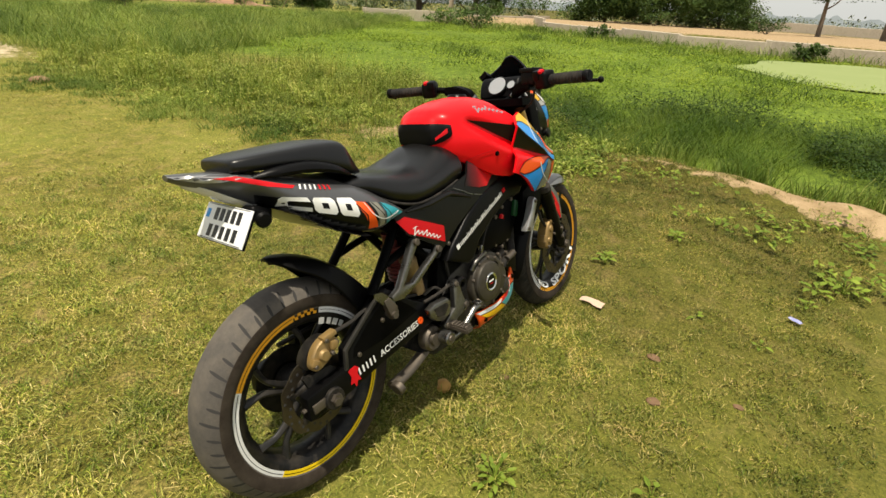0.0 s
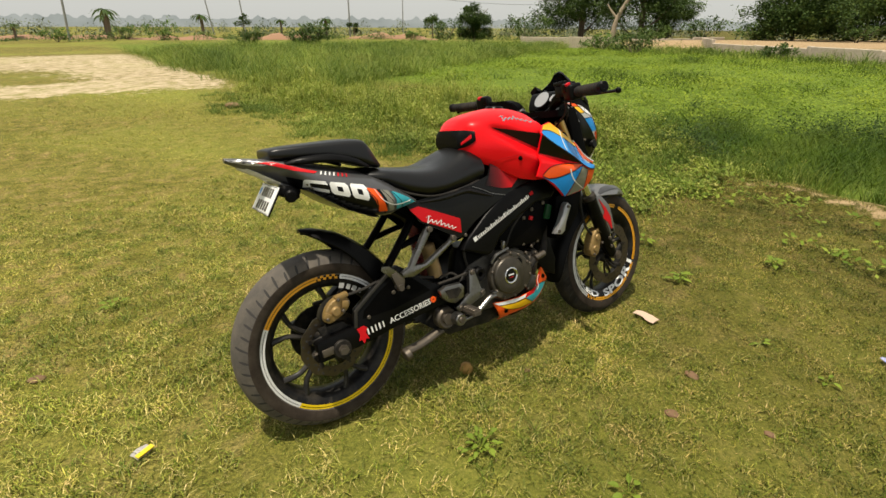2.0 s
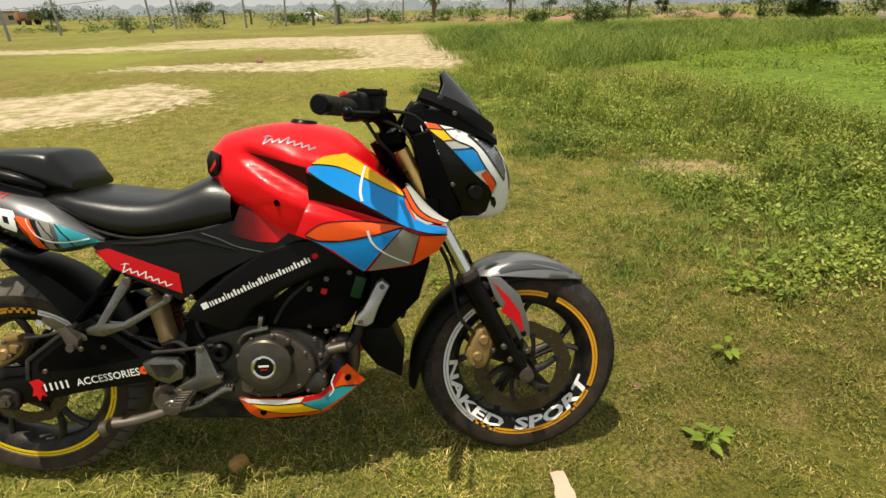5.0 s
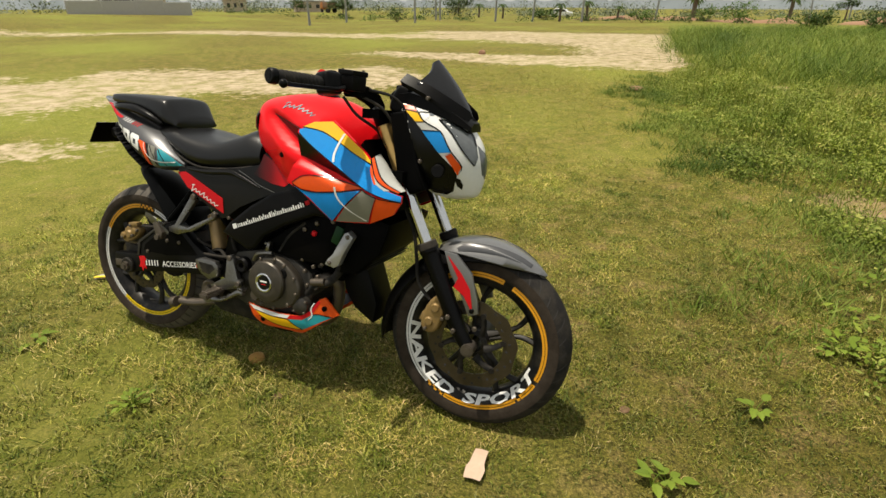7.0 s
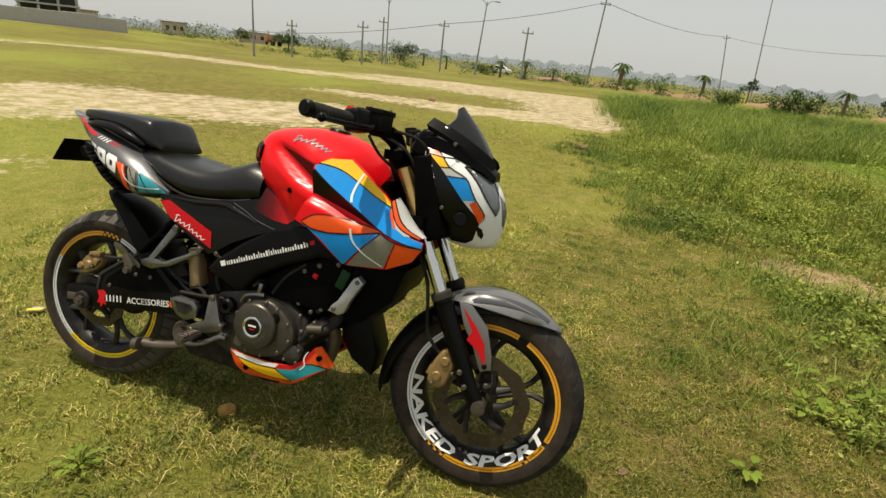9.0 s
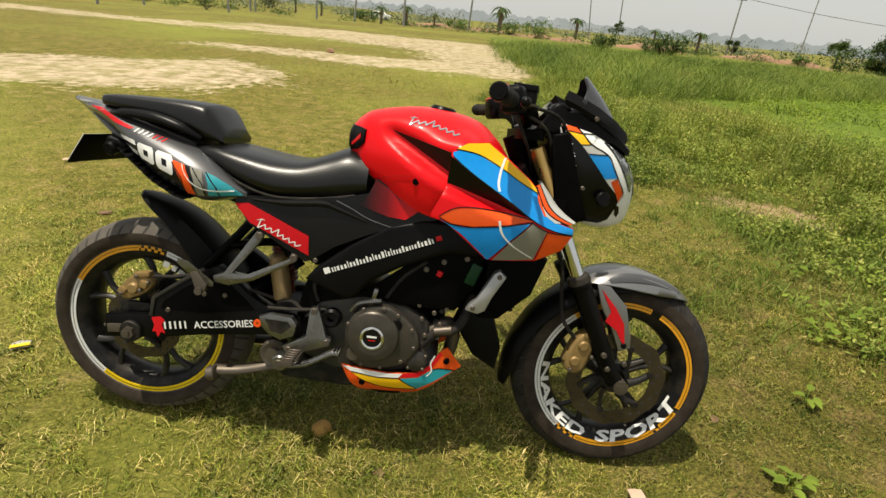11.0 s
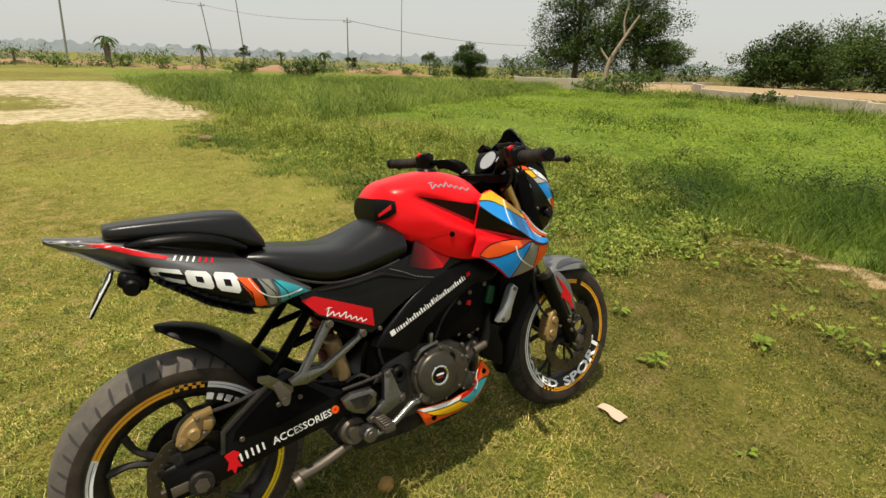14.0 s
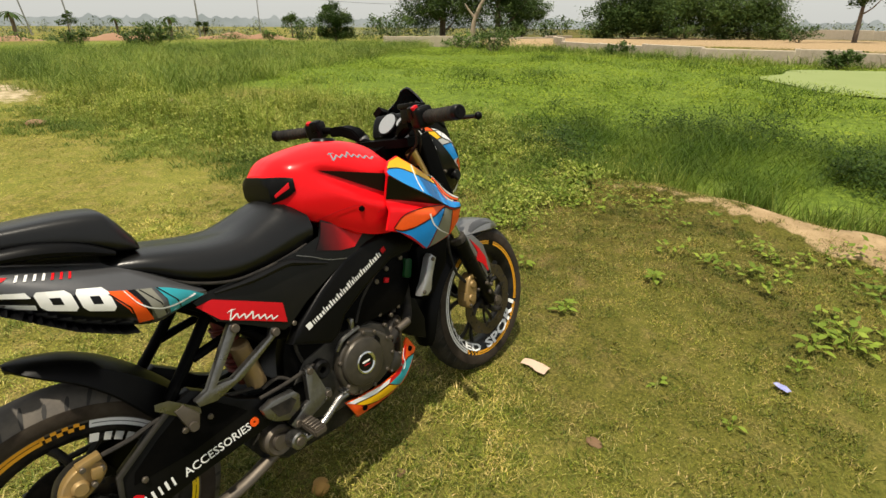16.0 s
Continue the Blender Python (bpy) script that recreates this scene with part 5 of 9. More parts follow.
def build_tank():
    """Tank: half sections (half width, height) from the lower edge over the shoulder to the crest."""
    rows = [
        (0.570, [(0.042, 0.832), (0.056, 0.842), (0.062, 0.868), (0.057, 0.900), (0.034, 0.916), (0.0, 0.920)]),
        (0.588, [(0.054, 0.820), (0.069, 0.838), (0.075, 0.872), (0.069, 0.914), (0.040, 0.934), (0.0, 0.938)]),
        (0.620, [(0.092, 0.798), (0.105, 0.822), (0.110, 0.866), (0.096, 0.926), (0.054, 0.952), (0.0, 0.957)]),
        (0.690, [(0.124, 0.762), (0.138, 0.798), (0.146, 0.858), (0.120, 0.930), (0.064, 0.964), (0.0, 0.972)]),
        (0.760, [(0.150, 0.722), (0.166, 0.770), (0.176, 0.848), (0.134, 0.928), (0.068, 0.968), (0.0, 0.978)]),
        (0.830, [(0.160, 0.704), (0.176, 0.758), (0.186, 0.836), (0.136, 0.916), (0.070, 0.960), (0.0, 0.972)]),
        (0.900, [(0.142, 0.702), (0.158, 0.755), (0.172, 0.822), (0.126, 0.896), (0.066, 0.938), (0.0, 0.952)]),
        (0.950, [(0.090, 0.715), (0.106, 0.755), (0.110, 0.800), (0.090, 0.862), (0.052, 0.900), (0.0, 0.914)]),
        (0.985, [(0.050, 0.745), (0.062, 0.770), (0.064, 0.800), (0.052, 0.840), (0.030, 0.864), (0.0, 0.872)]),
    ]
    flat = spline(np.array([[x] + [c for p in half for c in p] for x, half in rows]), 9)
    rings = []
    for row in flat:
        q = row[1:].reshape(-1, 2)
        half = spline(q, 7)
        right = [Vector((row[0], -v, w)) for v, w in half]
        rings.append(right + [Vector((p.x, -p.y, p.z)) for p in right[:-1][::-1]])
    # A scoop in each flank: flat, turned back and down, under a raised lip.
    def scoop(x, w):
        return 0.107 + 0.620 * (x - 0.679) + 0.518 * (w - 0.913)

    for p in (p for ring in rings for p in ring if 0.660 < p.x < 0.905):
        top, low = 0.919 - 0.2486 * (p.x - 0.679), 0.903 - 0.5765 * (p.x - 0.679)
        a, ease = abs(p.y), min(1.0, (0.905 - p.x) / 0.030, (p.x - 0.660) / 0.020)
        if p.z >= top:
            b = min(max(a, scoop(p.x, top) - 1.3 * (p.z - top)) if p.z < top + 0.045 else a, scoop(p.x, top) + 3.0 * (p.z - top))
        else:
            b = min(a, scoop(p.x, max(p.z, low)) + 1.7 * max(0.0, low - p.z))
        a += (b - a) * ease
        p.y = math.copysign(a, p.y)
    # Soften the lips of the scoops.
    ys = np.array([[p.y for p in ring] for ring in rings])
    near = np.array([[0.655 < p.x < 0.905 and 0.865 - 0.5765 * (p.x - 0.679) < p.z < 0.965 for p in ring] for ring in rings])
    for _ in range(3):
        soft = ys.copy()
        soft[1:-1, 1:-1] = 0.25 * ys[1:-1, 1:-1] + 0.25 * (ys[2:, 1:-1] + ys[:-2, 1:-1]) + 0.125 * (ys[1:-1, 2:] + ys[1:-1, :-2])
        ys = np.where(near, soft, ys)
    for ring, row in zip(rings, ys):
        for p, y in zip(ring, row):
            p.y = y
    bm = bmesh.new()
    ring_loft(bm, rings)
    skin = tree_of(bm)
    tank = part("fuel_tank", bm, RED, BIKE, "glossy red sculpted fuel tank", 50)

    def on(name, outline, m, label="", lift=0.0015):
        return sticker(name, outline, skin, m, tank, lift, 0.010, label)

    # Smoked vinyl that fills the scoop.
    part("smoked_wedge", panel([(0.684, 0.9110), (0.735, 0.8985), (0.800, 0.8820), (0.852, 0.8690), (0.866, 0.834), (0.875, 0.804), (0.832, 0.827), (0.784, 0.8545), (0.730, 0.8855)], lambda x, w: -scoop(x, w) - 0.0060, 0.016, 0.010), SMOKE, tank, "dark smoked wedge on the tank", 50)
    # Black pad across the back of the tank, folded forward round both corners.
    def behind(turn, w, out):
        d = Vector((-math.cos(turn), -math.sin(turn), 0))
        axis = Vector((0.680, 0, w))
        hit = skin.ray_cast(axis + d * 0.5, -d)[0]
        return (hit if hit is not None else axis + d * 0.14) + d * out

    def pad_piece(t0, t1, low, high, out, n):
        rows = []
        for t in np.linspace(t0, t1, n):
            hs = np.linspace(low(t), high(t), 6)
            rows.append([behind(radians(t), w, out * (0.55 if k in (0, 5) else 1.0)) for k, w in enumerate(hs)] + [behind(radians(t), w, -0.012) for w in hs[::-1]])
        return ring_loft(bmesh.new(), rows)

    pad = part("tank_pad", pad_piece(-58, 58, lambda t: 0.848 + 0.026 * abs(t / 58) ** 4, lambda t: 0.915 - 0.010 * abs(t / 58) ** 3, 0.007, 25), PLASTIC, tank, "black moulded pad on the tank's back", 35)
    part("pad_slot", pad_piece(34, 52, lambda t: 0.860 + 0.0011 * (t - 34), lambda t: 0.872 + 0.0015 * (t - 34), 0.0085, 6), RED2, pad)
    # Strips of darker red draw the flank's creases, shade put into their colour.
    for pts in ([(0.648, 0.787), (0.700, 0.800), (0.740, 0.806)], [(0.800, 0.772), (0.850, 0.786), (0.880, 0.776)]):
        p = spline(pts, 3)
        on("crease_shade_strip", [(x, w - 0.001) for x, w in p] + [(x, w + 0.0016) for x, w in p[::-1]], RED2, "", 0.003)
    # The maker's script, as a plain silver wave with bars.
    for pts in script_strokes(0.722, 0.846, lambda x: np.interp(x, [0.72, 0.78, 0.85], [0.934, 0.929, 0.909]), 0.013, 0.9, 0.0018):
        on("script_badge", pts, CHROME, "silver script-like badge", 0.003)
    bolts(tank, [(0.757, -0.169, 0.794)], 0.009, 0.004, FRAME)
    # Filler cap on the crest.
    bm = bmesh.new()
    rod(bm, (0.800, 0, 0.968), (0.802, 0, 0.982), 0.036, 0.033, 28, 0.004)
    part("filler_cap", bm, SATIN, tank, "black flush filler cap")
    return tank


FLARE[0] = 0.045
TANK = build_tank()


def shroud_side(x, w):
    """A ridge under the blue band, a scoop facing back below it, and a flat lower cheek."""
    ridge = np.interp(x, [0.838, 0.886, 0.930, 0.990, 1.034, 1.070, 1.112], [0.866, 0.834, 0.807, 0.771, 0.742, 0.722, 0.708])
    low = np.interp(x, [0.834, 0.886, 0.960, 1.020, 1.052, 1.080], [0.800, 0.786, 0.762, 0.742, 0.733, 0.722])
    base = 0.206 - 1.04 * max(0.0, x - 0.95) ** 2 - 1.7 * max(0.0, 0.74 - w) ** 2 - 0.9 * max(0.0, 0.86 - x) ** 2
    if w >= ridge:
        return -(base - 0.50 * (w - ridge))
    deep = 0.024 * min(1.0, max(0.0, (1.06 - x) / 0.10))
    if w > low:
        return -(base - deep * (ridge - w) / max(0.004, ridge - low))
    t = min(1.0, (low - w) / 0.034)
    return -(base - deep * (1 - t * t * (3 - 2 * t)))


def build_shroud():
    outline = [(0.800, 0.722), (0.832, 0.790), (0.838, 0.874), (0.872, 0.898), (0.926, 0.905), (0.972, 0.874), (1.030, 0.830), (1.054, 0.806), (1.074, 0.764), (1.122, 0.727), (1.157, 0.716), (1.156, 0.696), (1.134, 0.660), (1.069, 0.629), (0.960, 0.622), (0.944, 0.625), (0.900, 0.662), (0.846, 0.704)]
    sh = part("tank_shroud", panel(outline, shroud_side, 0.008, 0.006), RED, BIKE, "multicoloured tank shroud with blue and orange vinyl", 50)
    far = panel(outline, shroud_side, 0.008)
    for v in far.verts:
        v.co.y = -v.co.y
    part("tank_shroud", far, RED, BIKE, "multicoloured tank shroud with blue and orange vinyl", 50)

    def on(name, pts, m, label="", lift=0.0012):
        return sticker(name, pts, shroud_side, m, sh, lift + 0.0008, 0.007, label)

    on("yellow_patch", [(0.850, 0.884), (0.874, 0.898), (0.925, 0.903), (0.970, 0.872), (1.028, 0.829), (1.052, 0.806), (1.056, 0.796), (1.010, 0.818), (0.962, 0.846), (0.905, 0.873), (0.868, 0.880)], YELLOW, "yellow vinyl patch")
    on("blue_band", [(0.841, 0.876), (0.862, 0.882), (0.905, 0.873), (0.962, 0.846), (1.010, 0.818), (1.054, 0.795), (1.064, 0.770), (1.076, 0.746), (1.110, 0.728), (1.156, 0.715), (1.156, 0.700), (1.112, 0.708), (1.070, 0.722), (1.034, 0.743), (0.990, 0.772), (0.930, 0.808), (0.885, 0.836), (0.843, 0.866)], BLUE, "blue vinyl band")
    on("black_wedge", [(0.8375, 0.866), (0.886, 0.833), (0.930, 0.806), (0.990, 0.770), (1.034, 0.741), (1.052, 0.733), (1.020, 0.742), (0.960, 0.762), (0.886, 0.786), (0.850, 0.797), (0.834, 0.800)], INK, "black vinyl wedge")
    on("orange_patch", [(0.822, 0.722), (0.858, 0.744), (0.905, 0.750), (0.985, 0.742), (1.053, 0.731), (0.985, 0.716), (0.905, 0.705), (0.852, 0.708)], ORANGE, "orange vinyl patch")
    on("lower_blue", [(0.824, 0.716), (0.852, 0.704), (0.905, 0.701), (0.985, 0.712), (1.046, 0.724), (0.996, 0.674), (0.962, 0.634), (0.950, 0.622), (0.925, 0.645), (0.880, 0.684)], BLUE, "blue vinyl patch")
    on("olive_patch", [(1.050, 0.724), (1.088, 0.708), (1.064, 0.632), (0.962, 0.623), (1.000, 0.672)], OLIVE, "olive grey vinyl patch")
    on("red_orange_patch", [(1.090, 0.706), (1.112, 0.704), (1.156, 0.697), (1.134, 0.660), (1.070, 0.630)], ORANGE, "red-orange vinyl patch")
    on("pale_patch", [(1.072, 0.792), (1.078, 0.764), (1.122, 0.728), (1.108, 0.727), (1.080, 0.744), (1.066, 0.772)], PALE, "pale grey vinyl patch", 0.0018)
    on("red_edge", [(1.057, 0.795), (1.066, 0.780), (1.070, 0.768), (1.082, 0.744), (1.078, 0.742), (1.064, 0.766), (1.058, 0.780)], ORANGE, "", 0.002)
    for pts in ([(0.824, 0.719), (0.852, 0.706), (0.905, 0.703), (0.985, 0.714), (1.048, 0.727)], [(1.048, 0.726), (0.998, 0.673), (0.956, 0.624)], [(1.048, 0.727), (1.090, 0.706), (1.156, 0.698)], [(1.090, 0.706), (1.066, 0.631)], [(0.848, 0.883), (0.905, 0.874), (0.962, 0.847), (1.010, 0.819), (1.055, 0.796)], [(1.053, 0.732), (0.985, 0.743), (0.905, 0.751), (0.858, 0.745), (0.822, 0.722)], [(0.843, 0.866), (0.886, 0.8345), (0.930, 0.8075), (0.990, 0.7715), (1.034, 0.7425), (1.070, 0.722), (1.112, 0.707), (1.156, 0.699)]):
        p = spline(pts, 4)
        on("pin_line", [(x, w - 0.0013) for x, w in p] + [(x, w + 0.0013) for x, w in p[::-1]], INK, "", 0.0022)
    for pts in ([(0.968, 0.872), (0.960, 0.845), (0.956, 0.815), (0.960, 0.795)], [(0.968, 0.726), (0.978, 0.694), (1.010, 0.664), (1.060, 0.636)]):
        p = spline(pts, 4)
        on("white_arc", [(x - 0.003, w) for x, w in p] + [(x + 0.003, w) for x, w in p[::-1]], WHITE, "", 0.0028)
    # Pale cheek that turns in round the fork, edged in orange.
    edge = spline([(1.050, 0.808), (1.060, 0.780), (1.074, 0.754), (1.100, 0.735), (1.140, 0.721)], 4)
    inner = spline([(1.062, 0.822), (1.088, 0.796), (1.110, 0.770), (1.134, 0.748), (1.160, 0.728)], 4)
    for k0, k1, m, nm in ((0.0, 0.10, INK, "cheek_line"), (0.10, 0.24, ORANGE, "cheek_edge"), (0.24, 0.30, INK, "cheek_line"), (0.30, 1.0, PALE, "pale_cheek")):
        rows = []
        for i, ((x0, w0), (x1, w1)) in enumerate(zip(edge, inner)):
            a, c = Vector((x0, shroud_side(x0, w0) - 0.001, w0)), Vector((x1, -0.118 - 0.02 * i / len(edge), w1))
            bow = Vector((0.010, -0.006, 0.006))
            row = [a.lerp(c, k) + bow * (4 * k * (1 - k)) for k in np.linspace(k0, k1, 4)]
            rows.append(row + [p + Vector((-0.004, 0.004, -0.002)) for p in row[::-1]])
        part(nm, ring_loft(bmesh.new(), rows), m, sh, "pale grey front cheek" if m is PALE else "", 50)
    # Black inner duct behind the shroud's front edge.
    bm = bmesh.new()
    slab(bm, [(0.90, 0.70), (1.02, 0.86), (1.06, 0.79), (1.11, 0.73), (1.12, 0.66), (1.06, 0.635), (0.96, 0.635)], -0.150, 0.150, 0.012)
    part("inner_duct", bm, FRAME, sh)
    return sh


SHROUD = build_shroud()


def build_seat():
    rows = [
        (0.155, [(0.070, 0.800), (0.088, 0.812), (0.080, 0.826), (0.040, 0.832), (0.0, 0.833)]),
        (0.230, [(0.100, 0.782), (0.120, 0.797), (0.108, 0.820), (0.055, 0.830), (0.0, 0.830)]),
        (0.300, [(0.118, 0.744), (0.136, 0.768), (0.120, 0.806), (0.062, 0.820), (0.0, 0.820)]),
        (0.380, [(0.124, 0.720), (0.142, 0.748), (0.122, 0.792), (0.064, 0.808), (0.0, 0.808)]),
        (0.450, [(0.122, 0.718), (0.138, 0.748), (0.116, 0.792), (0.060, 0.808), (0.0, 0.808)]),
        (0.520, [(0.116, 0.724), (0.130, 0.760), (0.104, 0.812), (0.054, 0.832), (0.0, 0.836)]),
        (0.575, [(0.112, 0.732), (0.124, 0.772), (0.098, 0.828), (0.050, 0.850), (0.0, 0.856)]),
        (0.628, [(0.110, 0.744), (0.118, 0.778), (0.094, 0.820), (0.048, 0.838), (0.0, 0.840)]),
    ]
    flat = spline(np.array([[x] + [c for p in half for c in p] for x, half in rows]), 4)
    rings = []
    for row in flat:
        right = [Vector((row[0], -v, w)) for v, w in spline(row[1:].reshape(-1, 2), 4)]
        rings.append(right + [Vector((p.x, -p.y, p.z)) for p in right[:-1][::-1]])
    bm = bmesh.new()
    ring_loft(bm, rings)
    seat = part("rider_seat", bm, SEAT, BIKE, "black scooped rider seat", 50)
    # Stitched welt round the lower edge.
    for sgn in (-1, 1):
        part("seat_welt", tube(bmesh.new(), [(0.23, 0.112 * sgn, 0.781), (0.30, 0.127 * sgn, 0.742), (0.38, 0.132 * sgn, 0.718), (0.45, 0.130 * sgn, 0.716), (0.52, 0.123 * sgn, 0.722), (0.60, 0.116 * sgn, 0.736)], 0.004, 8), RUBBER, seat)
    # Pillion pad with its moulded grab edge.
    rows = [
        (-0.096, [(0.040, 0.902), (0.052, 0.906), (0.054, 0.916), (0.044, 0.923), (0.0, 0.925)]),
        (-0.086, [(0.054, 0.898), (0.068, 0.904), (0.070, 0.919), (0.058, 0.928), (0.0, 0.930)]),
        (-0.030, [(0.062, 0.893), (0.080, 0.899), (0.082, 0.917), (0.070, 0.930), (0.0, 0.933)]),
        (0.050, [(0.068, 0.886), (0.088, 0.892), (0.090, 0.914), (0.076, 0.930), (0.0, 0.934)]),
        (0.120, [(0.074, 0.870), (0.096, 0.878), (0.096, 0.910), (0.080, 0.929), (0.0, 0.934)]),
        (0.180, [(0.078, 0.850), (0.100, 0.858), (0.098, 0.900), (0.080, 0.924), (0.0, 0.930)]),
        (0.204, [(0.078, 0.840), (0.098, 0.848), (0.095, 0.888), (0.076, 0.912), (0.0, 0.920)]),
        (0.240, [(0.068, 0.830), (0.084, 0.836), (0.078, 0.848), (0.056, 0.860), (0.0, 0.864)]),
    ]
    flat = spline(np.array([[x] + [c for p in half for c in p] for x, half in rows]), 4)
    rings = []
    for row in flat:
        right = [Vector((row[0], -v, w)) for v, w in spline(row[1:].reshape(-1, 2), 3)]
        rings.append(right + [Vector((p.x, -p.y, p.z)) for p in right[:-1][::-1]])
    bm = bmesh.new()
    ring_loft(bm, rings)
    pad = part("pillion_seat", bm, SEAT, BIKE, "black raised pillion pad", 50)
    for sgn in (-1, 1):
        bm = bmesh.new()
        tube(bm, [(-0.060, 0.078 * sgn, 0.884), (-0.01, 0.096 * sgn, 0.888), (0.07, 0.106 * sgn, 0.884), (0.14, 0.110 * sgn, 0.866), (0.190, 0.100 * sgn, 0.842)], [0.006, 0.013, 0.016, 0.013, 0.006], 10, 5, flat=0.7)
        part("grab_edge", bm, SATIN, pad, "satin black moulded grab rail")
    return seat, pad


SEATS = build_seat()


def build_tail():
    rows = [
        (-0.205, [(0.004, 0.904), (0.010, 0.908), (0.012, 0.912), (0.008, 0.916), (0.0, 0.918)]),
        (-0.140, [(0.022, 0.868), (0.042, 0.886), (0.046, 0.899), (0.034, 0.907), (0.0, 0.909)]),
        (-0.060, [(0.040, 0.826), (0.078, 0.856), (0.086, 0.880), (0.060, 0.893), (0.0, 0.896)]),
        (0.010, [(0.056, 0.784), (0.106, 0.798), (0.117, 0.840), (0.080, 0.872), (0.0, 0.880)]),
        (0.080, [(0.064, 0.734), (0.128, 0.750), (0.142, 0.805), (0.094, 0.848), (0.0, 0.862)]),
        (0.150, [(0.070, 0.700), (0.142, 0.718), (0.158, 0.778), (0.104, 0.826), (0.0, 0.845)]),
        (0.215, [(0.074, 0.680), (0.148, 0.696), (0.163, 0.748), (0.112, 0.798), (0.0, 0.825)]),
        (0.275, [(0.074, 0.690), (0.138, 0.705), (0.148, 0.732), (0.118, 0.758), (0.0, 0.790)]),
        (0.325, [(0.084, 0.700), (0.126, 0.706), (0.130, 0.712), (0.122, 0.720), (0.0, 0.750)]),
    ]
    flat = spline(np.array([[x] + [c for p in half for c in p] for x, half in rows]), 5)
    rings = []
    for row in flat:
        right = [Vector((row[0], -v, w)) for v, w in spline(row[1:].reshape(-1, 2), 3)]
        rings.append(right + [Vector((p.x, -p.y, p.z)) for p in right[:-1][::-1]])
    bm = bmesh.new()
    ring_loft(bm, rings)
    skin = tree_of(bm)
    tail = part("tail_fairing", bm, GREY, BIKE, "gunmetal tail fairing with big white numerals", 50)

    def on(name, pts, m, label="", lift=0.0014):
        return sticker(name, pts, skin, m, tail, lift, 0.010, label)

    on("black_flank", [(-0.060, 0.846), (0.020, 0.818), (0.120, 0.790), (0.190, 0.774), (0.205, 0.735), (0.200, 0.684), (0.150, 0.696), (0.080, 0.730), (0.012, 0.779), (-0.050, 0.824)], INK, "black flank band", 0.0016)
    on("orange_stripe", [(0.140, 0.788), (0.176, 0.777), (0.190, 0.750), (0.205, 0.704), (0.180, 0.706), (0.168, 0.742)], ORANGE, "orange vinyl stripe", 0.0022)
    on("olive_stripe", [(0.190, 0.773), (0.218, 0.766), (0.228, 0.735), (0.228, 0.704), (0.212, 0.703), (0.203, 0.744)], OLIVE, "", 0.0022)
    on("teal_tip", [(0.226, 0.764), (0.250, 0.754), (0.290, 0.732), (0.318, 0.712), (0.280, 0.706), (0.238, 0.704), (0.238, 0.736)], TEAL, "teal vinyl tip", 0.0022)
    arc = spline([(0.170, 0.778), (0.188, 0.745), (0.218, 0.724), (0.255, 0.718), (0.298, 0.722)], 4)
    on("white_arc", [(x, w - 0.0016) for x, w in arc] + [(x, w + 0.0016) for x, w in arc[::-1]], WHITE, "", 0.003)
    for x in (0.143, 0.196, 0.228):
        on("pin_line", [(x - 0.0015, 0.785 - 0.25 * (x - 0.14)), (x + 0.0015, 0.785 - 0.25 * (x - 0.14)), (x + 0.030, 0.745 - 0.2 * (x - 0.14)), (x + 0.036, 0.705), (x + 0.033, 0.705), (x + 0.027, 0.745 - 0.2 * (x - 0.14))], INK, "", 0.0026)
    on("red_flash", [(-0.135, 0.897), (-0.090, 0.894), (-0.020, 0.866), (0.020, 0.852), (0.010, 0.848), (-0.040, 0.862), (-0.100, 0.886)], RED2, "red flash", 0.0018)
    on("silver_tip", [(-0.203, 0.9135), (-0.150, 0.9075), (-0.100, 0.9005), (-0.050, 0.8900), (-0.036, 0.8800), (-0.080, 0.8880), (-0.120, 0.8860), (-0.150, 0.8900), (-0.195, 0.9070)], SILVER, "silver tip of the tail", 0.0012)
    # Small slanting strokes of the model mark, white and then red.
    for k in range(7):
        x = 0.026 + 0.0125 * k
        w = 0.8485 - 0.24 * (x - 0.026)
        m = WHITE if k < 4 else RED2
        on("model_mark", [(x - 0.0015, w - 0.0055), (x + 0.0025, w - 0.0065), (x + 0.0095, w + 0.0025), (x + 0.0055, w + 0.0035)], m, "", 0.002)

    # Numerals 2 0 0 in squared block letters, sheared along the tail.
    def numeral(x0, wide, strokes):
        for poly in strokes:
            pts = []
            for u, t in poly:
                x = x0 + wide * u
                low, up = 0.806 - 0.36 * (x + 0.018), 0.835 - 0.235 * (x + 0.018)
                pts.append((x - 0.006 * t, low + (up - low) * t))
            on("numeral_stroke", pts, WHITE, "white block numeral", 0.003)

    two = [[(0, 0.78), (0.12, 1), (0.95, 1), (1, 0.70), (0.3, 0.70), (0.24, 0.62), (0.0, 0.55)], [(0, 0.55), (0.24, 0.62), (0.26, 0.30), (0.0, 0.18)], [(0, 0.18), (0.26, 0.30), (1.0, 0.30), (0.98, 0.02), (0.06, 0.0)]]
    nil = [[(0, 0.18), (0, 0.82), (0.12, 1), (0.36, 1), (0.36, 0), (0.12, 0)], [(0.66, 0), (0.66, 1), (0.88, 1), (1, 0.82), (1, 0.18), (0.88, 0)], [(0.36, 0.68), (0.36, 1), (0.66, 1), (0.66, 0.68)], [(0.36, 0), (0.36, 0.32), (0.66, 0.32), (0.66, 0)]]
    numeral(-0.018, 0.060, two)
    numeral(0.047, 0.050, nil)
    numeral(0.103, 0.048, nil)
    # Clear tail lamp under the point.
    bm = bmesh.new()
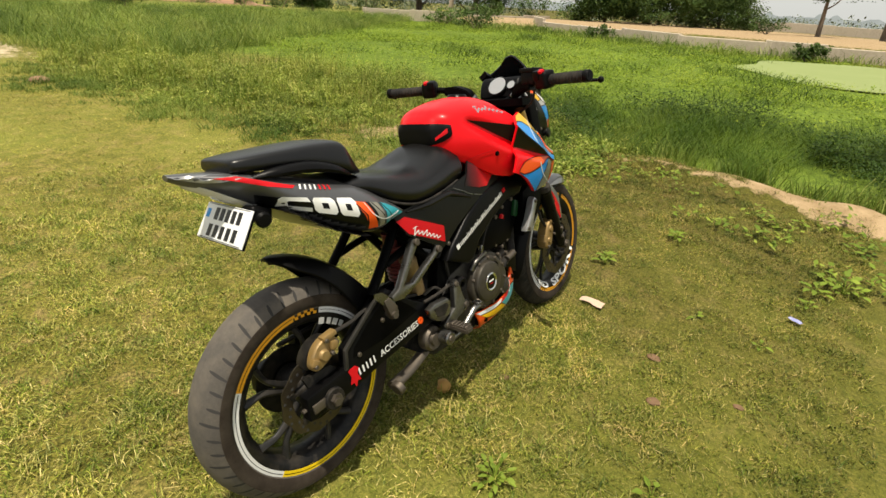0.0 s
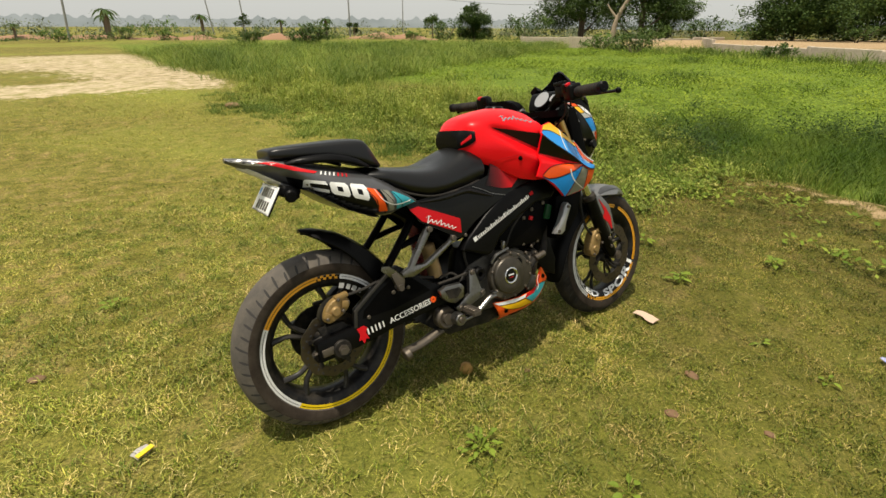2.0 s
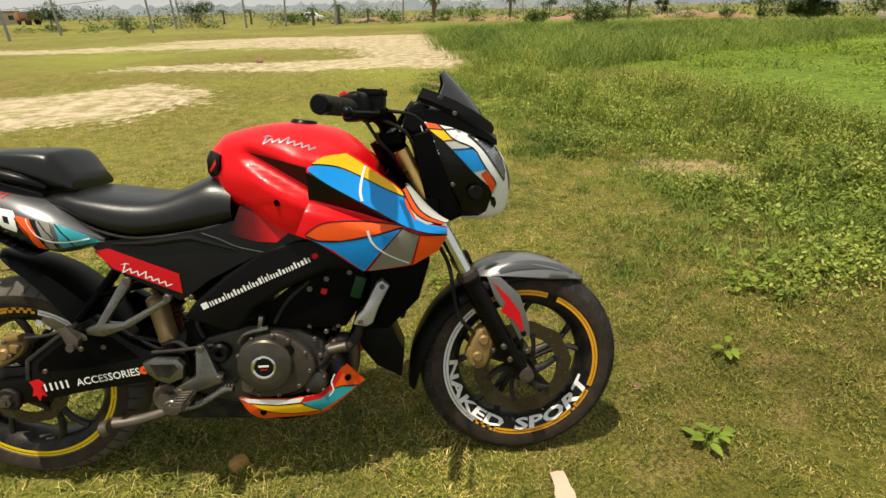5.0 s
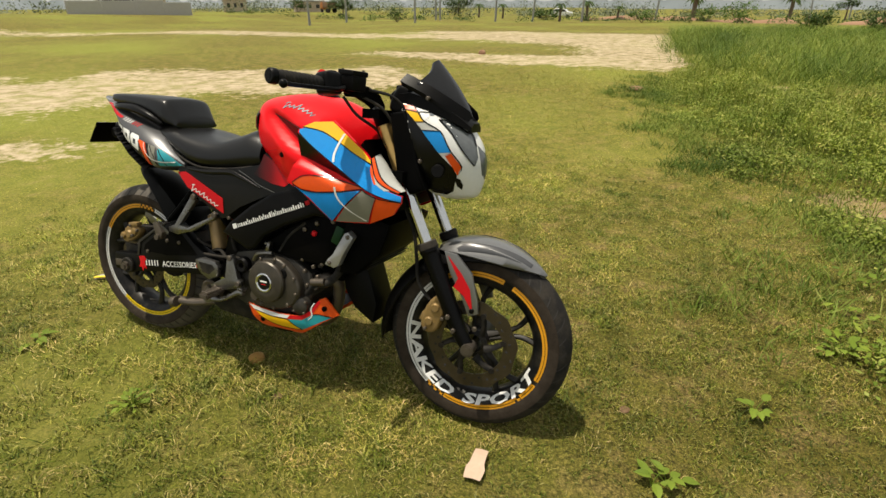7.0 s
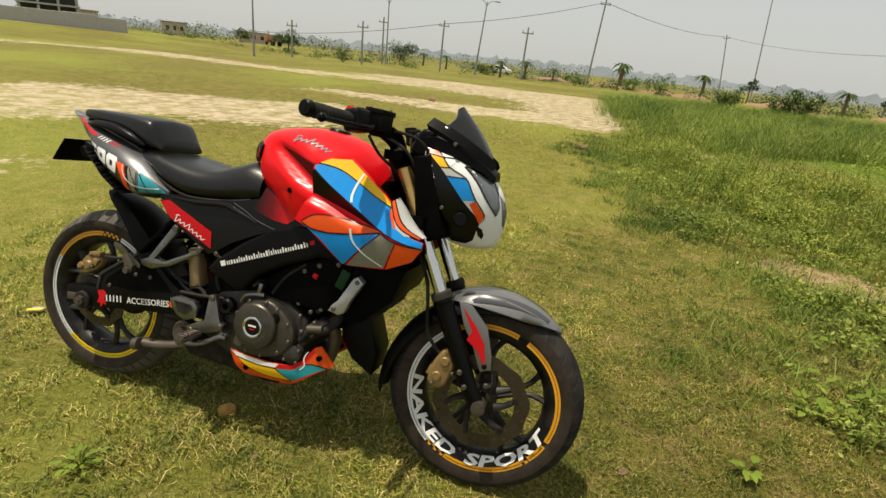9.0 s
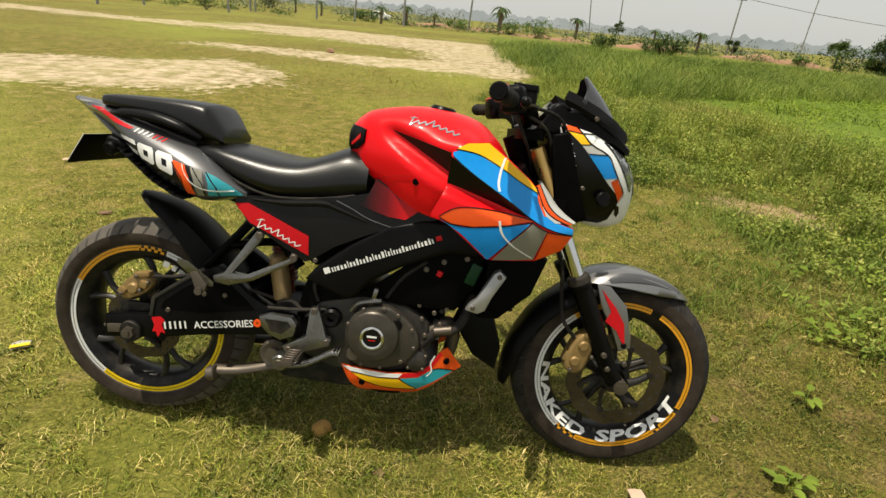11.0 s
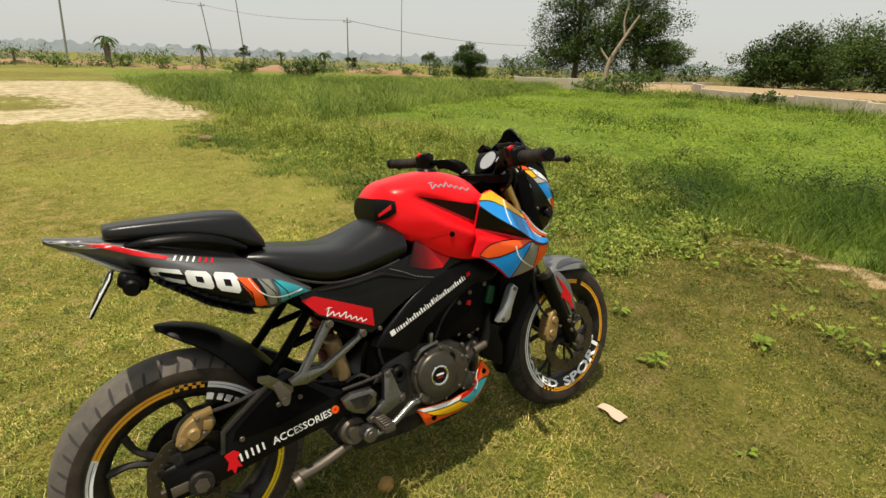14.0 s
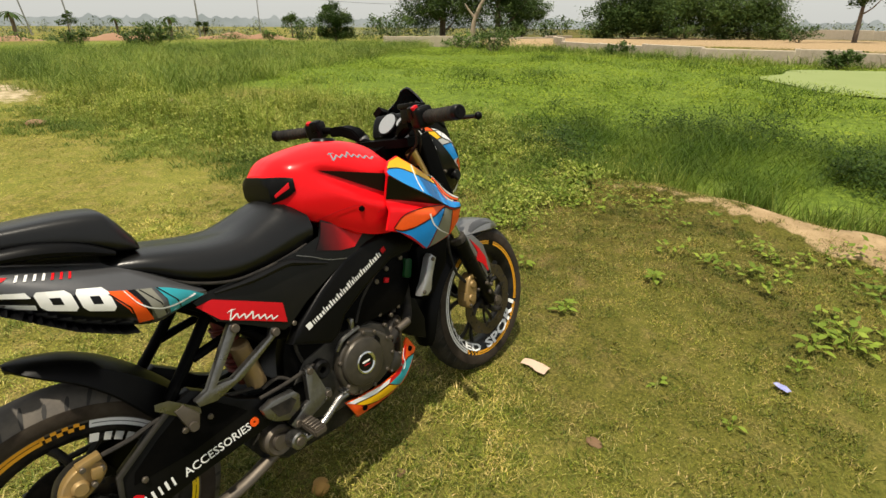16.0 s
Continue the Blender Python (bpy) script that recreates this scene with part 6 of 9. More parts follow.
    ring_loft(bm, [[Vector((x, v, w)) for v, w in ((-h, w0), (-h * 0.8, w0 - 0.010), (0, w0 - 0.014), (h * 0.8, w0 - 0.010), (h, w0), (0, w0 + 0.012))] for x, h, w0 in ((-0.176, 0.014, 0.896), (-0.130, 0.040, 0.868), (-0.085, 0.058, 0.838), (-0.045, 0.056, 0.814))])
    part("tail_lamp", bm, CLEAR, tail, "clear wedge tail lamp", 60)
    # Under-tray, plate bracket and lamp.
    bm = bmesh.new()
    slab(bm, [(-0.050, 0.825), (0.02, 0.795), (0.10, 0.745), (0.20, 0.690), (0.40, 0.640), (0.42, 0.700), (0.25, 0.76), (0.0, 0.85)], -0.060, 0.060, 0.006)
    tray = part("under_tray", bm, PLASTIC, tail)
    bm = bmesh.new()
    ring_loft(bm, [[Vector((x, v, w + t)) for v, t in ((-h, -0.010), (h, -0.010), (h, 0.012), (-h, 0.012))] for x, w, h in ((0.020, 0.800, 0.046), (-0.030, 0.812, 0.044), (-0.060, 0.826, 0.040), (-0.082, 0.838, 0.034))])
    bmesh.ops.bevel(bm, geom=bm.edges[:], offset=0.005, segments=2, affect="EDGES")
    br = part("plate_bracket", bm, PLASTIC, tail, "black number plate bracket")
    bm = bmesh.new()
    box(bm, (-0.055, -0.056, 0.800), (0.060, 0.040, 0.036), (0, 20, 10), 0.012, 3)
    rod(bm, (-0.055, -0.05, 0.796), (-0.062, -0.092, 0.790), 0.016, 0.019, 16, 0.005)
    part("indicator_mount", bm, PLASTIC, tail, "black rubber lamp mount")
    # White plate with two rows of plain bars.
    P = pose(-0.118, -0.022, 0.790, 0, 33, -4) @ Matrix.Scale(0.87, 4)
    bm = bmesh.new()
    box(bm, (0, 0, 0), (0.003, 0.176, 0.098), (0, 0, 0), 0.0012)
    plate = part("number_plate", bm, PLATE, tail, "white number plate with dark bars", xf=P)
    bm = bmesh.new()
    box(bm, (0.0042, 0, 0), (0.0048, 0.180, 0.102), (0, 0, 0), 0.001)
    part("plate_backing", bm, FRAME, plate, "black plate holder", xf=P)
    bm = bmesh.new()
    for y0, y1, z0, z1 in ((-0.080, 0.080, 0.0455, 0.0470), (-0.080, 0.080, -0.0470, -0.0455)):
        box(bm, (-0.0020, (y0 + y1) / 2, (z0 + z1) / 2), (0.0012, y1 - y0, z1 - z0), (0, 0, 0), 0)
    part("plate_line", bm, FRAME, plate, xf=P)
    for w, ys in ((0.022, (0.038, 0.016, -0.006, -0.028, -0.050)), (-0.024, (0.046, 0.022, -0.002, -0.026, -0.050))):
        for y in ys:
            bm = bmesh.new()
            box(bm, (-0.0022, y, w), (0.0016, 0.013, 0.033), (0, 0, 0), 0)
            part("plate_bar", bm, INK, plate, xf=P)
    bm = bmesh.new()
    box(bm, (-0.0022, 0.072, 0.020), (0.0016, 0.012, 0.024), (0, 0, 0), 0)
    part("plate_mark", bm, BLUE, plate, xf=P)
    return tail


TAIL = build_tail()


def build_sides():
    def side(x, w):
        return -(0.130 - 0.5 * (w - 0.66) ** 2 - 0.12 * max(0, x - 0.62) ** 2)

    for sgn in (-1, 1):
        outline = [(0.292, 0.700), (0.330, 0.712), (0.430, 0.716), (0.560, 0.728), (0.636, 0.748), (0.655, 0.786), (0.700, 0.762), (0.770, 0.722), (0.830, 0.704), (0.800, 0.690), (0.715, 0.672), (0.630, 0.636), (0.556, 0.600), (0.500, 0.560), (0.480, 0.552), (0.400, 0.600), (0.330, 0.640)]
        bm = panel(outline, side, 0.006)
        if sgn > 0:
            for v in bm.verts:
                v.co.y = -v.co.y
        cov = part("side_cover", bm, MOULDED, BIKE, "black side cover with a red insert", 50)
        if sgn < 0:
            def on(name, pts, m, label="", lift=0.0014):
                return sticker(name, pts, side, m, cov, lift, 0.016, label)

            on("red_insert", [(0.294, 0.689), (0.330, 0.693), (0.400, 0.662), (0.489, 0.622), (0.490, 0.570), (0.410, 0.608), (0.336, 0.642)], RED2, "red insert badge", 0.002)
            for pts in script_strokes(0.352, 0.462, lambda x: 0.643 - 0.47 * (x - 0.346), 0.014, 0.9, 0.0015):
                on("script_mark", pts, WHITE, "white script-like mark", 0.003)
            on("red_fade", [(0.615, 0.716), (0.640, 0.750), (0.652, 0.783), (0.705, 0.757), (0.778, 0.722), (0.735, 0.690), (0.690, 0.694)], FADE, "red airbrushed panel fading to black", 0.0018)
            p = spline([(0.556, 0.722), (0.600, 0.704), (0.640, 0.684), (0.700, 0.668)], 3)
            on("edge_line", [(x, w - 0.0012) for x, w in p] + [(x, w + 0.0012) for x, w in p[::-1]], ALLOY, "", 0.003)
            part("raised_rib", tube(bmesh.new(), [(0.340, side(0.34, 0.70) - 0.001, 0.704), (0.430, side(0.43, 0.70) - 0.004, 0.704), (0.520, side(0.52, 0.712) - 0.004, 0.712), (0.560, side(0.56, 0.70) - 0.002, 0.702), (0.640, side(0.64, 0.68), 0.674)], [0.003, 0.009, 0.010, 0.008, 0.003], 8, 5), MOULDED, cov)
            bolts(cov, [(0.508, -0.122, 0.558)], 0.007)
    # Core of the bike between the covers: subframe box and airbox.
    bm = bmesh.new()
    slab(bm, [(0.26, 0.70), (0.30, 0.76), (0.45, 0.715), (0.60, 0.735), (0.75, 0.73), (0.92, 0.70), (0.94, 0.60), (0.80, 0.56), (0.62, 0.56), (0.50, 0.53), (0.40, 0.59)], -0.085, 0.085, 0.010)
    part("airbox", bm, FRAME, BIKE, "black airbox and subframe core")


build_sides()


def build_frame():
    frame_ob = None
    for sgn in (-1, 1):
        bm = bmesh.new()
        out = [(0.484, 0.508), (0.515, 0.545), (0.600, 0.612), (0.690, 0.668), (0.780, 0.692), (0.860, 0.700), (0.930, 0.690), (0.960, 0.640), (0.930, 0.612), (0.850, 0.612), (0.740, 0.566), (0.660, 0.520), (0.620, 0.470), (0.592, 0.462), (0.540, 0.484)]
        slab(bm, out, sgn * 0.132, sgn * 0.092, 0.012, 3)
        ob = part("perimeter_beam", bm, SATIN, BIKE, "black pressed perimeter frame beam", 45)
        frame_ob = frame_ob or ob
        bm = bmesh.new()
        slab(bm, [(0.486, 0.510), (0.600, 0.470), (0.592, 0.40), (0.560, 0.33), (0.540, 0.28), (0.490, 0.26), (0.455, 0.30), (0.455, 0.40), (0.470, 0.47)], sgn * 0.095, sgn * 0.060, 0.008)
        part("pivot_plate", bm, FRAME, BIKE, "black swingarm pivot plate")
    # White lettering along the beam, kept as plain bars word by word.
    u, n = Vector((0.276, 0, 0.111)).normalized(), Vector((-0.111, 0, 0.276)).normalized()
    s0 = Vector((0.536, -0.1335, 0.526))
    pos = 0.0
    for wide in (0.020, 0.004, 0.004, 0.007, 0.007, 0.007, 0.003, 0.006, 0.006, 0.006, 0.006, 0.006, 0.006, 0.006, 0.003, 0.006, 0.006, 0.008, 0.003, 0.006, 0.003, 0.005, 0.004, 0.006, 0.006, 0.007, 0.004, 0.004, 0.006, 0.006, 0.006, 0.008, 0.006, 0.005):
        high = (0.016, 0.011, 0.012, 0.011, 0.016, 0.011, 0.012)[round(pos * 1e4) % 7] if wide > 0.0035 else 0.018
        c = s0 + u * (pos + wide / 2) + n * high / 2
        bm = bmesh.new()
        box(bm, c, (wide * 0.82, 0.0008, high), (0, -21.9, 0), 0)
        part("lettering_bar", bm, WHITE, frame_ob)
        pos += wide + 0.0030
    bm = bmesh.new()
    box(bm, s0 + u * (pos + 0.012) + n * 0.009, (0.016, 0.001, 0.013), (0, -21.9, 0), 0.002)
    part("red_mark", bm, RED2, frame_ob)
    bm = bmesh.new()
    for sgn in (-1, 1):
        tube(bm, [(0.455, 0.075 * sgn, 0.52), (0.38, 0.07 * sgn, 0.60), (0.26, 0.065 * sgn, 0.70), (0.05, 0.055 * sgn, 0.80)], 0.014, 10)
        tube(bm, [(0.20, 0.085 * sgn, 0.50), (0.26, 0.082 * sgn, 0.565), (0.34, 0.078 * sgn, 0.66)], 0.013, 10)
        tube(bm, [(0.27, 0.085 * sgn, 0.565), (0.38, 0.082 * sgn, 0.585), (0.43, 0.080 * sgn, 0.575)], 0.011, 10)
    part("subframe", bm, FRAME, BIKE, "black tubular subframe")
    # Down tubes and head stock.
    bm = bmesh.new()
    tube(bm, [(0.95, -0.05, 0.66), (0.94, -0.05, 0.52), (0.90, -0.055, 0.40)], 0.018, 10)
    tube(bm, [(0.95, 0.05, 0.66), (0.94, 0.05, 0.52), (0.90, 0.055, 0.40)], 0.018, 10)
    rod(bm, (1.00, 0, 0.93), (1.075, 0, 0.77), 0.036, seg=20)
    box(bm, (0.97, 0, 0.74), (0.16, 0.13, 0.14), (0, 20, 0), 0.02)
    part("head_stock", bm, FRAME, BIKE, "black frame head")


build_frame()


def build_engine():
    eng = part("engine", slab(bmesh.new(), [(0.470, 0.285), (0.560, 0.250), (0.700, 0.245), (0.790, 0.275), (0.830, 0.340), (0.820, 0.410), (0.760, 0.450), (0.640, 0.470), (0.520, 0.440), (0.465, 0.380)], -0.098, 0.098, 0.012, 3), CAST, BIKE, "dusty grey single-cylinder engine")
    # Cylinder and head, finned, leaning forward under the beam.
    d = Vector((0.42, 0, 0.907)).normalized()
    base = Vector((0.775, 0, 0.405))
    bm = bmesh.new()
    box(bm, base + d * 0.085, (0.110, 0.130, 0.20), (0, 24.8, 0), 0.01)
    cyl = part("cylinder", bm, FRAME, eng, "black finned cylinder")
    for k in range(9):
        bm = bmesh.new()
        box(bm, base + d * (0.020 + 0.017 * k), (0.140, 0.160, 0.006), (0, 24.8, 0), 0.002, 1)
        part("fin", bm, FRAME, cyl)
    bm = bmesh.new()
    box(bm, base + d * 0.21, (0.15, 0.18, 0.085), (0, 24.8, 0), 0.018, 3)
    part("cylinder_head", bm, FRAME, eng, "black cylinder head")
    # Clutch cover: outer casing, stepped round cover and badge.
    bm = bmesh.new()
    slab(bm, spline([(0.598, 0.352), (0.610, 0.410), (0.650, 0.446), (0.705, 0.452), (0.752, 0.430), (0.790, 0.392), (0.800, 0.345), (0.768, 0.300), (0.700, 0.276), (0.625, 0.284)], 3, True), -0.128, -0.095, 0.010, 3)
    cover = part("engine_cover", bm, COVER, eng, "bronze-grey right engine cover")
    c = Vector((0.675, 0, 0.370))
    part("clutch_cover", lathe(bmesh.new(), [(0.0001, -0.146), (0.030, -0.146), (0.034, -0.148), (0.050, -0.147), (0.066, -0.143), (0.070, -0.138), (0.072, -0.120), (0.0001, -0.120)], c, 56, False), COVER, cover, "round dished clutch cover", 30)
    part("cover_ring", lathe(bmesh.new(), [(0.024, -0.148), (0.028, -0.151), (0.032, -0.150), (0.033, -0.146), (0.024, -0.146)], c, 48), CHROME, cover, "bright ring round the badge")
    part("badge", lathe(bmesh.new(), [(0.0001, -0.1485), (0.024, -0.1485), (0.024, -0.146), (0.0001, -0.146)], c, 40, False), INK, cover, "black badge with pale bar")
    bm = bmesh.new()
    box(bm, (0.675, -0.149, 0.374), (0.026, 0.001, 0.005), (0, 0, 0), 0)
    part("badge_bar", bm, WHITE, cover)
    bm = bmesh.new()
    box(bm, (0.675, -0.149, 0.364), (0.018, 0.001, 0.002), (0, 0, 0), 0)
    part("badge_bar", bm, RED2, cover)
    bm = bmesh.new()
    tube(bm, [(0.612, -0.118, 0.428), (0.630, -0.124, 0.452), (0.660, -0.126, 0.462), (0.690, -0.124, 0.466)], 0.009, 8, 4, flat=0.7)
    box(bm, (0.672, -0.118, 0.484), (0.012, 0.02, 0.03), (0, 12, 0), 0.003)
    part("clutch_arm", bm, ALLOY, eng, "alloy clutch release arm")
    bolts(cover, [(0.612, -0.126, 0.306), (0.648, -0.126, 0.286), (0.700, -0.126, 0.282), (0.755, -0.126, 0.304), (0.786, -0.126, 0.345), (0.778, -0.126, 0.395), (0.738, -0.126, 0.432), (0.700, -0.126, 0.446), (0.645, -0.126, 0.440), (0.606, -0.126, 0.395)], 0.006)
    bm = bmesh.new()
    lathe(bm, [(0.0001, -0.132), (0.014, -0.132), (0.017, -0.126), (0.017, -0.110), (0.0001, -0.110)], (0.735, 0, 0.405), 24, False)
    part("filler_plug", bm, PLASTIC, cover)
    bm = bmesh.new()
    lathe(bm, [(0.0001, -0.134), (0.016, -0.134), (0.020, -0.128), (0.022, -0.095), (0.0001, -0.095)], (0.625, 0, 0.312), 24, False)
    part("sight_glass", bm, STEEL, cover)
    bm = bmesh.new()
    lathe(bm, [(0.010, -0.120), (0.020, -0.122), (0.026, -0.116), (0.026, -0.09), (0.010, -0.09)], (0.556, 0, 0.400), 28)
    part("pivot_plug", bm, PLASTIC, eng, "black round frame plug")
    # Water pump cover and hoses in front.
    bm = bmesh.new()
    lathe(bm, [(0.0001, -0.124), (0.020, -0.124), (0.030, -0.118), (0.032, -0.095), (0.0001, -0.095)], (0.795, 0, 0.305), 28, False)
    pump = part("pump_cover", bm, CAST, eng)
    bolts(pump, [(0.775, -0.118, 0.285), (0.815, -0.118, 0.285), (0.820, -0.118, 0.322), (0.780, -0.118, 0.330)], 0.005)
    for pts, r, m in (([(0.810, -0.09, 0.345), (0.845, -0.10, 0.385), (0.885, -0.10, 0.395), (0.915, -0.085, 0.43), (0.930, -0.08, 0.50)], 0.013, RUBBER), ([(0.80, -0.075, 0.36), (0.86, -0.07, 0.40), (0.89, -0.05, 0.37), (0.875, -0.04, 0.28), (0.82, -0.03, 0.22), (0.70, -0.02, 0.205)], 0.019, STEEL), ([(0.85, -0.09, 0.44), (0.88, -0.09, 0.52), (0.90, -0.09, 0.60)], 0.008, RUBBER), ([(0.70, -0.10, 0.47), (0.74, -0.10, 0.53), (0.80, -0.10, 0.58)], 0.006, RUBBER)):
        part("hose" if m is RUBBER else "exhaust_pipe", tube(bmesh.new(), pts, r, 12), m, eng)
    bm = bmesh.new()
    rod(bm, (0.835, -0.112, 0.392), (0.885, -0.112, 0.402), 0.012, seg=14, bevel=0.002)
    part("hose_clamp", bm, STEEL, eng, "brass-toned hose clamp")
    bolts(eng, [(0.800, -0.100, 0.420), (0.832, -0.098, 0.440), (0.850, -0.100, 0.410), (0.812, -0.102, 0.375), (0.846, -0.10, 0.372), (0.865, -0.098, 0.455), (0.790, -0.098, 0.458)], 0.007)
    bolts(eng, [(0.800, -0.104, 0.560), (0.845, -0.104, 0.585), (0.905, -0.106, 0.600)], 0.008)
    bm = bmesh.new()
    box(bm, (0.836, -0.106, 0.552), (0.016, 0.012, 0.016), (0, 20, 0), 0.004)
    part("red_cap", bm, RED2, eng, "small red cap")
    # Added black sheet hides the cylinder, the gap's darkness put into its colour.
    bm = bmesh.new()
    slab(bm, [(0.625, 0.470), (0.740, 0.560), (0.850, 0.612), (0.950, 0.625), (0.935, 0.520), (0.885, 0.452), (0.800, 0.452), (0.700, 0.458)], -0.104, -0.090, 0.006)
    part("cylinder_dark_sheet", bm, FRAME, eng, "added black sheet for the dark gap over the cylinder")
    # Silencer box and collector under the gearbox.
    bm = bmesh.new()
    slab(bm, [(0.36, 0.235), (0.42, 0.195), (0.60, 0.185), (0.68, 0.20), (0.68, 0.262), (0.58, 0.285), (0.42, 0.285)], -0.085, 0.085, 0.016, 3)
    part("silencer", bm, DUSTY, eng, "dusty black underslung silencer")
    bm = bmesh.new()
    lathe(bm, [(0.0001, -0.115), (0.020, -0.115), (0.022, -0.105), (0.034, -0.108), (0.040, -0.100), (0.042, -0.080), (0.0001, -0.080)], (0.400, 0, 0.275), 32, False)
    part("silencer_end", bm, STEEL, eng, "round silencer outlet cap", 30)
    return eng


ENG = build_engine()


def build_belly():
    def side(x, w):
        return -(0.126 - 0.9 * max(0, x - 0.70) ** 2 - 1.3 * max(0, 0.25 - w) ** 2 * 8)

    outline = [(0.594, 0.278), (0.640, 0.272), (0.720, 0.266), (0.800, 0.270), (0.835, 0.292), (0.862, 0.335), (0.878, 0.342), (0.920, 0.284), (0.870, 0.254), (0.812, 0.212), (0.754, 0.174), (0.700, 0.167), (0.652, 0.180), (0.618, 0.230)]
    bp = part("belly_pan", panel(outline, side, 0.006, 0.014), ORANGE, BIKE, "orange yellow and teal belly pan", 50)
    far = panel(outline, side, 0.006, 0.02)
    for v in far.verts:
        v.co.y = -v.co.y
    part("belly_pan", far, ORANGE, BIKE, "orange yellow and teal belly pan", 50)
    bm = bmesh.new()
    slab(bm, [(0.640, 0.205), (0.70, 0.190), (0.752, 0.194), (0.85, 0.255), (0.80, 0.265), (0.66, 0.262)], -0.100, 0.100, 0.008)
    part("pan_floor", bm, PLASTIC, bp)

    def on(name, pts, m, label="", lift=0.0012):
        return sticker(name, pts, side, m, bp, lift, 0.010, label)

    on("white_edge", [(0.596, 0.277), (0.640, 0.271), (0.720, 0.265), (0.762, 0.267), (0.752, 0.255), (0.690, 0.253), (0.620, 0.262)], WHITE, "white upper edge")
    on("red_edge", [(0.756, 0.255), (0.766, 0.268), (0.800, 0.271), (0.834, 0.293), (0.858, 0.330), (0.866, 0.325), (0.840, 0.284), (0.806, 0.260)], RED2, "red upper edge")
    on("yellow_band", [(0.622, 0.260), (0.690, 0.251), (0.750, 0.251), (0.782, 0.232), (0.800, 0.219), (0.738, 0.219), (0.690, 0.226), (0.650, 0.242)], YELLOW, "yellow band")
    on("teal_band", [(0.756, 0.252), (0.806, 0.257), (0.842, 0.281), (0.864, 0.284), (0.900, 0.275), (0.868, 0.258), (0.816, 0.227), (0.804, 0.221), (0.784, 0.233)], TEAL, "teal band")
    p = spline([(0.846, 0.322), (0.836, 0.300), (0.840, 0.278), (0.828, 0.262)], 3)
    on("white_arc", [(x - 0.002, w) for x, w in p] + [(x + 0.002, w) for x, w in p[::-1]], WHITE, "", 0.0025)
    for pts in ([(0.622, 0.261), (0.690, 0.252), (0.754, 0.253)], [(0.640, 0.243), (0.690, 0.226), (0.738, 0.219), (0.802, 0.219)], [(0.754, 0.253), (0.784, 0.232), (0.804, 0.220)], [(0.842, 0.281), (0.864, 0.284), (0.905, 0.275)]):
        q = spline(pts, 3)
        on("pin_line", [(x, w - 0.0012) for x, w in q] + [(x, w + 0.0012) for x, w in q[::-1]], INK, "", 0.002)
    bolts(bp, [(0.653, side(0.653, 0.23), 0.231), (0.878, side(0.878, 0.3) - 0.001, 0.305)], 0.009, 0.004, FRAME)


build_belly()


def build_radiator():
    bm = bmesh.new()
    slab(bm, [(0.960, 0.615), (1.040, 0.640), (1.112, 0.622), (1.080, 0.525), (1.000, 0.450), (0.945, 0.448)], -0.128, 0.128, 0.010)
    rad = part("radiator", bm, FRAME, BIKE, "black radiator with alloy end brackets")
    bm = bmesh.new()
    for k in range(16):
        w = 0.47 + 0.010 * k
        box(bm, (1.035 + 0.36 * (w - 0.47), 0, w), (0.012, 0.21, 0.003), (0, -20, 0), 0)
    part("radiator_fin", bm, DUSTY, rad)
    bm = bmesh.new()
    slab(bm, [(0.976, 0.582), (0.990, 0.590), (1.008, 0.574), (0.976, 0.516), (0.962, 0.480), (0.944, 0.470), (0.912, 0.478), (0.922, 0.496), (0.938, 0.512)], -0.160, -0.132, 0.006)
    br = part("radiator_bracket", bm, SILVER, rad, "cast alloy radiator side bracket")
    bolts(br, [(0.990, -0.160, 0.574), (0.930, -0.160, 0.486)], 0.007, 0.004)
    bm = bmesh.new()
    slab(bm, [(0.90, 0.44), (0.99, 0.45), (1.03, 0.33), (1.02, 0.26), (0.95, 0.30), (0.91, 0.36)], -0.045, 0.045, 0.006)
    part("splash_guard", bm, PLASTIC, rad, "black splash guard behind the front wheel")
    bm = bmesh.new()
    box(bm, (0.925, -0.105, 0.56), (0.030, 0.02, 0.06), (0, 20, 0), 0.006)
    part("coolant_cap", bm, surface("green_plastic", (0.006, 0.045, 0.012), rough=0.35, spec=0.2), rad, "green coolant bottle")


build_radiator()


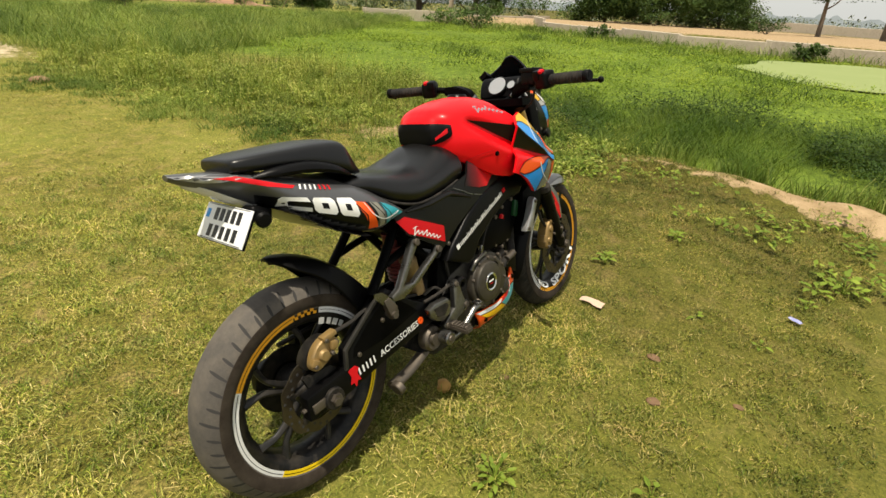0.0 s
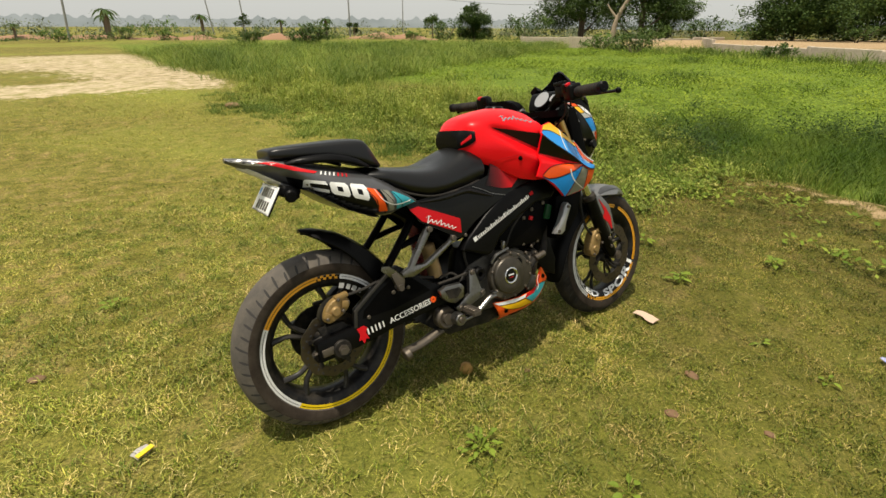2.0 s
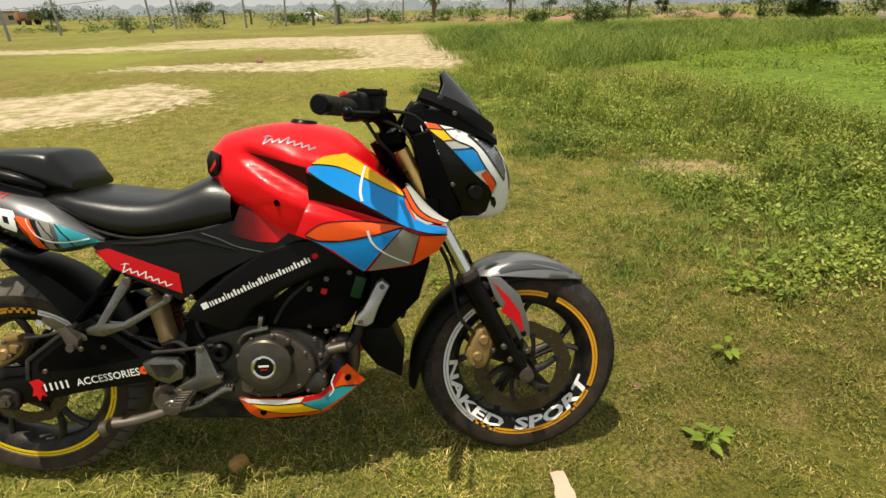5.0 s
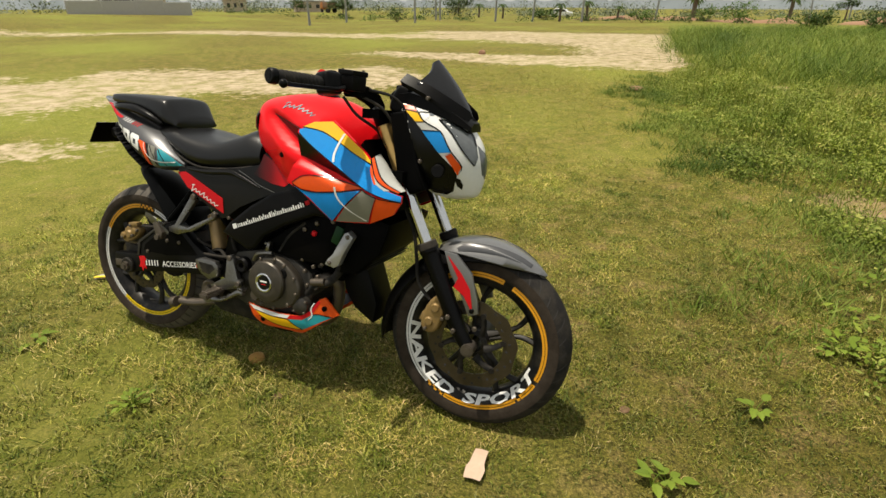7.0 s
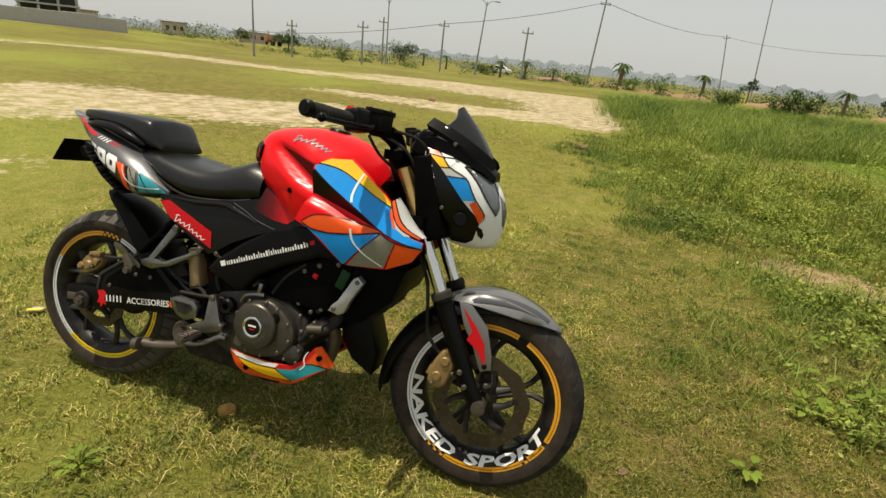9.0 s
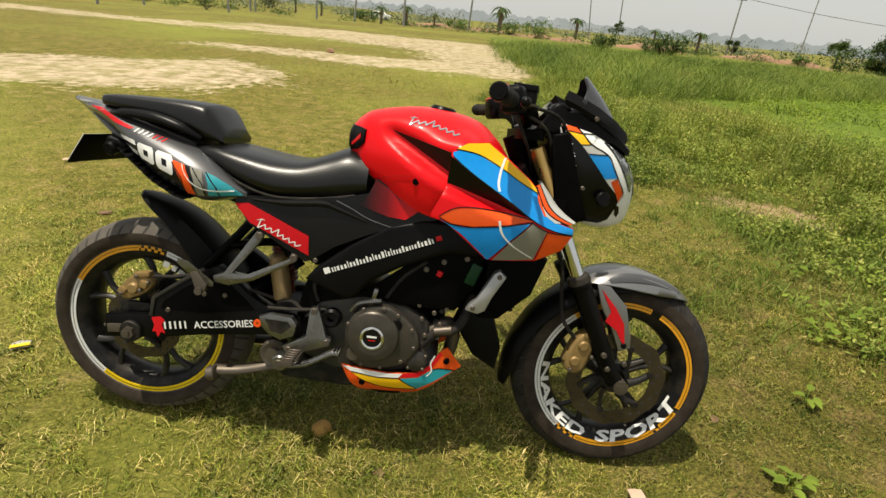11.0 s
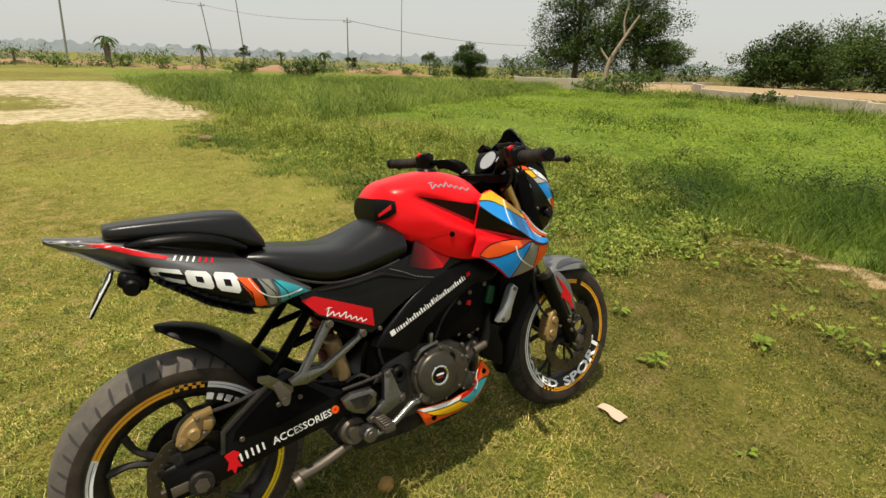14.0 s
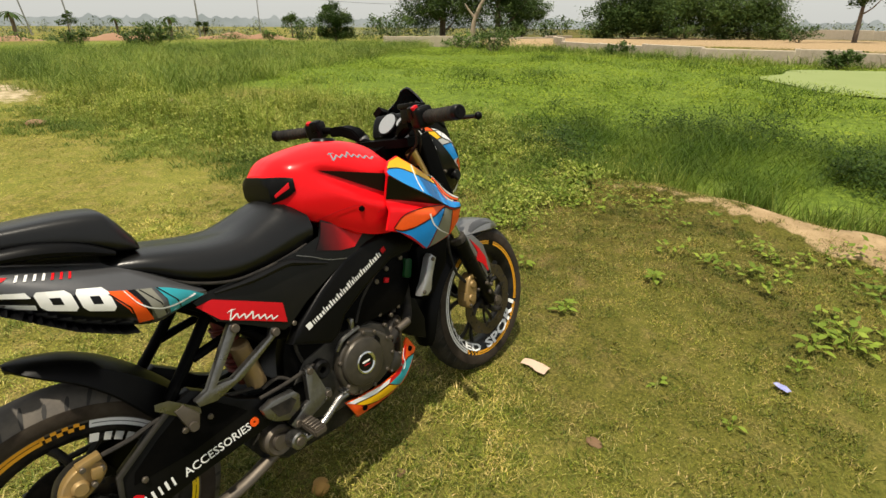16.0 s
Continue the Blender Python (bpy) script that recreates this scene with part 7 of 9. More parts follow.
def build_swingarm():
    sw = None
    for sgn in (-1, 1):
        bm = bmesh.new()
        slab(bm, [(-0.075, 0.338), (-0.02, 0.346), (0.058, 0.352), (0.068, 0.402), (0.144, 0.456), (0.204, 0.494), (0.240, 0.508), (0.285, 0.476), (0.330, 0.436), (0.380, 0.408), (0.470, 0.392), (0.475, 0.335), (0.360, 0.326), (0.200, 0.308), (0.060, 0.284), (-0.075, 0.274)], sgn * 0.104, sgn * 0.074, 0.006)
        ob = part("swingarm", bm, SATIN, BIKE, "black braced swingarm with white lettering bars")
        if sgn < 0:
            sw = ob
    # Brace web: a blacker patch laid on, the recess's shade in its colour.
    bm = bmesh.new()
    slab(bm, [(0.084, 0.372), (0.092, 0.396), (0.150, 0.440), (0.210, 0.476), (0.238, 0.490), (0.275, 0.462), (0.318, 0.424), (0.345, 0.396), (0.200, 0.372)], -0.1052, -0.1046, 0)
    part("arm_shade_patch", bm, FRAME, sw)
    bm = bmesh.new()
    slab(bm, [(0.052, 0.350), (0.060, 0.405), (0.140, 0.462), (0.200, 0.500), (0.206, 0.492), (0.146, 0.454), (0.070, 0.400), (0.062, 0.350)], -0.108, -0.098, 0.002)
    part("arm_flange", bm, CAST, sw, "grey bare edge of the brace")
    bm = bmesh.new()
    box(bm, (0.42, 0, 0.365), (0.09, 0.19, 0.060), (0, 0, 0), 0.012)
    box(bm, (0.29, 0, 0.385), (0.040, 0.15, 0.060), (0, -10, 0), 0.012)
    rod(bm, (0.49, -0.10, 0.365), (0.49, 0.10, 0.365), 0.026, seg=24)
    part("cross_brace", bm, FRAME, sw)
    # Lettering on the arm as bars: one red initial and two words.
    u = Vector((0.262, 0, 0.036)).normalized()
    n = Vector((-u.z, 0, u.x))
    bm = bmesh.new()
    slab(bm, [(0.058, 0.345), (0.082, 0.350), (0.094, 0.340), (0.086, 0.326), (0.096, 0.302), (0.084, 0.306), (0.076, 0.290), (0.070, 0.306), (0.060, 0.304), (0.066, 0.324)], -0.1062, -0.1045, 0)
    part("red_initial", bm, RED2, sw, "red initial")
    pos = 0.0
    s0 = Vector((0.092, -0.1052, 0.314))
    for wide in (0.010, 0.011, 0.009, 0.011, 0.009):
        bm = bmesh.new()
        box(bm, s0 + u * (pos + wide / 2) + n * 0.011, (wide * 0.5, 0.0009, 0.021), (0, -7.8, 0), 0)
        part("lettering_bar", bm, WHITE, sw)
        pos += wide + 0.0042
    bm = letter_mesh("ACCESSORIES", 0.030, 0.012)
    x0, x1 = min(v.co.x for v in bm.verts), max(v.co.x for v in bm.verts)
    for v in bm.verts:
        v.co = s0 + u * (0.086 + 0.166 * (v.co.x - x0) / (x1 - x0)) + n * (v.co.y * 0.95)
    part("lettering", bm, WHITE, sw, "white word along the swingarm")
    bm = bmesh.new()
    lathe(bm, [(0.003, -0.1062), (0.011, -0.1062), (0.011, -0.104), (0.003, -0.104)], (0.352, 0, 0.360), 20)
    part("orange_mark", bm, ORANGE, sw)
    # Axle, adjuster and hub carrier.
    bm = bmesh.new()
    rod(bm, (REAR[0], -0.128, 0.298), (REAR[0], 0.12, 0.298), 0.010, seg=16)
    rod(bm, (0, -0.124, 0.300), (0, -0.112, 0.300), 0.017, seg=6)
    part("rear_axle", bm, STEEL, sw, "steel rear axle and nut")
    part("axle_boss", rod(bmesh.new(), (0, -0.114, 0.300), (0, -0.06, 0.300), 0.030, 0.034, 28, 0.003), DUSTY, sw, "dusty round axle boss")
    bm = bmesh.new()
    box(bm, (-0.045, -0.106, 0.304), (0.040, 0.006, 0.024), (0, -5, 0), 0.002)
    rod(bm, (-0.085, -0.09, 0.302), (-0.055, -0.09, 0.304), 0.005, seg=8)
    part("chain_adjuster", bm, STEEL, sw)
    # Rear caliper on top of the disc.
    bm = bmesh.new()
    slab(bm, spline([(-0.036, 0.400), (-0.022, 0.436), (0.008, 0.458), (0.042, 0.456), (0.056, 0.436), (0.040, 0.412), (0.008, 0.394), (-0.020, 0.386)], 3, True), -0.098, -0.076, 0.006, 3)
    rod(bm, (0.004, -0.106, 0.420), (0.004, -0.090, 0.420), 0.015, 0.018, 20, 0.003)
    box(bm, (0.036, -0.102, 0.436), (0.020, 0.012, 0.022), (0, 12, 0), 0.004)
    box(bm, (-0.026, -0.098, 0.412), (0.020, 0.014, 0.020), (0, 30, 0), 0.004)
    box(bm, (0.030, -0.094, 0.462), (0.044, 0.020, 0.014), (0, -8, 0), 0.004)
    cal = part("brake_caliper", bm, CALIPER, sw, "gold rear brake caliper")
    bm = bmesh.new()
    slab(bm, spline([(-0.040, 0.392), (-0.026, 0.428), (0.008, 0.450), (0.044, 0.448), (0.058, 0.424), (0.034, 0.398), (-0.010, 0.380)], 3, True), -0.074, -0.046, 0.005, 2)
    part("caliper_half", bm, DUSTY, cal, "dark inner half of the caliper")
    bolts(cal, [(-0.028, -0.102, 0.404), (0.046, -0.100, 0.440), (0.016, -0.102, 0.456), (0.026, -0.104, 0.418)], 0.006)
    bm = bmesh.new()
    slab(bm, [(-0.055, 0.372), (0.03, 0.372), (0.06, 0.34), (0.03, 0.30), (-0.03, 0.30)], -0.080, -0.070, 0.002)
    part("caliper_carrier", bm, DUSTY, sw)
    part("brake_hose", tube(bmesh.new(), [(0.055, -0.085, 0.455), (0.11, -0.092, 0.462), (0.17, -0.088, 0.470), (0.27, -0.085, 0.455), (0.40, -0.075, 0.42)], 0.0050, 8), RUBBER, sw)
    bolts(sw, [(0.105, -0.104, 0.372), (0.205, -0.104, 0.428), (0.262, -0.104, 0.430)], 0.007)
    # Hugger over the tyre: deep rounded trough tapering to a point.
    rings = []
    for a, half, side, lift in ((30, 0.056, 0.075, 0.012), (42, 0.066, 0.075, 0.016), (54, 0.070, 0.070, 0.026), (66, 0.070, 0.058, 0.042), (77, 0.064, 0.044, 0.058), (86, 0.052, 0.030, 0.069), (91.5, 0.036, 0.014, 0.075), (94, 0.016, 0.006, 0.077)):
        ca, sa, R = math.cos(radians(a)), math.sin(radians(a)), R_REAR
        up = [(0, lift), (0.5, lift - 0.003), (0.85, lift - 0.012), (1.0, lift - side)]
        outer = [(-q * half, h) for q, h in up[::-1]] + [(q * half, h) for q, h in up[1:]]
        inner = [(v * 0.94, h - 0.005) for v, h in outer[::-1]]
        rings.append([Vector((REAR[0] + (R + h) * ca, v, REAR[2] + (R + h) * sa)) for v, h in outer + inner])
    bm = bmesh.new()
    ring_loft(bm, spline(np.array(rings).reshape(len(rings), -1), 4).reshape(-1, 14, 3).tolist())
    part("rear_hugger", bm, PLASTIC, sw, "matt black rear tyre hugger", 55)
    # Monoshock with canister.
    spring = surface("dusty_red_spring", (0.18, 0.03, 0.025), rough=0.45, dust=0.4)
    shock = part("shock_absorber", rod(bmesh.new(), (0.40, -0.02, 0.42), (0.37, -0.02, 0.62), 0.020, seg=14), spring, BIKE, "dusty red shock absorber")
    for k in range(9):
        c0 = Vector((0.395 - 0.002 * k, -0.02, 0.46 + 0.014 * k))
        part("coil", rod(bmesh.new(), c0, c0 + Vector((0, 0, 0.008)), 0.032, seg=18, bevel=0.003), spring, shock)
    bm = bmesh.new()
    rod(bm, (0.405, -0.065, 0.42), (0.385, -0.065, 0.545), 0.024, seg=20, bevel=0.005)
    part("shock_canister", bm, surface("tan_metal", (0.36, 0.24, 0.11), rough=0.42, metal=0.5, dust=0.4, scale=20), shock, "brown-gold gas canister")


build_swingarm()


def build_controls():
    # Pillion peg hanger: a V of cast alloy struts with peg and guard.
    bm = bmesh.new()
    slab(bm, [(0.352, 0.622), (0.370, 0.618), (0.364, 0.596), (0.290, 0.502), (0.326, 0.498), (0.436, 0.553), (0.446, 0.574), (0.464, 0.566), (0.458, 0.550), (0.350, 0.488), (0.280, 0.466), (0.240, 0.472), (0.236, 0.488), (0.266, 0.500)], -0.128, -0.108, 0.005)
    hang = part("peg_hanger", bm, ALLOY, BIKE, "cast alloy V-shaped pillion peg hanger")
    bolts(hang, [(0.361, -0.130, 0.610), (0.452, -0.130, 0.560)], 0.011, 0.006)
    bm = bmesh.new()
    ring_loft(bm, [[Vector((x + a, v, w + b)) for a, b in ((-0.016, -0.008), (0.016, -0.014), (0.018, 0.004), (-0.012, 0.010))] for x, v, w in ((0.226, -0.130, 0.470), (0.206, -0.140, 0.490), (0.184, -0.148, 0.512), (0.166, -0.150, 0.528))])
    bmesh.ops.bevel(bm, geom=bm.edges[:], offset=0.003, segments=2, affect="EDGES")
    part("pillion_peg", bm, ALLOY, hang, "folded alloy pillion peg")
    bm = bmesh.new()
    slab(bm, [(0.186, 0.500), (0.206, 0.505), (0.232, 0.470), (0.226, 0.448), (0.205, 0.440)], -0.150, -0.132, 0.004)
    rod(bm, (0.212, -0.158, 0.452), (0.212, -0.125, 0.452), 0.010, seg=14)
    part("peg_clevis", bm, STEEL, hang)
    # Rider's heel plate, foot peg, brake pedal and switch.
    bm = bmesh.new()
    slab(bm, [(0.365, 0.392), (0.395, 0.402), (0.455, 0.398), (0.470, 0.380), (0.462, 0.345), (0.425, 0.330), (0.392, 0.345), (0.372, 0.365)], -0.135, -0.112, 0.008)
    heel = part("heel_guard", bm, ALLOY, BIKE, "scuffed alloy heel guard")
    # Dark patch on the guard's face, a recess's shade put into its colour.
    bm = bmesh.new()
    slab(bm, [(0.385, 0.388), (0.445, 0.386), (0.455, 0.372), (0.430, 0.350), (0.400, 0.356)], -0.1365, -0.1345, 0)
    part("guard_shade_patch", bm, DUSTY, heel)
    bm = bmesh.new()
    slab(bm, [(0.502, 0.428), (0.522, 0.432), (0.530, 0.412), (0.548, 0.350), (0.562, 0.345), (0.560, 0.322), (0.535, 0.316), (0.485, 0.300), (0.440, 0.292), (0.428, 0.312), (0.470, 0.335), (0.492, 0.345)], -0.128, -0.108, 0.005)
    brk = part("footrest_bracket", bm, ALLOY, BIKE, "cast alloy footrest bracket")
    bolts(brk, [(0.514, -0.128, 0.420), (0.550, -0.128, 0.335), (0.448, -0.128, 0.305)], 0.010, 0.005)
    bm = bmesh.new()
    ring_loft(bm, [[Vector((x + a, v, w + b)) for a, b in ((-0.018, -0.010), (0.018, -0.010), (0.018, 0.008), (-0.018, 0.008))] for x, v, w in ((0.470, -0.120, 0.300), (0.468, -0.160, 0.298), (0.466, -0.200, 0.298))])
    bmesh.ops.bevel(bm, geom=bm.edges[:], offset=0.004, segments=2, affect="EDGES")
    for k in range(5):
        box(bm, (0.468, -0.138 - 0.013 * k, 0.308), (0.030, 0.006, 0.006), (0, 0, 0), 0.001, 1)
    part("footpeg", bm, STEEL, brk, "ribbed steel footpeg")
    bm = bmesh.new()
    tube(bm, [(0.430, -0.128, 0.272), (0.452, -0.140, 0.268), (0.500, -0.145, 0.278), (0.545, -0.145, 0.302), (0.570, -0.145, 0.316), (0.592, -0.146, 0.318)], [0.014, 0.011, 0.009, 0.009, 0.010, 0.011], 10, 5, flat=0.8)
    rod(bm, (0.430, -0.150, 0.272), (0.430, -0.11, 0.272), 0.022, 0.024, 20, 0.004)
    for k in range(3):
        box(bm, (0.578 + 0.008 * k, -0.146, 0.330), (0.004, 0.030, 0.008), (0, -10, 0), 0.001, 1)
    part("brake_pedal", bm, ALLOY, brk, "worn alloy brake pedal")
    bolts(brk, [(0.430, -0.150, 0.272)], 0.012, 0.004)
    for pts in ([(0.515, -0.10, 0.44), (0.505, -0.105, 0.48), (0.51, -0.10, 0.53)], [(0.47, -0.10, 0.41), (0.44, -0.095, 0.43), (0.40, -0.09, 0.42)], [(0.38, -0.105, 0.408), (0.46, -0.108, 0.412), (0.54, -0.105, 0.42)]):
        part("cable", tube(bmesh.new(), pts, 0.005, 8), RUBBER, brk)
    # Side and centre stands below the silencer.
    bm = bmesh.new()
    tube(bm, [(0.430, -0.060, 0.225), (0.390, -0.070, 0.222), (0.300, -0.078, 0.202), (0.222, -0.082, 0.196)], [0.018, 0.015, 0.014, 0.015], 12, 4)
    rod(bm, (0.236, -0.100, 0.200), (0.214, -0.100, 0.194), 0.020, seg=14, bevel=0.003)
    box(bm, (0.385, -0.075, 0.245), (0.018, 0.016, 0.05), (0, 12, 0), 0.004)
    part("centre_stand", bm, STEEL, BIKE, "worn steel centre stand leg, folded up")
    part("stand_leg", tube(bmesh.new(), [(0.430, 0.060, 0.225), (0.300, 0.078, 0.202), (0.222, 0.082, 0.196)], 0.014, 10), DUSTY, BIKE, "far leg of the folded centre stand")
    bm = bmesh.new()
    tube(bm, [(0.560, 0.110, 0.250), (0.555, 0.190, 0.130), (0.545, 0.275, 0.090)], [0.014, 0.012, 0.011], 10)
    box(bm, (0.545, 0.283, 0.088), (0.060, 0.045, 0.012), (-15, 0, 0), 0.004)
    part("side_stand", bm, DUSTY, BIKE, "black side stand on the turf")
    # Gear and chain run on the far side.
    bm = bmesh.new()
    for w0, w1 in ((0.392, 0.405), (0.208, 0.330)):
        tube(bm, [(0.0, 0.064, w0), (0.25, 0.066, (w0 + w1) / 2), (0.49, 0.066, w1)], 0.007, 6)
    part("chain", bm, DUSTY, BIKE, "dusty drive chain")


build_controls()
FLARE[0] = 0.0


# ---- trees, shrubs, palms ----
BARK = surface("brown_bark", (0.16, 0.12, 0.085), rough=0.9, bump=0.5, scale=3, fine=30)
PALE_BARK = surface("pale_bare_bark", (0.36, 0.29, 0.21), rough=0.85, bump=0.3, scale=3, fine=30)
LEAF_DARK = leaf_material("dark_tree_leaf", [(0.035, 0.065, 0.015), (0.060, 0.105, 0.024), (0.11, 0.16, 0.042)], scale=0.35)
LEAF_MID = leaf_material("tree_leaf", [(0.045, 0.085, 0.018), (0.075, 0.125, 0.028), (0.12, 0.17, 0.045)], scale=0.35)
LEAF_BRIGHT = leaf_material("bright_shrub_leaf", [(0.06, 0.12, 0.02), (0.10, 0.18, 0.03), (0.15, 0.23, 0.045)], scale=0.5)


def crown_mesh(blobs, leaves, size):
    """Leaves gathered in clumps; blobs: (centre, radii)."""
    vs = []
    for (cx, cy, cz), (rx, ry, rz), n in [(b[0], b[1], leaves) for b in blobs]:
        clumps = max(7, n // 16)
        u = RNG.normal(0, 1, (clumps, 3))
        u /= np.linalg.norm(u, axis=1)[:, None]
        u *= RNG.uniform(0.55, 1.05, (clumps, 1))
        idx = RNG.integers(0, clumps, n)
        p = u[idx] * RNG.uniform(0.75, 1.0, (n, 1)) + RNG.normal(0, 0.13, (n, 3))
        vs.append(leaf_soup(cx + p[:, 0] * rx, cy + p[:, 1] * ry, cz + p[:, 2] * rz, RNG.uniform(0.8, 1.6, n) * size, 0.9))
    return np.concatenate(vs)


def tree(x, y, high, wide, name, label, leaf, bark, blobs, clear=0.22, leaves=420, size=0.30, limbs=6, lean=0.0, group=""):
    """A tapered trunk with limbs, and a crown of many clumped leaves with gaps."""
    z = ground_z(x, y)
    t = thing(name, pose(x, y, z), label, "tree", group)
    bm = bmesh.new()
    top = high * 0.72
    r = 0.018 * high + 0.03
    spine = [(0, 0, -0.1), (lean * high * 0.15, 0.05, high * 0.2), (lean * high * 0.4, 0.1, high * 0.45), (lean * high * 0.6, 0, top)]
    tube(bm, spine, [r * 1.3, r, r * 0.7, r * 0.25], 8, 3)
    for i in range(limbs):
        a = 2.4 * i + x
        s = clear + (0.6 - clear) * i / limbs
        b = np.array([lean * high * s * 0.9, 0.05, high * s])
        e = b + np.array([math.cos(a) * wide * 0.32, math.sin(a) * wide * 0.32, high * 0.22])
        tube(bm, [b, (b + e) / 2 + np.array([0, 0, -0.04 * high]), e], [r * 0.45, r * 0.3, r * 0.1], 6, 3)
    part("trunk", bm, bark, t, "bare trunk with limbs")
    bl = []
    for i in range(blobs):
        a, q = 2.399 * i + y, math.sqrt((i + 0.5) / blobs)
        h = high * (clear + 0.14 + (0.74 - clear) * RNG.uniform(0, 1) * (1.1 - 0.5 * q))
        rr = wide * RNG.uniform(0.11, 0.26)
        bl.append(((lean * h * 0.7 + math.cos(a) * q * wide * 0.34, math.sin(a) * q * wide * 0.34, h), (rr, rr, rr * 0.8)))
    cr = soup("crown", crown_mesh(bl, int(leaves * 1.9), size * 0.62), LEAF, 0, leaf, "", "", "")
    cr.parent = t
    cr["label"] = "uneven leafy crown"
    return t


tree(54.2, 44.8, 15.5, 13.5, "mango_tree", "dark dense broadleaf tree behind the wall", LEAF_DARK, BARK, 36, -0.05, 620, 0.36, 7)
tree(46.5, 31.0, 12.5, 9.5, "leafy_tree", "tall airy broadleaf tree with open crown", LEAF_DARK, BARK, 26, 0.02, 520, 0.30, 8)
tree(56.6, 34.5, 5.0, 7.5, "broad_tree", "low mid-green tree behind the wall", LEAF_MID, BARK, 14, 0.06, 500, 0.30, 5)
tree(44.2, 16.6, 4.1, 7.4, "broad_tree", "wide spreading green tree over dry ground", LEAF_DARK, BARK, 30, -0.02, 520, 0.26, 7, group="trees behind the wall")
tree(52.3, 14.6, 5.3, 11.0, "broad_tree", "wide spreading green tree over dry ground", LEAF_MID, BARK, 34, -0.02, 520, 0.28, 7, group="trees behind the wall")
tree(57.0, 10.4, 4.9, 9.0, "broad_tree", "wide spreading green tree over dry ground", LEAF_MID, BARK, 28, -0.02, 520, 0.26, 6, group="trees behind the wall")
tree(47.9, 1.9, 6.0, 5.0, "open_tree", "thin open-crowned tree behind the wall", LEAF_DARK, BARK, 8, 0.30, 300, 0.24, 6)
tree(53.0, -2.0, 7.6, 8.5, "open_tree", "leaning open-crowned tree behind the wall", LEAF_DARK, BARK, 11, 0.30, 380, 0.26, 7, 0.12)
tree(50.0, -8.5, 7.5, 8.5, "broad_tree", "wide spreading green tree over dry ground", LEAF_DARK, BARK, 11, 0.22, 380, 0.28, 6)
tree(27.3, 32.8, 3.7, 3.3, "bushy_tree", "small dark bushy tree in the grass", LEAF_DARK, BARK, 18, 0.0, 620, 0.15, 5)
tree(38.7, 54.9, 3.3, 3.4, "young_tree", "small round-topped tree far off", LEAF_MID, BARK, 6, 0.25, 300, 0.20, 4)
tree(32.0, 62.8, 2.6, 2.3, "young_tree", "small round-topped tree far off", LEAF_DARK, BARK, 5, 0.15, 240, 0.20, 4)
tree(22.5, 77.5, 3.2, 2.3, "young_tree", "small round-topped tree far off", LEAF_MID, BARK, 5, 0.35, 240, 0.20, 4)
tree(-33.1, 57.0, 2.6, 4.0, "young_tree", "low dark tree by the far road", LEAF_DARK, BARK, 7, 0.08, 260, 0.20, 4)
tree(-31.0, 92.5, 4.2, 6.4, "broad_tree", "round dark tree by the far road", LEAF_DARK, BARK, 8, 0.10, 300, 0.28, 5)


def dead_trunk():
    """The pale bare trunk that forks in front of the tall trees."""
    x, y = 42.1, 30.9
    t = thing("bare_tree", pose(x, y, ground_z(x, y)) @ Matrix.Scale(0.84, 4), "pale bare forked trunk before dark trees", "tree")
    bm = bmesh.new()
    d = Vector((0.62, -0.78, 0)).normalized()
    tube(bm, [(0, 0, -0.2), d * 0.2 + Vector((0, 0, 2.2)), d * 1.3 + Vector((0, 0, 4.6)), d * 2.7 + Vector((0, 0, 7.2))], [0.32, 0.24, 0.18, 0.08], 10, 4)
    tube(bm, [d * 0.3 + Vector((0, 0, 2.4)), d * -0.5 + Vector((0, 0, 3.3)), d * -0.9 + Vector((0, 0, 3.9))], [0.15, 0.10, 0.05], 8, 4)
    tube(bm, [d * 1.5 + Vector((0, 0, 5.0)), d * 1.2 + Vector((0, 0, 6.6)), d * 1.5 + Vector((0, 0, 8.4))], [0.13, 0.09, 0.04], 8, 4)
    part("trunk", bm, PALE_BARK, t)


dead_trunk()


def shrub(x, y, high, wide, leaf, label, leaves=700, size=0.10):
    z = ground_z(x, y)
    t = thing("shrub", pose(x, y, z), label, "shrub")
    bm = bmesh.new()
    for i in range(5):
        a = 1.26 * i
        tube(bm, [(0, 0, -0.05), (0.2 * wide * math.cos(a), 0.2 * wide * math.sin(a), 0.4 * high), (0.35 * wide * math.cos(a), 0.35 * wide * math.sin(a), 0.75 * high)], [0.03, 0.02, 0.01], 5, 2)
    part("stem", bm, BARK, t)
    n = 6
    bl = [((0.26 * wide * math.cos(2.4 * i) * (i > 0), 0.26 * wide * math.sin(2.4 * i), high * (0.40 + 0.22 * (i % 3) / 2)), (0.30 * wide, 0.30 * wide, 0.36 * high)) for i in range(n)]
    size = size * max(1.0, wide / 2.2)
    cr = soup("crown", crown_mesh(bl, int(leaves * 1.5) // n, size), LEAF, 0, leaf, "", "", "")
    cr.parent = t
    return t


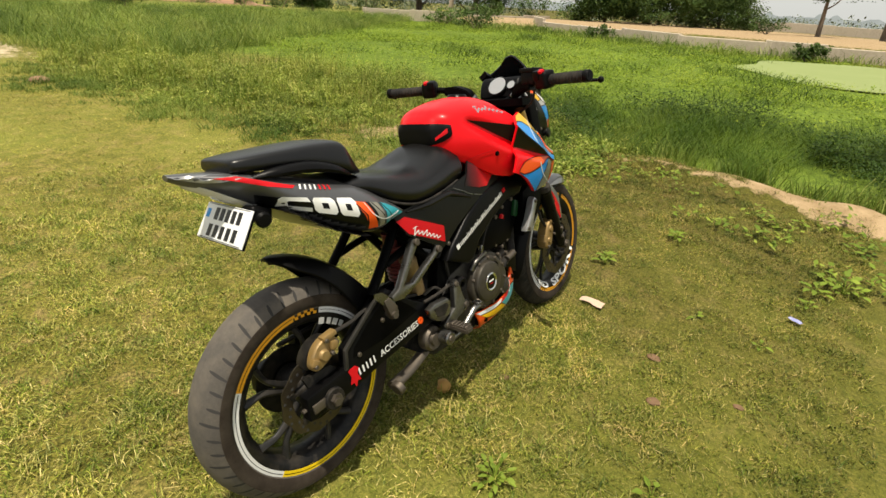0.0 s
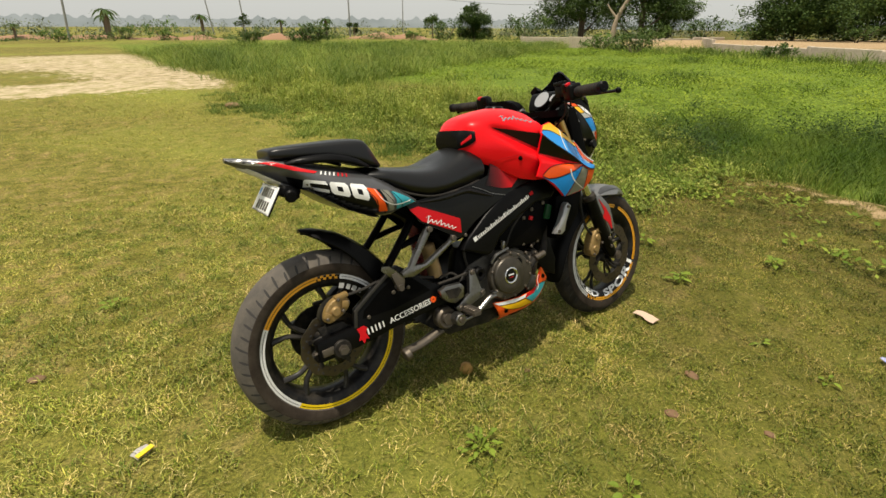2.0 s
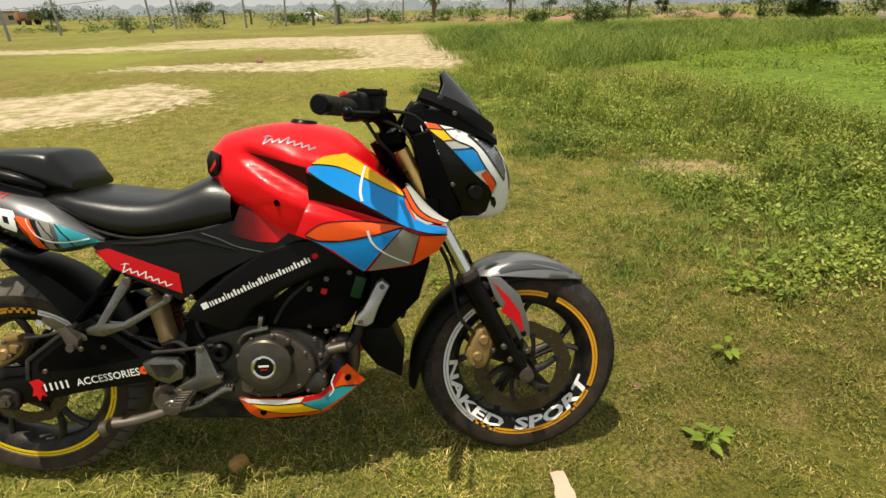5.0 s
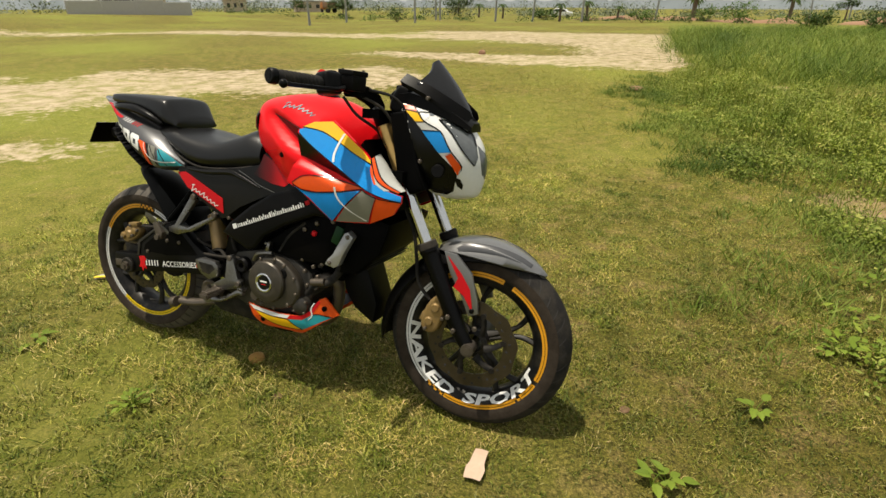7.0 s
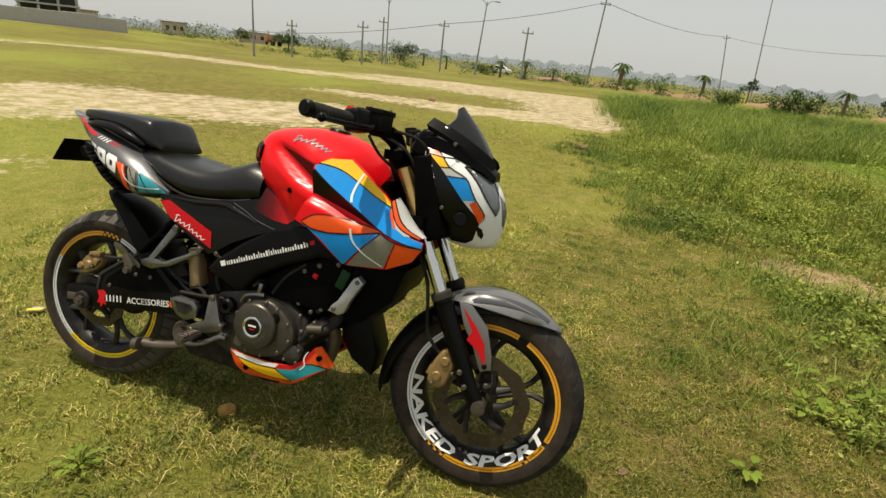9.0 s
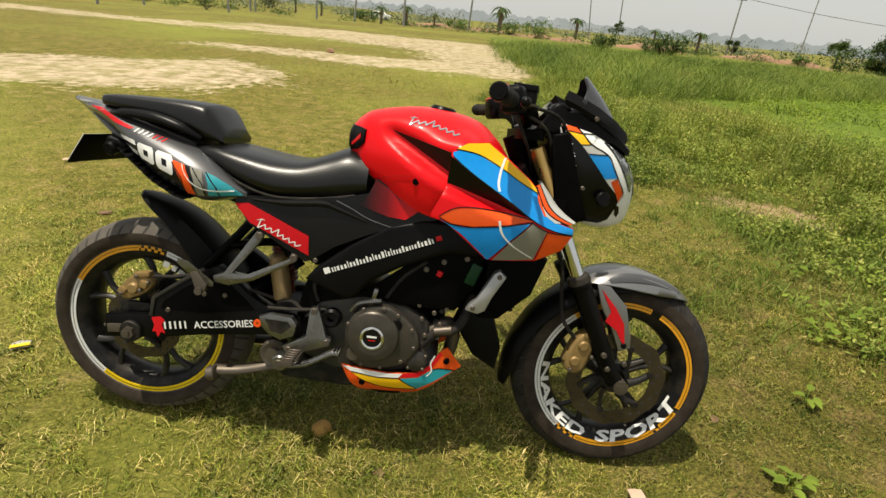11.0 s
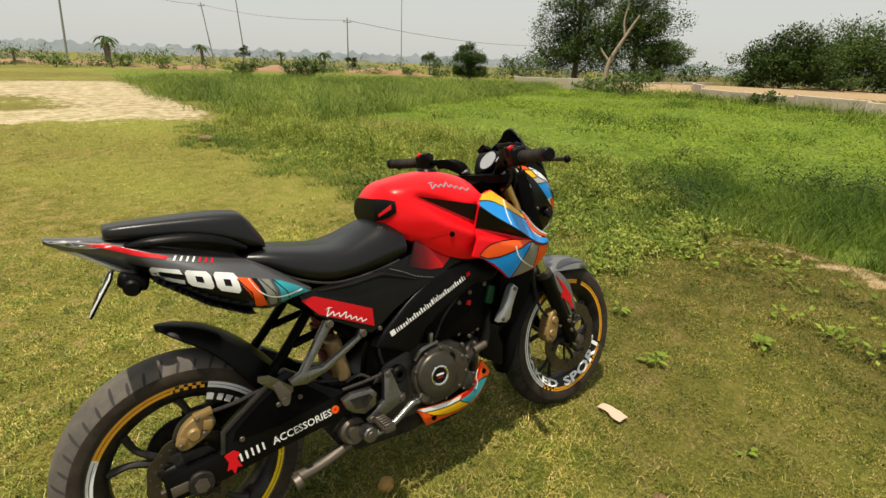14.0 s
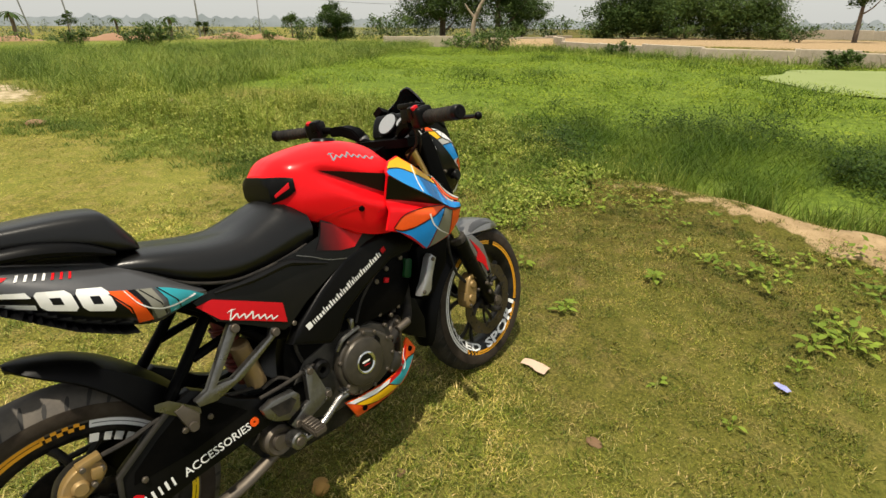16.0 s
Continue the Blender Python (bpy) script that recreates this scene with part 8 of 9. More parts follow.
for x, y, h, w, leaf in ((24.8, 33.4, 1.8, 3.2, LEAF_MID), (26.4, 26.1, 2.4, 3.4, LEAF_MID), (6.4, 61.1, 1.5, 2.9, LEAF_BRIGHT), (8.5, 54.8, 1.9, 3.2, LEAF_BRIGHT), (27.5, 42.2, 1.2, 1.5, LEAF_BRIGHT), (-20.9, 46.2, 1.3, 2.0, LEAF_DARK), (-10.1, 62.0, 1.2, 4.4, LEAF_DARK), (0.5, 52.5, 1.2, 2.4, LEAF_BRIGHT), (-41.7, 60.4, 1.7, 3.4, LEAF_DARK), (22.5, 0.5, 0.7, 1.2, LEAF_MID), (22.8, -3.2, 0.8, 1.5, LEAF_MID), (23.0, 8.5, 0.7, 1.4, LEAF_MID), (21.5, 14.0, 1.1, 2.6, LEAF_MID), (48.0, 25.5, 2.6, 4.5, LEAF_MID), (51.0, 22.0, 2.0, 4.0, LEAF_BRIGHT), (42.0, 27.0, 1.8, 3.6, LEAF_MID), (44.0, 12.5, 1.2, 3.0, LEAF_MID), (46.0, 5.0, 1.2, 3.0, LEAF_DARK), (23.5, 17.5, 1.0, 2.4, LEAF_BRIGHT)):
    shrub(x, y, h, w, leaf, "low green shrub in the far field")
shrub(11.1, 26.8, 1.45, 2.5, LEAF_MID, "dense dark green bush above tall grass", 1500, 0.10)
shrub(8.8, 29.8, 1.25, 1.6, LEAF_MID, "dark green bush above tall grass", 900, 0.10)


def palm_mesh():
    bm = bmesh.new()
    tube(bm, [(0, 0, -0.1), (0.05, 0, 0.9), (0.02, 0.03, 1.75)], [0.17, 0.13, 0.15], 8, 4)
    fr = bmesh.new()
    for i in range(20):
        a, up = 2.4 * i, 0.25 + 0.75 * ((i * 7) % 10) / 10
        d = Vector((math.cos(a), math.sin(a), 0))
        s = Vector((-d.y, d.x, 0))
        pts = [Vector((0, 0, 1.75)) + d * (0.95 * t) + Vector((0, 0, 0.75 * up * t - 0.85 * t * t)) for t in (0, 0.35, 0.7, 1.0)]
        row = [(fr.verts.new(p + s * w), fr.verts.new(p - s * w)) for p, w in zip(pts, (0.03, 0.09, 0.08, 0.01))]
        for p, q in zip(row, row[1:]):
            fr.faces.new((p[0], p[1], q[1], q[0]))
    return bm, fr


def palm(x, y, high):
    t = thing("young_palm", Matrix.Translation((x, y, ground_z(x, y))) @ Matrix.Scale(high / 2.3, 4), "young palm with a tuft of fronds", "palm", "palms along the far road")
    tr, fr = palm_mesh()
    part("trunk", tr, BARK, t)
    part("fronds", fr, LEAF_DARK, t)


for x, y, h in ((5.5, 68.0, 3.6), (14.4, 65.4, 3.0), (29.8, 83.1, 2.8), (23.9, 53.3, 2.5), (-17.8, 72.8, 2.2), (-7.4, 55.7, 2.0), (-5.3, 59.9, 2.4), (5.6, 72.0, 2.9), (-23.2, 79.4, 2.3), (-2.5, 66.0, 1.8)):
    palm(x, y, h)


# ---- poles, wires, wall, banks, pond, far buildings ----
CONCRETE = surface("weathered_concrete", (0.32, 0.29, 0.25), (0.16, 0.145, 0.125), scale=0.9, fine=14, rough=0.9, bump=0.3)
WHITEWASH = surface("stained_whitewash", (0.56, 0.47, 0.37), (0.20, 0.155, 0.115), scale=1.3, fine=9, rough=0.9, bump=0.3)
POLE = surface("grey_pole", (0.30, 0.30, 0.29), rough=0.6, metal=0.2)
BRICKY = surface("red_earth", (0.30, 0.17, 0.10), (0.20, 0.115, 0.07), scale=0.5, fine=8, rough=0.95, bump=0.4)
GREY_WALL = surface("grey_plaster", (0.44, 0.43, 0.42), scale=0.3, fine=4, rough=0.9)
# Flat dark colour that stands for the shade inside openings.
DARK_GAP = surface("dark_opening", (0.05, 0.048, 0.045), rough=0.9)

POLES = {}


def utility_pole(name, x, y, high, tilt=0.0, lamp=False):
    t = thing(name, pose(x, y, ground_z(x, y), 0, tilt, 0), "grey street lamp pole with twin arms" if lamp else "thin grey concrete power pole", "street lamp" if lamp else "power pole", "poles along the far road")
    bm = bmesh.new()
    rod(bm, (0, 0, -0.2), (0, 0, high), 0.11 if not lamp else 0.10, 0.07 if not lamp else 0.05, 8)
    part("pole", bm, POLE, t)
    if lamp:
        for s in (-1, 1):
            part("lamp_arm", tube(bmesh.new(), [(0, 0, high - 0.4), (0.35 * s, 0, high + 0.05), (0.85 * s, 0, high + 0.12)], 0.035, 6, 3), POLE, t)
            bm = bmesh.new()
            box(bm, (1.05 * s, 0, high + 0.12), (0.5, 0.2, 0.09), (0, 0, 0), 0.02)
            part("lamp_head", bm, POLE, t)
    else:
        bm = bmesh.new()
        box(bm, (0, 0, high - 0.5), (1.1, 0.09, 0.09), (0, 0, 0), 0.01)
        part("cross_arm", bm, POLE, t)
        bm = bmesh.new()
        for s in (-0.45, 0, 0.45):
            rod(bm, (s, 0, high - 0.45), (s, 0, high - 0.25), 0.04, 0.03, 6)
        part("insulators", bm, POLE, t)
    POLES[name, x] = t.matrix_world @ Vector((0, 0, high - 0.25))
    return t


power = [utility_pole("power_pole", *p) for p in ((31.4, 62.8, 6.4, 0.0), (23.2, 96.9, 9.6, -7.0), (1.6, 61.0, 8.8, 3.0), (-13.1, 52.3, 4.8, 1.0), (-4.5, 50.0, 4.6, 1.0), (-20.2, 54.3, 4.7, 0.0), (-18.1, 44.0, 3.6, 0.0), (-25.0, 44.0, 3.2, 0.0))]
for p in ((24.4, 83.1, 15.0, -4.0, True), (53.4, 85.5, 13.4, 0.0, True), (-9.8, 54.1, 7.0, 4.0, True), (-19.6, 54.0, 6.4, 0.0, True), (-23.0, 35.1, 4.2, 0.0, True)):
    utility_pole("street_lamp", *p)


def wires():
    high = (6.1, 9.3, 8.5, 4.5)
    pts = [t.matrix_world @ Vector((0, 0, h)) for t, h in zip(power, high)]
    chain = [Vector((75, 70, 4.2)), pts[0], pts[1], pts[2], pts[3], Vector((-40, 60, 1.5))]
    for a, b in zip(chain, chain[1:]):
        bm = bmesh.new()
        tube(bm, [a.lerp(b, k) + Vector((0, 0, -0.05 * (b - a).length * 4 * k * (1 - k) * 0.35)) for k in (0, 0.25, 0.5, 0.75, 1)], 0.035, 4, 4)
        part("power_line", bm, POLE, WIRES)


WIRES = thing("overhead_wires", pose(0, 0, 0), "sagging grey overhead power lines", "wire")
wires()


def wall_run(name, pts, high, material, label, cap=0.05):
    """A low wall of panels between posts, along a line on the ground."""
    t = thing(name, pose(0, 0, 0), label, "wall")
    for (ax, ay), (bx, by) in zip(pts, pts[1:]):
        n = max(1, round(math.hypot(bx - ax, by - ay) / 2.6))
        for i in range(n):
            p, q = (ax + (bx - ax) * i / n, ay + (by - ay) * i / n), (ax + (bx - ax) * (i + 1) / n, ay + (by - ay) * (i + 1) / n)
            d, ang = math.hypot(q[0] - p[0], q[1] - p[1]), math.degrees(math.atan2(q[1] - p[1], q[0] - p[0]))
            m = ((p[0] + q[0]) / 2, (p[1] + q[1]) / 2)
            z = ground_z(*m)
            k = high * (1 + 0.05 * math.sin(3.1 * m[0] + 2.3 * m[1]) + 0.04 * math.sin(17.0 * m[0]))
            bm = bmesh.new()
            box(bm, (m[0], m[1], z + k / 2 - 0.1), (d - 0.03, 0.16, k + 0.2), (0, 0, ang), 0.02, 1)
            part("wall_panel", bm, material, t)
            bm = bmesh.new()
            box(bm, (p[0], p[1], z + k / 2), (0.19, 0.19, k + 0.03), (0, 0, ang), 0.02, 1)
            part("wall_post", bm, material, t)


wall_run("boundary_wall", [(28.5, 14.6), (26.9, 13.2), (24.2, 7.8), (23.3, 5.1), (23.9, 2.0), (24.8, -1.8), (26.0, -8.0)], 0.52, WHITEWASH, "low stained whitewashed boundary wall of panels")
wall_run("boundary_wall", [(24.5, 24.5), (28.5, 20.0)], 0.6, WHITEWASH, "broken stained end piece of boundary wall")
wall_run("far_wall", [(36, 24.5), (44, 21.5)], 0.45, WHITEWASH, "grey far compound wall between trees")
wall_run("far_wall", [(68, 9), (72, 2), (78, -6)], 0.9, WHITEWASH, "pale far compound wall beyond the trees")


def earth_bank(pts, high, wide, label):
    bm = bmesh.new()
    path = spline([(x, y, 0) for x, y in pts], 6)
    rings = []
    for i, p in enumerate(path):
        d = path[min(i + 1, len(path) - 1)] - path[max(i - 1, 0)]
        n = Vector((-d[1], d[0], 0)).normalized()
        end = min(1, 4 * min(i, len(path) - 1 - i) / len(path)) + 0.05
        z = ground_z(p[0], p[1])
        h = high * end * (1 + 0.35 * math.sin(i * 1.7) + 0.2 * math.sin(i * 3.1))
        rings.append([Vector((p[0], p[1], z)) + n * (wide * s) + Vector((0, 0, h * k - 0.05)) for s, k in ((-1, 0), (-0.5, 0.75), (0, 1), (0.5, 0.7), (1, 0))])
    ring_loft(bm, rings)
    me_ob = part("earth_bank", bm, BRICKY, None)
    tagged(me_ob, label, "earth bank")


earth_bank([(6.5, 62.0), (10.5, 58.5), (14.8, 57.0)], 0.40, 1.2, "low bank of red dug earth")
earth_bank([(16.5, 56.0), (20, 54.5), (24.0, 54.0)], 0.5, 1.4, "low bank of red dug earth")
earth_bank([(27.5, 56.0), (31, 52.0), (33.0, 46.0)], 0.5, 1.2, "low bank of red dug earth")
earth_bank([(-8.0, 68.0), (0, 67.0), (9.0, 68.0)], 0.35, 1.2, "low bank of red dug earth")


def pond():
    bm = bmesh.new()
    c = bm.verts.new((17.6, -1.9, 0))
    ring = []
    for i in range(48):
        a = 2 * math.pi * i / 48
        k = 1 + 0.06 * math.sin(3 * a) + 0.05 * math.sin(7 * a + 1)
        ring.append(bm.verts.new((17.6 + 4.0 * k * math.cos(a), -1.9 + 3.8 * k * math.sin(a), 0)))
    for i in range(48):
        bm.faces.new((c, ring[i], ring[(i + 1) % 48]))
    z = ground_z(17.6, -1.9) + 0.09
    for v in bm.verts:
        v.co.z = z
    m = surface("duckweed_pond", (0.23, 0.27, 0.10), (0.17, 0.22, 0.07), scale=0.8, fine=12, rough=0.8, spec=0.2)
    tagged(part("pond_water", bm, m, None), "still pond covered in pale green duckweed", "pond", kind="structure")


pond()


def far_buildings():
    t = thing("unfinished_building", pose(-55.0, 46.0, ground_z(-55, 46), 0, 0, 50) @ Matrix.Scale(0.78, 4), "unfinished grey concrete building with open floors", "building")
    for k in range(3):
        bm = bmesh.new()
        box(bm, (0, 0, 2.4 + 2.0 * k), (7.0, 5.0, 0.22), (0, 0, 0), 0.02, 1)
        part("floor_slab", bm, GREY_WALL, t)
        for x in (-3.2, -1.1, 1.1, 3.2):
            for y in (-2.2, 2.2):
                bm = bmesh.new()
                box(bm, (x, y, 1.3 + 2.0 * k), (0.28, 0.28, 2.2), (0, 0, 0), 0.01, 1)
                part("column", bm, GREY_WALL, t)
        # Dark block fills the storey, its inner shade put into the colour.
        bm = bmesh.new()
        box(bm, (0, 0.4, 1.3 + 2.0 * k), (6.0, 3.2, 2.0), (0, 0, 0), 0.01, 1)
        part("dark_infill", bm, DARK_GAP, t)
    wall_run("compound_wall", [(-44.0, 31.5), (-41.5, 36.0), (-39.2, 40.0)], 1.1, GREY_WALL, "long grey compound wall before the building")
    for x, y, w, h, d in ((-60, 70, 3.4, 1.7, 3), (-52, 78, 4.6, 1.5, 3), (-68, 62, 3, 2.0, 3)):
        hs = thing("far_house", pose(x, y, ground_z(x, y), 0, 0, 40), "small pale flat-roofed house far off", "house", "far houses")
        bm = bmesh.new()
        box(bm, (0, 0, h / 2), (w, d, h), (0, 0, 0), 0.03, 1)
        part("wall", bm, WHITEWASH, hs)
        bm = bmesh.new()
        box(bm, (0, 0, h + 0.08), (w + 0.3, d + 0.3, 0.16), (0, 0, 0), 0.02, 1)
        part("roof", bm, CONCRETE, hs)
        for k in (-0.28, 0.0, 0.28):
            bm = bmesh.new()
            box(bm, (k * w, -d / 2 - 0.02, h * 0.55), (w * 0.12, 0.06, h * 0.35), (0, 0, 0), 0, 1)
            part("window", bm, DARK_GAP, hs)


far_buildings()


def car():
    """A small white hatchback parked on the far road."""
    x, y = -11.5, 82.6
    c = thing("white_car", pose(x, y, ground_z(x, y), 0, 0, 176) @ Matrix.Scale(0.82, 4), "small white hatchback on the far road", "car")
    body = [(-1.9, 0.30), (-1.95, 0.75), (-1.80, 0.95), (-1.20, 1.00), (-0.75, 1.42), (0.95, 1.50), (1.60, 1.05), (1.85, 0.90), (1.88, 0.35)]
    part("body", slab(bmesh.new(), body, -0.80, 0.80, 0.10, 3), surface("white_car_paint", (0.75, 0.75, 0.74), rough=0.3, coat=0.6), c)
    for s in (-1, 1):
        part("window", slab(bmesh.new(), [(-1.05, 1.02), (-0.68, 1.36), (0.10, 1.40), (0.10, 1.02)], s * 0.795, s * 0.812, 0.01), SCREEN, c)
        part("window", slab(bmesh.new(), [(0.20, 1.02), (0.20, 1.41), (0.90, 1.42), (1.36, 1.04)], s * 0.795, s * 0.812, 0.01), SCREEN, c)
        for wx in (-1.25, 1.2):
            w = part("wheel", rod(bmesh.new(), (wx, s * 0.62, 0.29), (wx, s * 0.83, 0.29), 0.29, seg=24, bevel=0.03), RUBBER, c)
            part("hub_cap", rod(bmesh.new(), (wx, s * 0.82, 0.29), (wx, s * 0.84, 0.29), 0.17, seg=16), ALLOY, w)


car()


def truck():
    x, y = -40.0, 65.0
    t = thing("brown_truck", pose(x, y, ground_z(x, y), 0, 0, 150) @ Matrix.Scale(0.55, 4), "brown and dark tipper truck on the far road", "truck")
    bm = bmesh.new()
    box(bm, (-0.6, 0, 1.75), (3.6, 2.1, 1.3), (0, 0, 0), 0.05)
    part("load_bed", bm, surface("rusty_brown_paint", (0.20, 0.10, 0.05), rough=0.6, dust=0.4, scale=2), t)
    bm = bmesh.new()
    slab(bm, [(1.4, 0.7), (1.4, 2.4), (2.3, 2.4), (2.7, 1.6), (2.7, 0.7)], -1.0, 1.0, 0.08)
    part("cab", bm, surface("orange_cab_paint", (0.45, 0.17, 0.04), rough=0.5), t)
    for wx in (-1.6, -0.7, 2.0):
        for s in (-1, 1):
            part("wheel", rod(bmesh.new(), (wx, s * 0.75, 0.5), (wx, s * 1.05, 0.5), 0.5, seg=20, bevel=0.05), RUBBER, t)


truck()


def far_tree_line():
    """A plain glowing backdrop of horizon woods, haze painted into its colour."""
    m, nt, b = node_material("glowing_painted_haze")
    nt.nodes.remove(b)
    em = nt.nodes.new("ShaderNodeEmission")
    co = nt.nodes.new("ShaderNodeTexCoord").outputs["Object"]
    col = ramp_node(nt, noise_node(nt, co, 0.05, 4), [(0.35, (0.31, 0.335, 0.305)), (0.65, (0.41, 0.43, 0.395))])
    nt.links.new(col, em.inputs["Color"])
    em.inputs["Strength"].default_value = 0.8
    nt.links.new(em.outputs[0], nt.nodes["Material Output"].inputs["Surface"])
    n, R = 1400, 420.0
    a = np.linspace(0, 2 * math.pi, n, endpoint=False)
    h = 5.2 + RNG.uniform(-0.3, 0.3, n)
    for _ in range(700):
        at, half, tall = RNG.uniform(0, 2 * math.pi), RNG.uniform(0.004, 0.012), RNG.uniform(5.0, 8.2)
        off = np.abs((a - at + math.pi) % (2 * math.pi) - math.pi) / half
        h = np.maximum(h, tall * np.sqrt(np.clip(1 - off**2, 0, 1)) + RNG.uniform(-0.3, 0.3, n))
    z0 = -0.012 * 260
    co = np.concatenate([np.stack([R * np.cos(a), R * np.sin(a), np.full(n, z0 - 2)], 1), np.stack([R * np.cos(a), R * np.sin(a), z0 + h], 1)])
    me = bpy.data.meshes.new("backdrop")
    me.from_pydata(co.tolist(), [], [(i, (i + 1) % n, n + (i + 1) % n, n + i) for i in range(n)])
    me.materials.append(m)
    tagged(new("backdrop", me), "glowing backdrop strip of far woods with painted grey-green haze", "backdrop", kind="structure")


far_tree_line()


def far_scrub():
    """A ragged belt of scrub below the poles."""
    line = np.array([(-48, 42), (-36, 52), (-24, 58), (-10, 60), (2, 60), (14, 58), (26, 56), (36, 48), (44, 38)], float)
    n, per = 110, 110
    u = RNG.uniform(0, len(line) - 1, n)
    cx = np.interp(u, range(len(line)), line[:, 0]) + RNG.normal(0, 2.0, n)
    cy = np.interp(u, range(len(line)), line[:, 1]) + RNG.normal(0, 3.5, n)
    tall, wide = RNG.uniform(0.2, 0.95, n), RNG.uniform(0.4, 1.2, n)
    r, t = np.sqrt(RNG.uniform(0, 1, n * per)), RNG.uniform(0, 2 * math.pi, n * per)
    x, y = np.repeat(cx, per) + r * np.cos(t) * np.repeat(wide, per), np.repeat(cy, per) + r * np.sin(t) * np.repeat(wide, per)
    z = land(x, y) + np.repeat(tall, per) * RNG.uniform(0.05, 1, n * per) * np.sqrt(1.05 - r**2)
    soup("far_scrub", leaf_soup(x, y, z, RNG.uniform(0.10, 0.24, n * per), 1.0), LEAF, 0, LEAF_MID, "ragged green scrub along the far road", "scrub")


far_scrub()
# Distance haze is put into these leaf colours: paler and greyer.
HAZE_TINTED_LEAF = leaf_material("haze_tinted_leaf", [(0.115, 0.145, 0.085), (0.15, 0.18, 0.115), (0.185, 0.21, 0.145)], through_light=0.05, scale=0.1)


def far_copses():
    """Low copses scattered over the plain beyond the road."""
    n, per = 190, 190
    a, d = RNG.uniform(-0.15, 2.75, n), RNG.uniform(75, 190, n)
    cx, cy = d * np.cos(a), d * np.sin(a)
    tall, wide = RNG.uniform(0.8, 2.6, n) * (0.6 + d / 220), RNG.uniform(1.5, 6.0, n)
    r, t = np.sqrt(RNG.uniform(0, 1, n * per)), RNG.uniform(0, 2 * math.pi, n * per)
    x, y = np.repeat(cx, per) + r * np.cos(t) * np.repeat(wide, per), np.repeat(cy, per) + r * np.sin(t) * np.repeat(wide, per)
    z = land(x, y) + np.repeat(tall, per) * RNG.uniform(0.02, 1, n * per) * np.sqrt(1.05 - r**2)
    soup("far_copses", leaf_soup(x, y, z, RNG.uniform(0.22, 0.50, n * per), 1.0), LEAF, 0, HAZE_TINTED_LEAF, "grey-green copses on the far plain, haze painted into the leaves", "copse")


far_copses()


# ---- small things on the turf ----
def leaf_blade(bm, base, direction, length, wide, curl=0.15):
    d = Vector(direction).normalized()
    s = d.cross(Vector((0, 0, 1))).normalized()
    base = Vector(base)
    rows = []
    for t in (0, 0.2, 0.45, 0.7, 0.9, 1.0):
        w = wide * math.sin(math.pi * (0.08 + 0.92 * t) ** 0.8) * 0.5 if t < 1 else 0.0005
        p = base + d * (length * t) + Vector((0, 0, -curl * length * t * t))
        rows.append([bm.verts.new(p - s * w + Vector((0, 0, w * 0.35))), bm.verts.new(p), bm.verts.new(p + s * w + Vector((0, 0, w * 0.35)))])
    for a, b in zip(rows, rows[1:]):
        bm.faces.new((a[0], a[1], b[1], b[0]))
        bm.faces.new((a[1], a[2], b[2], b[1]))


def weed_plant(x, y, spread, high, leaves, leaf_len, seed, label):
    rnd = random.Random(seed)
    t = thing("weed_plant", pose(x, y, ground_z(x, y)), label, "weed", "single weeds in the turf")
    st = bmesh.new()
    for i in range(leaves):
        a = 2.4 * i + rnd.uniform(-0.3, 0.3)
        r, h = spread * rnd.uniform(0.15, 0.9), high * rnd.uniform(0.35, 1.0)
        p = Vector((r * math.cos(a), r * math.sin(a), h))
        tube(st, [(0, 0, 0), (p.x * 0.5, p.y * 0.5, p.z * 0.75), p], 0.0014, 5, 2)
        bm = bmesh.new()
        leaf_blade(bm, p, (math.cos(a), math.sin(a), rnd.uniform(-0.1, 0.5)), leaf_len * rnd.uniform(0.7, 1.2), leaf_len * 0.62 * rnd.uniform(0.8, 1.1))
        part("leaf", bm, BROAD, t)
    part("stem", st, BROAD, t)


for i, (x, y, s, h, n, l) in enumerate(((0.303, -0.438, 0.065, 0.05, 26, 0.024), (1.691, -0.678, 0.024, 0.02, 3, 0.036), (1.978, -0.116, 0.05, 0.05, 6, 0.045), (1.938, -0.137, 0.04, 0.04, 5, 0.045), (2.36, -1.10, 0.09, 0.06, 10, 0.050), (2.48, -1.22, 0.12, 0.08, 16, 0.050), (2.15, -1.08, 0.05, 0.04, 6, 0.035), (-0.36, -0.30, 0.05, 0.03, 7, 0.045), (1.20, 0.95, 0.06, 0.05, 8, 0.04), (2.25, 0.28, 0.06, 0.05, 8, 0.045), (2.55, -0.35, 0.07, 0.06, 9, 0.05), (1.62, -0.95, 0.03, 0.025, 5, 0.028), (0.55, -0.82, 0.04, 0.03, 5, 0.035), (2.60, 0.75, 0.07, 0.06, 10, 0.05), (-0.55, 1.25, 0.06, 0.04, 8, 0.04))):
    weed_plant(x, y, s, h, n, l, i, "small light green broad-leaved weed in turf")


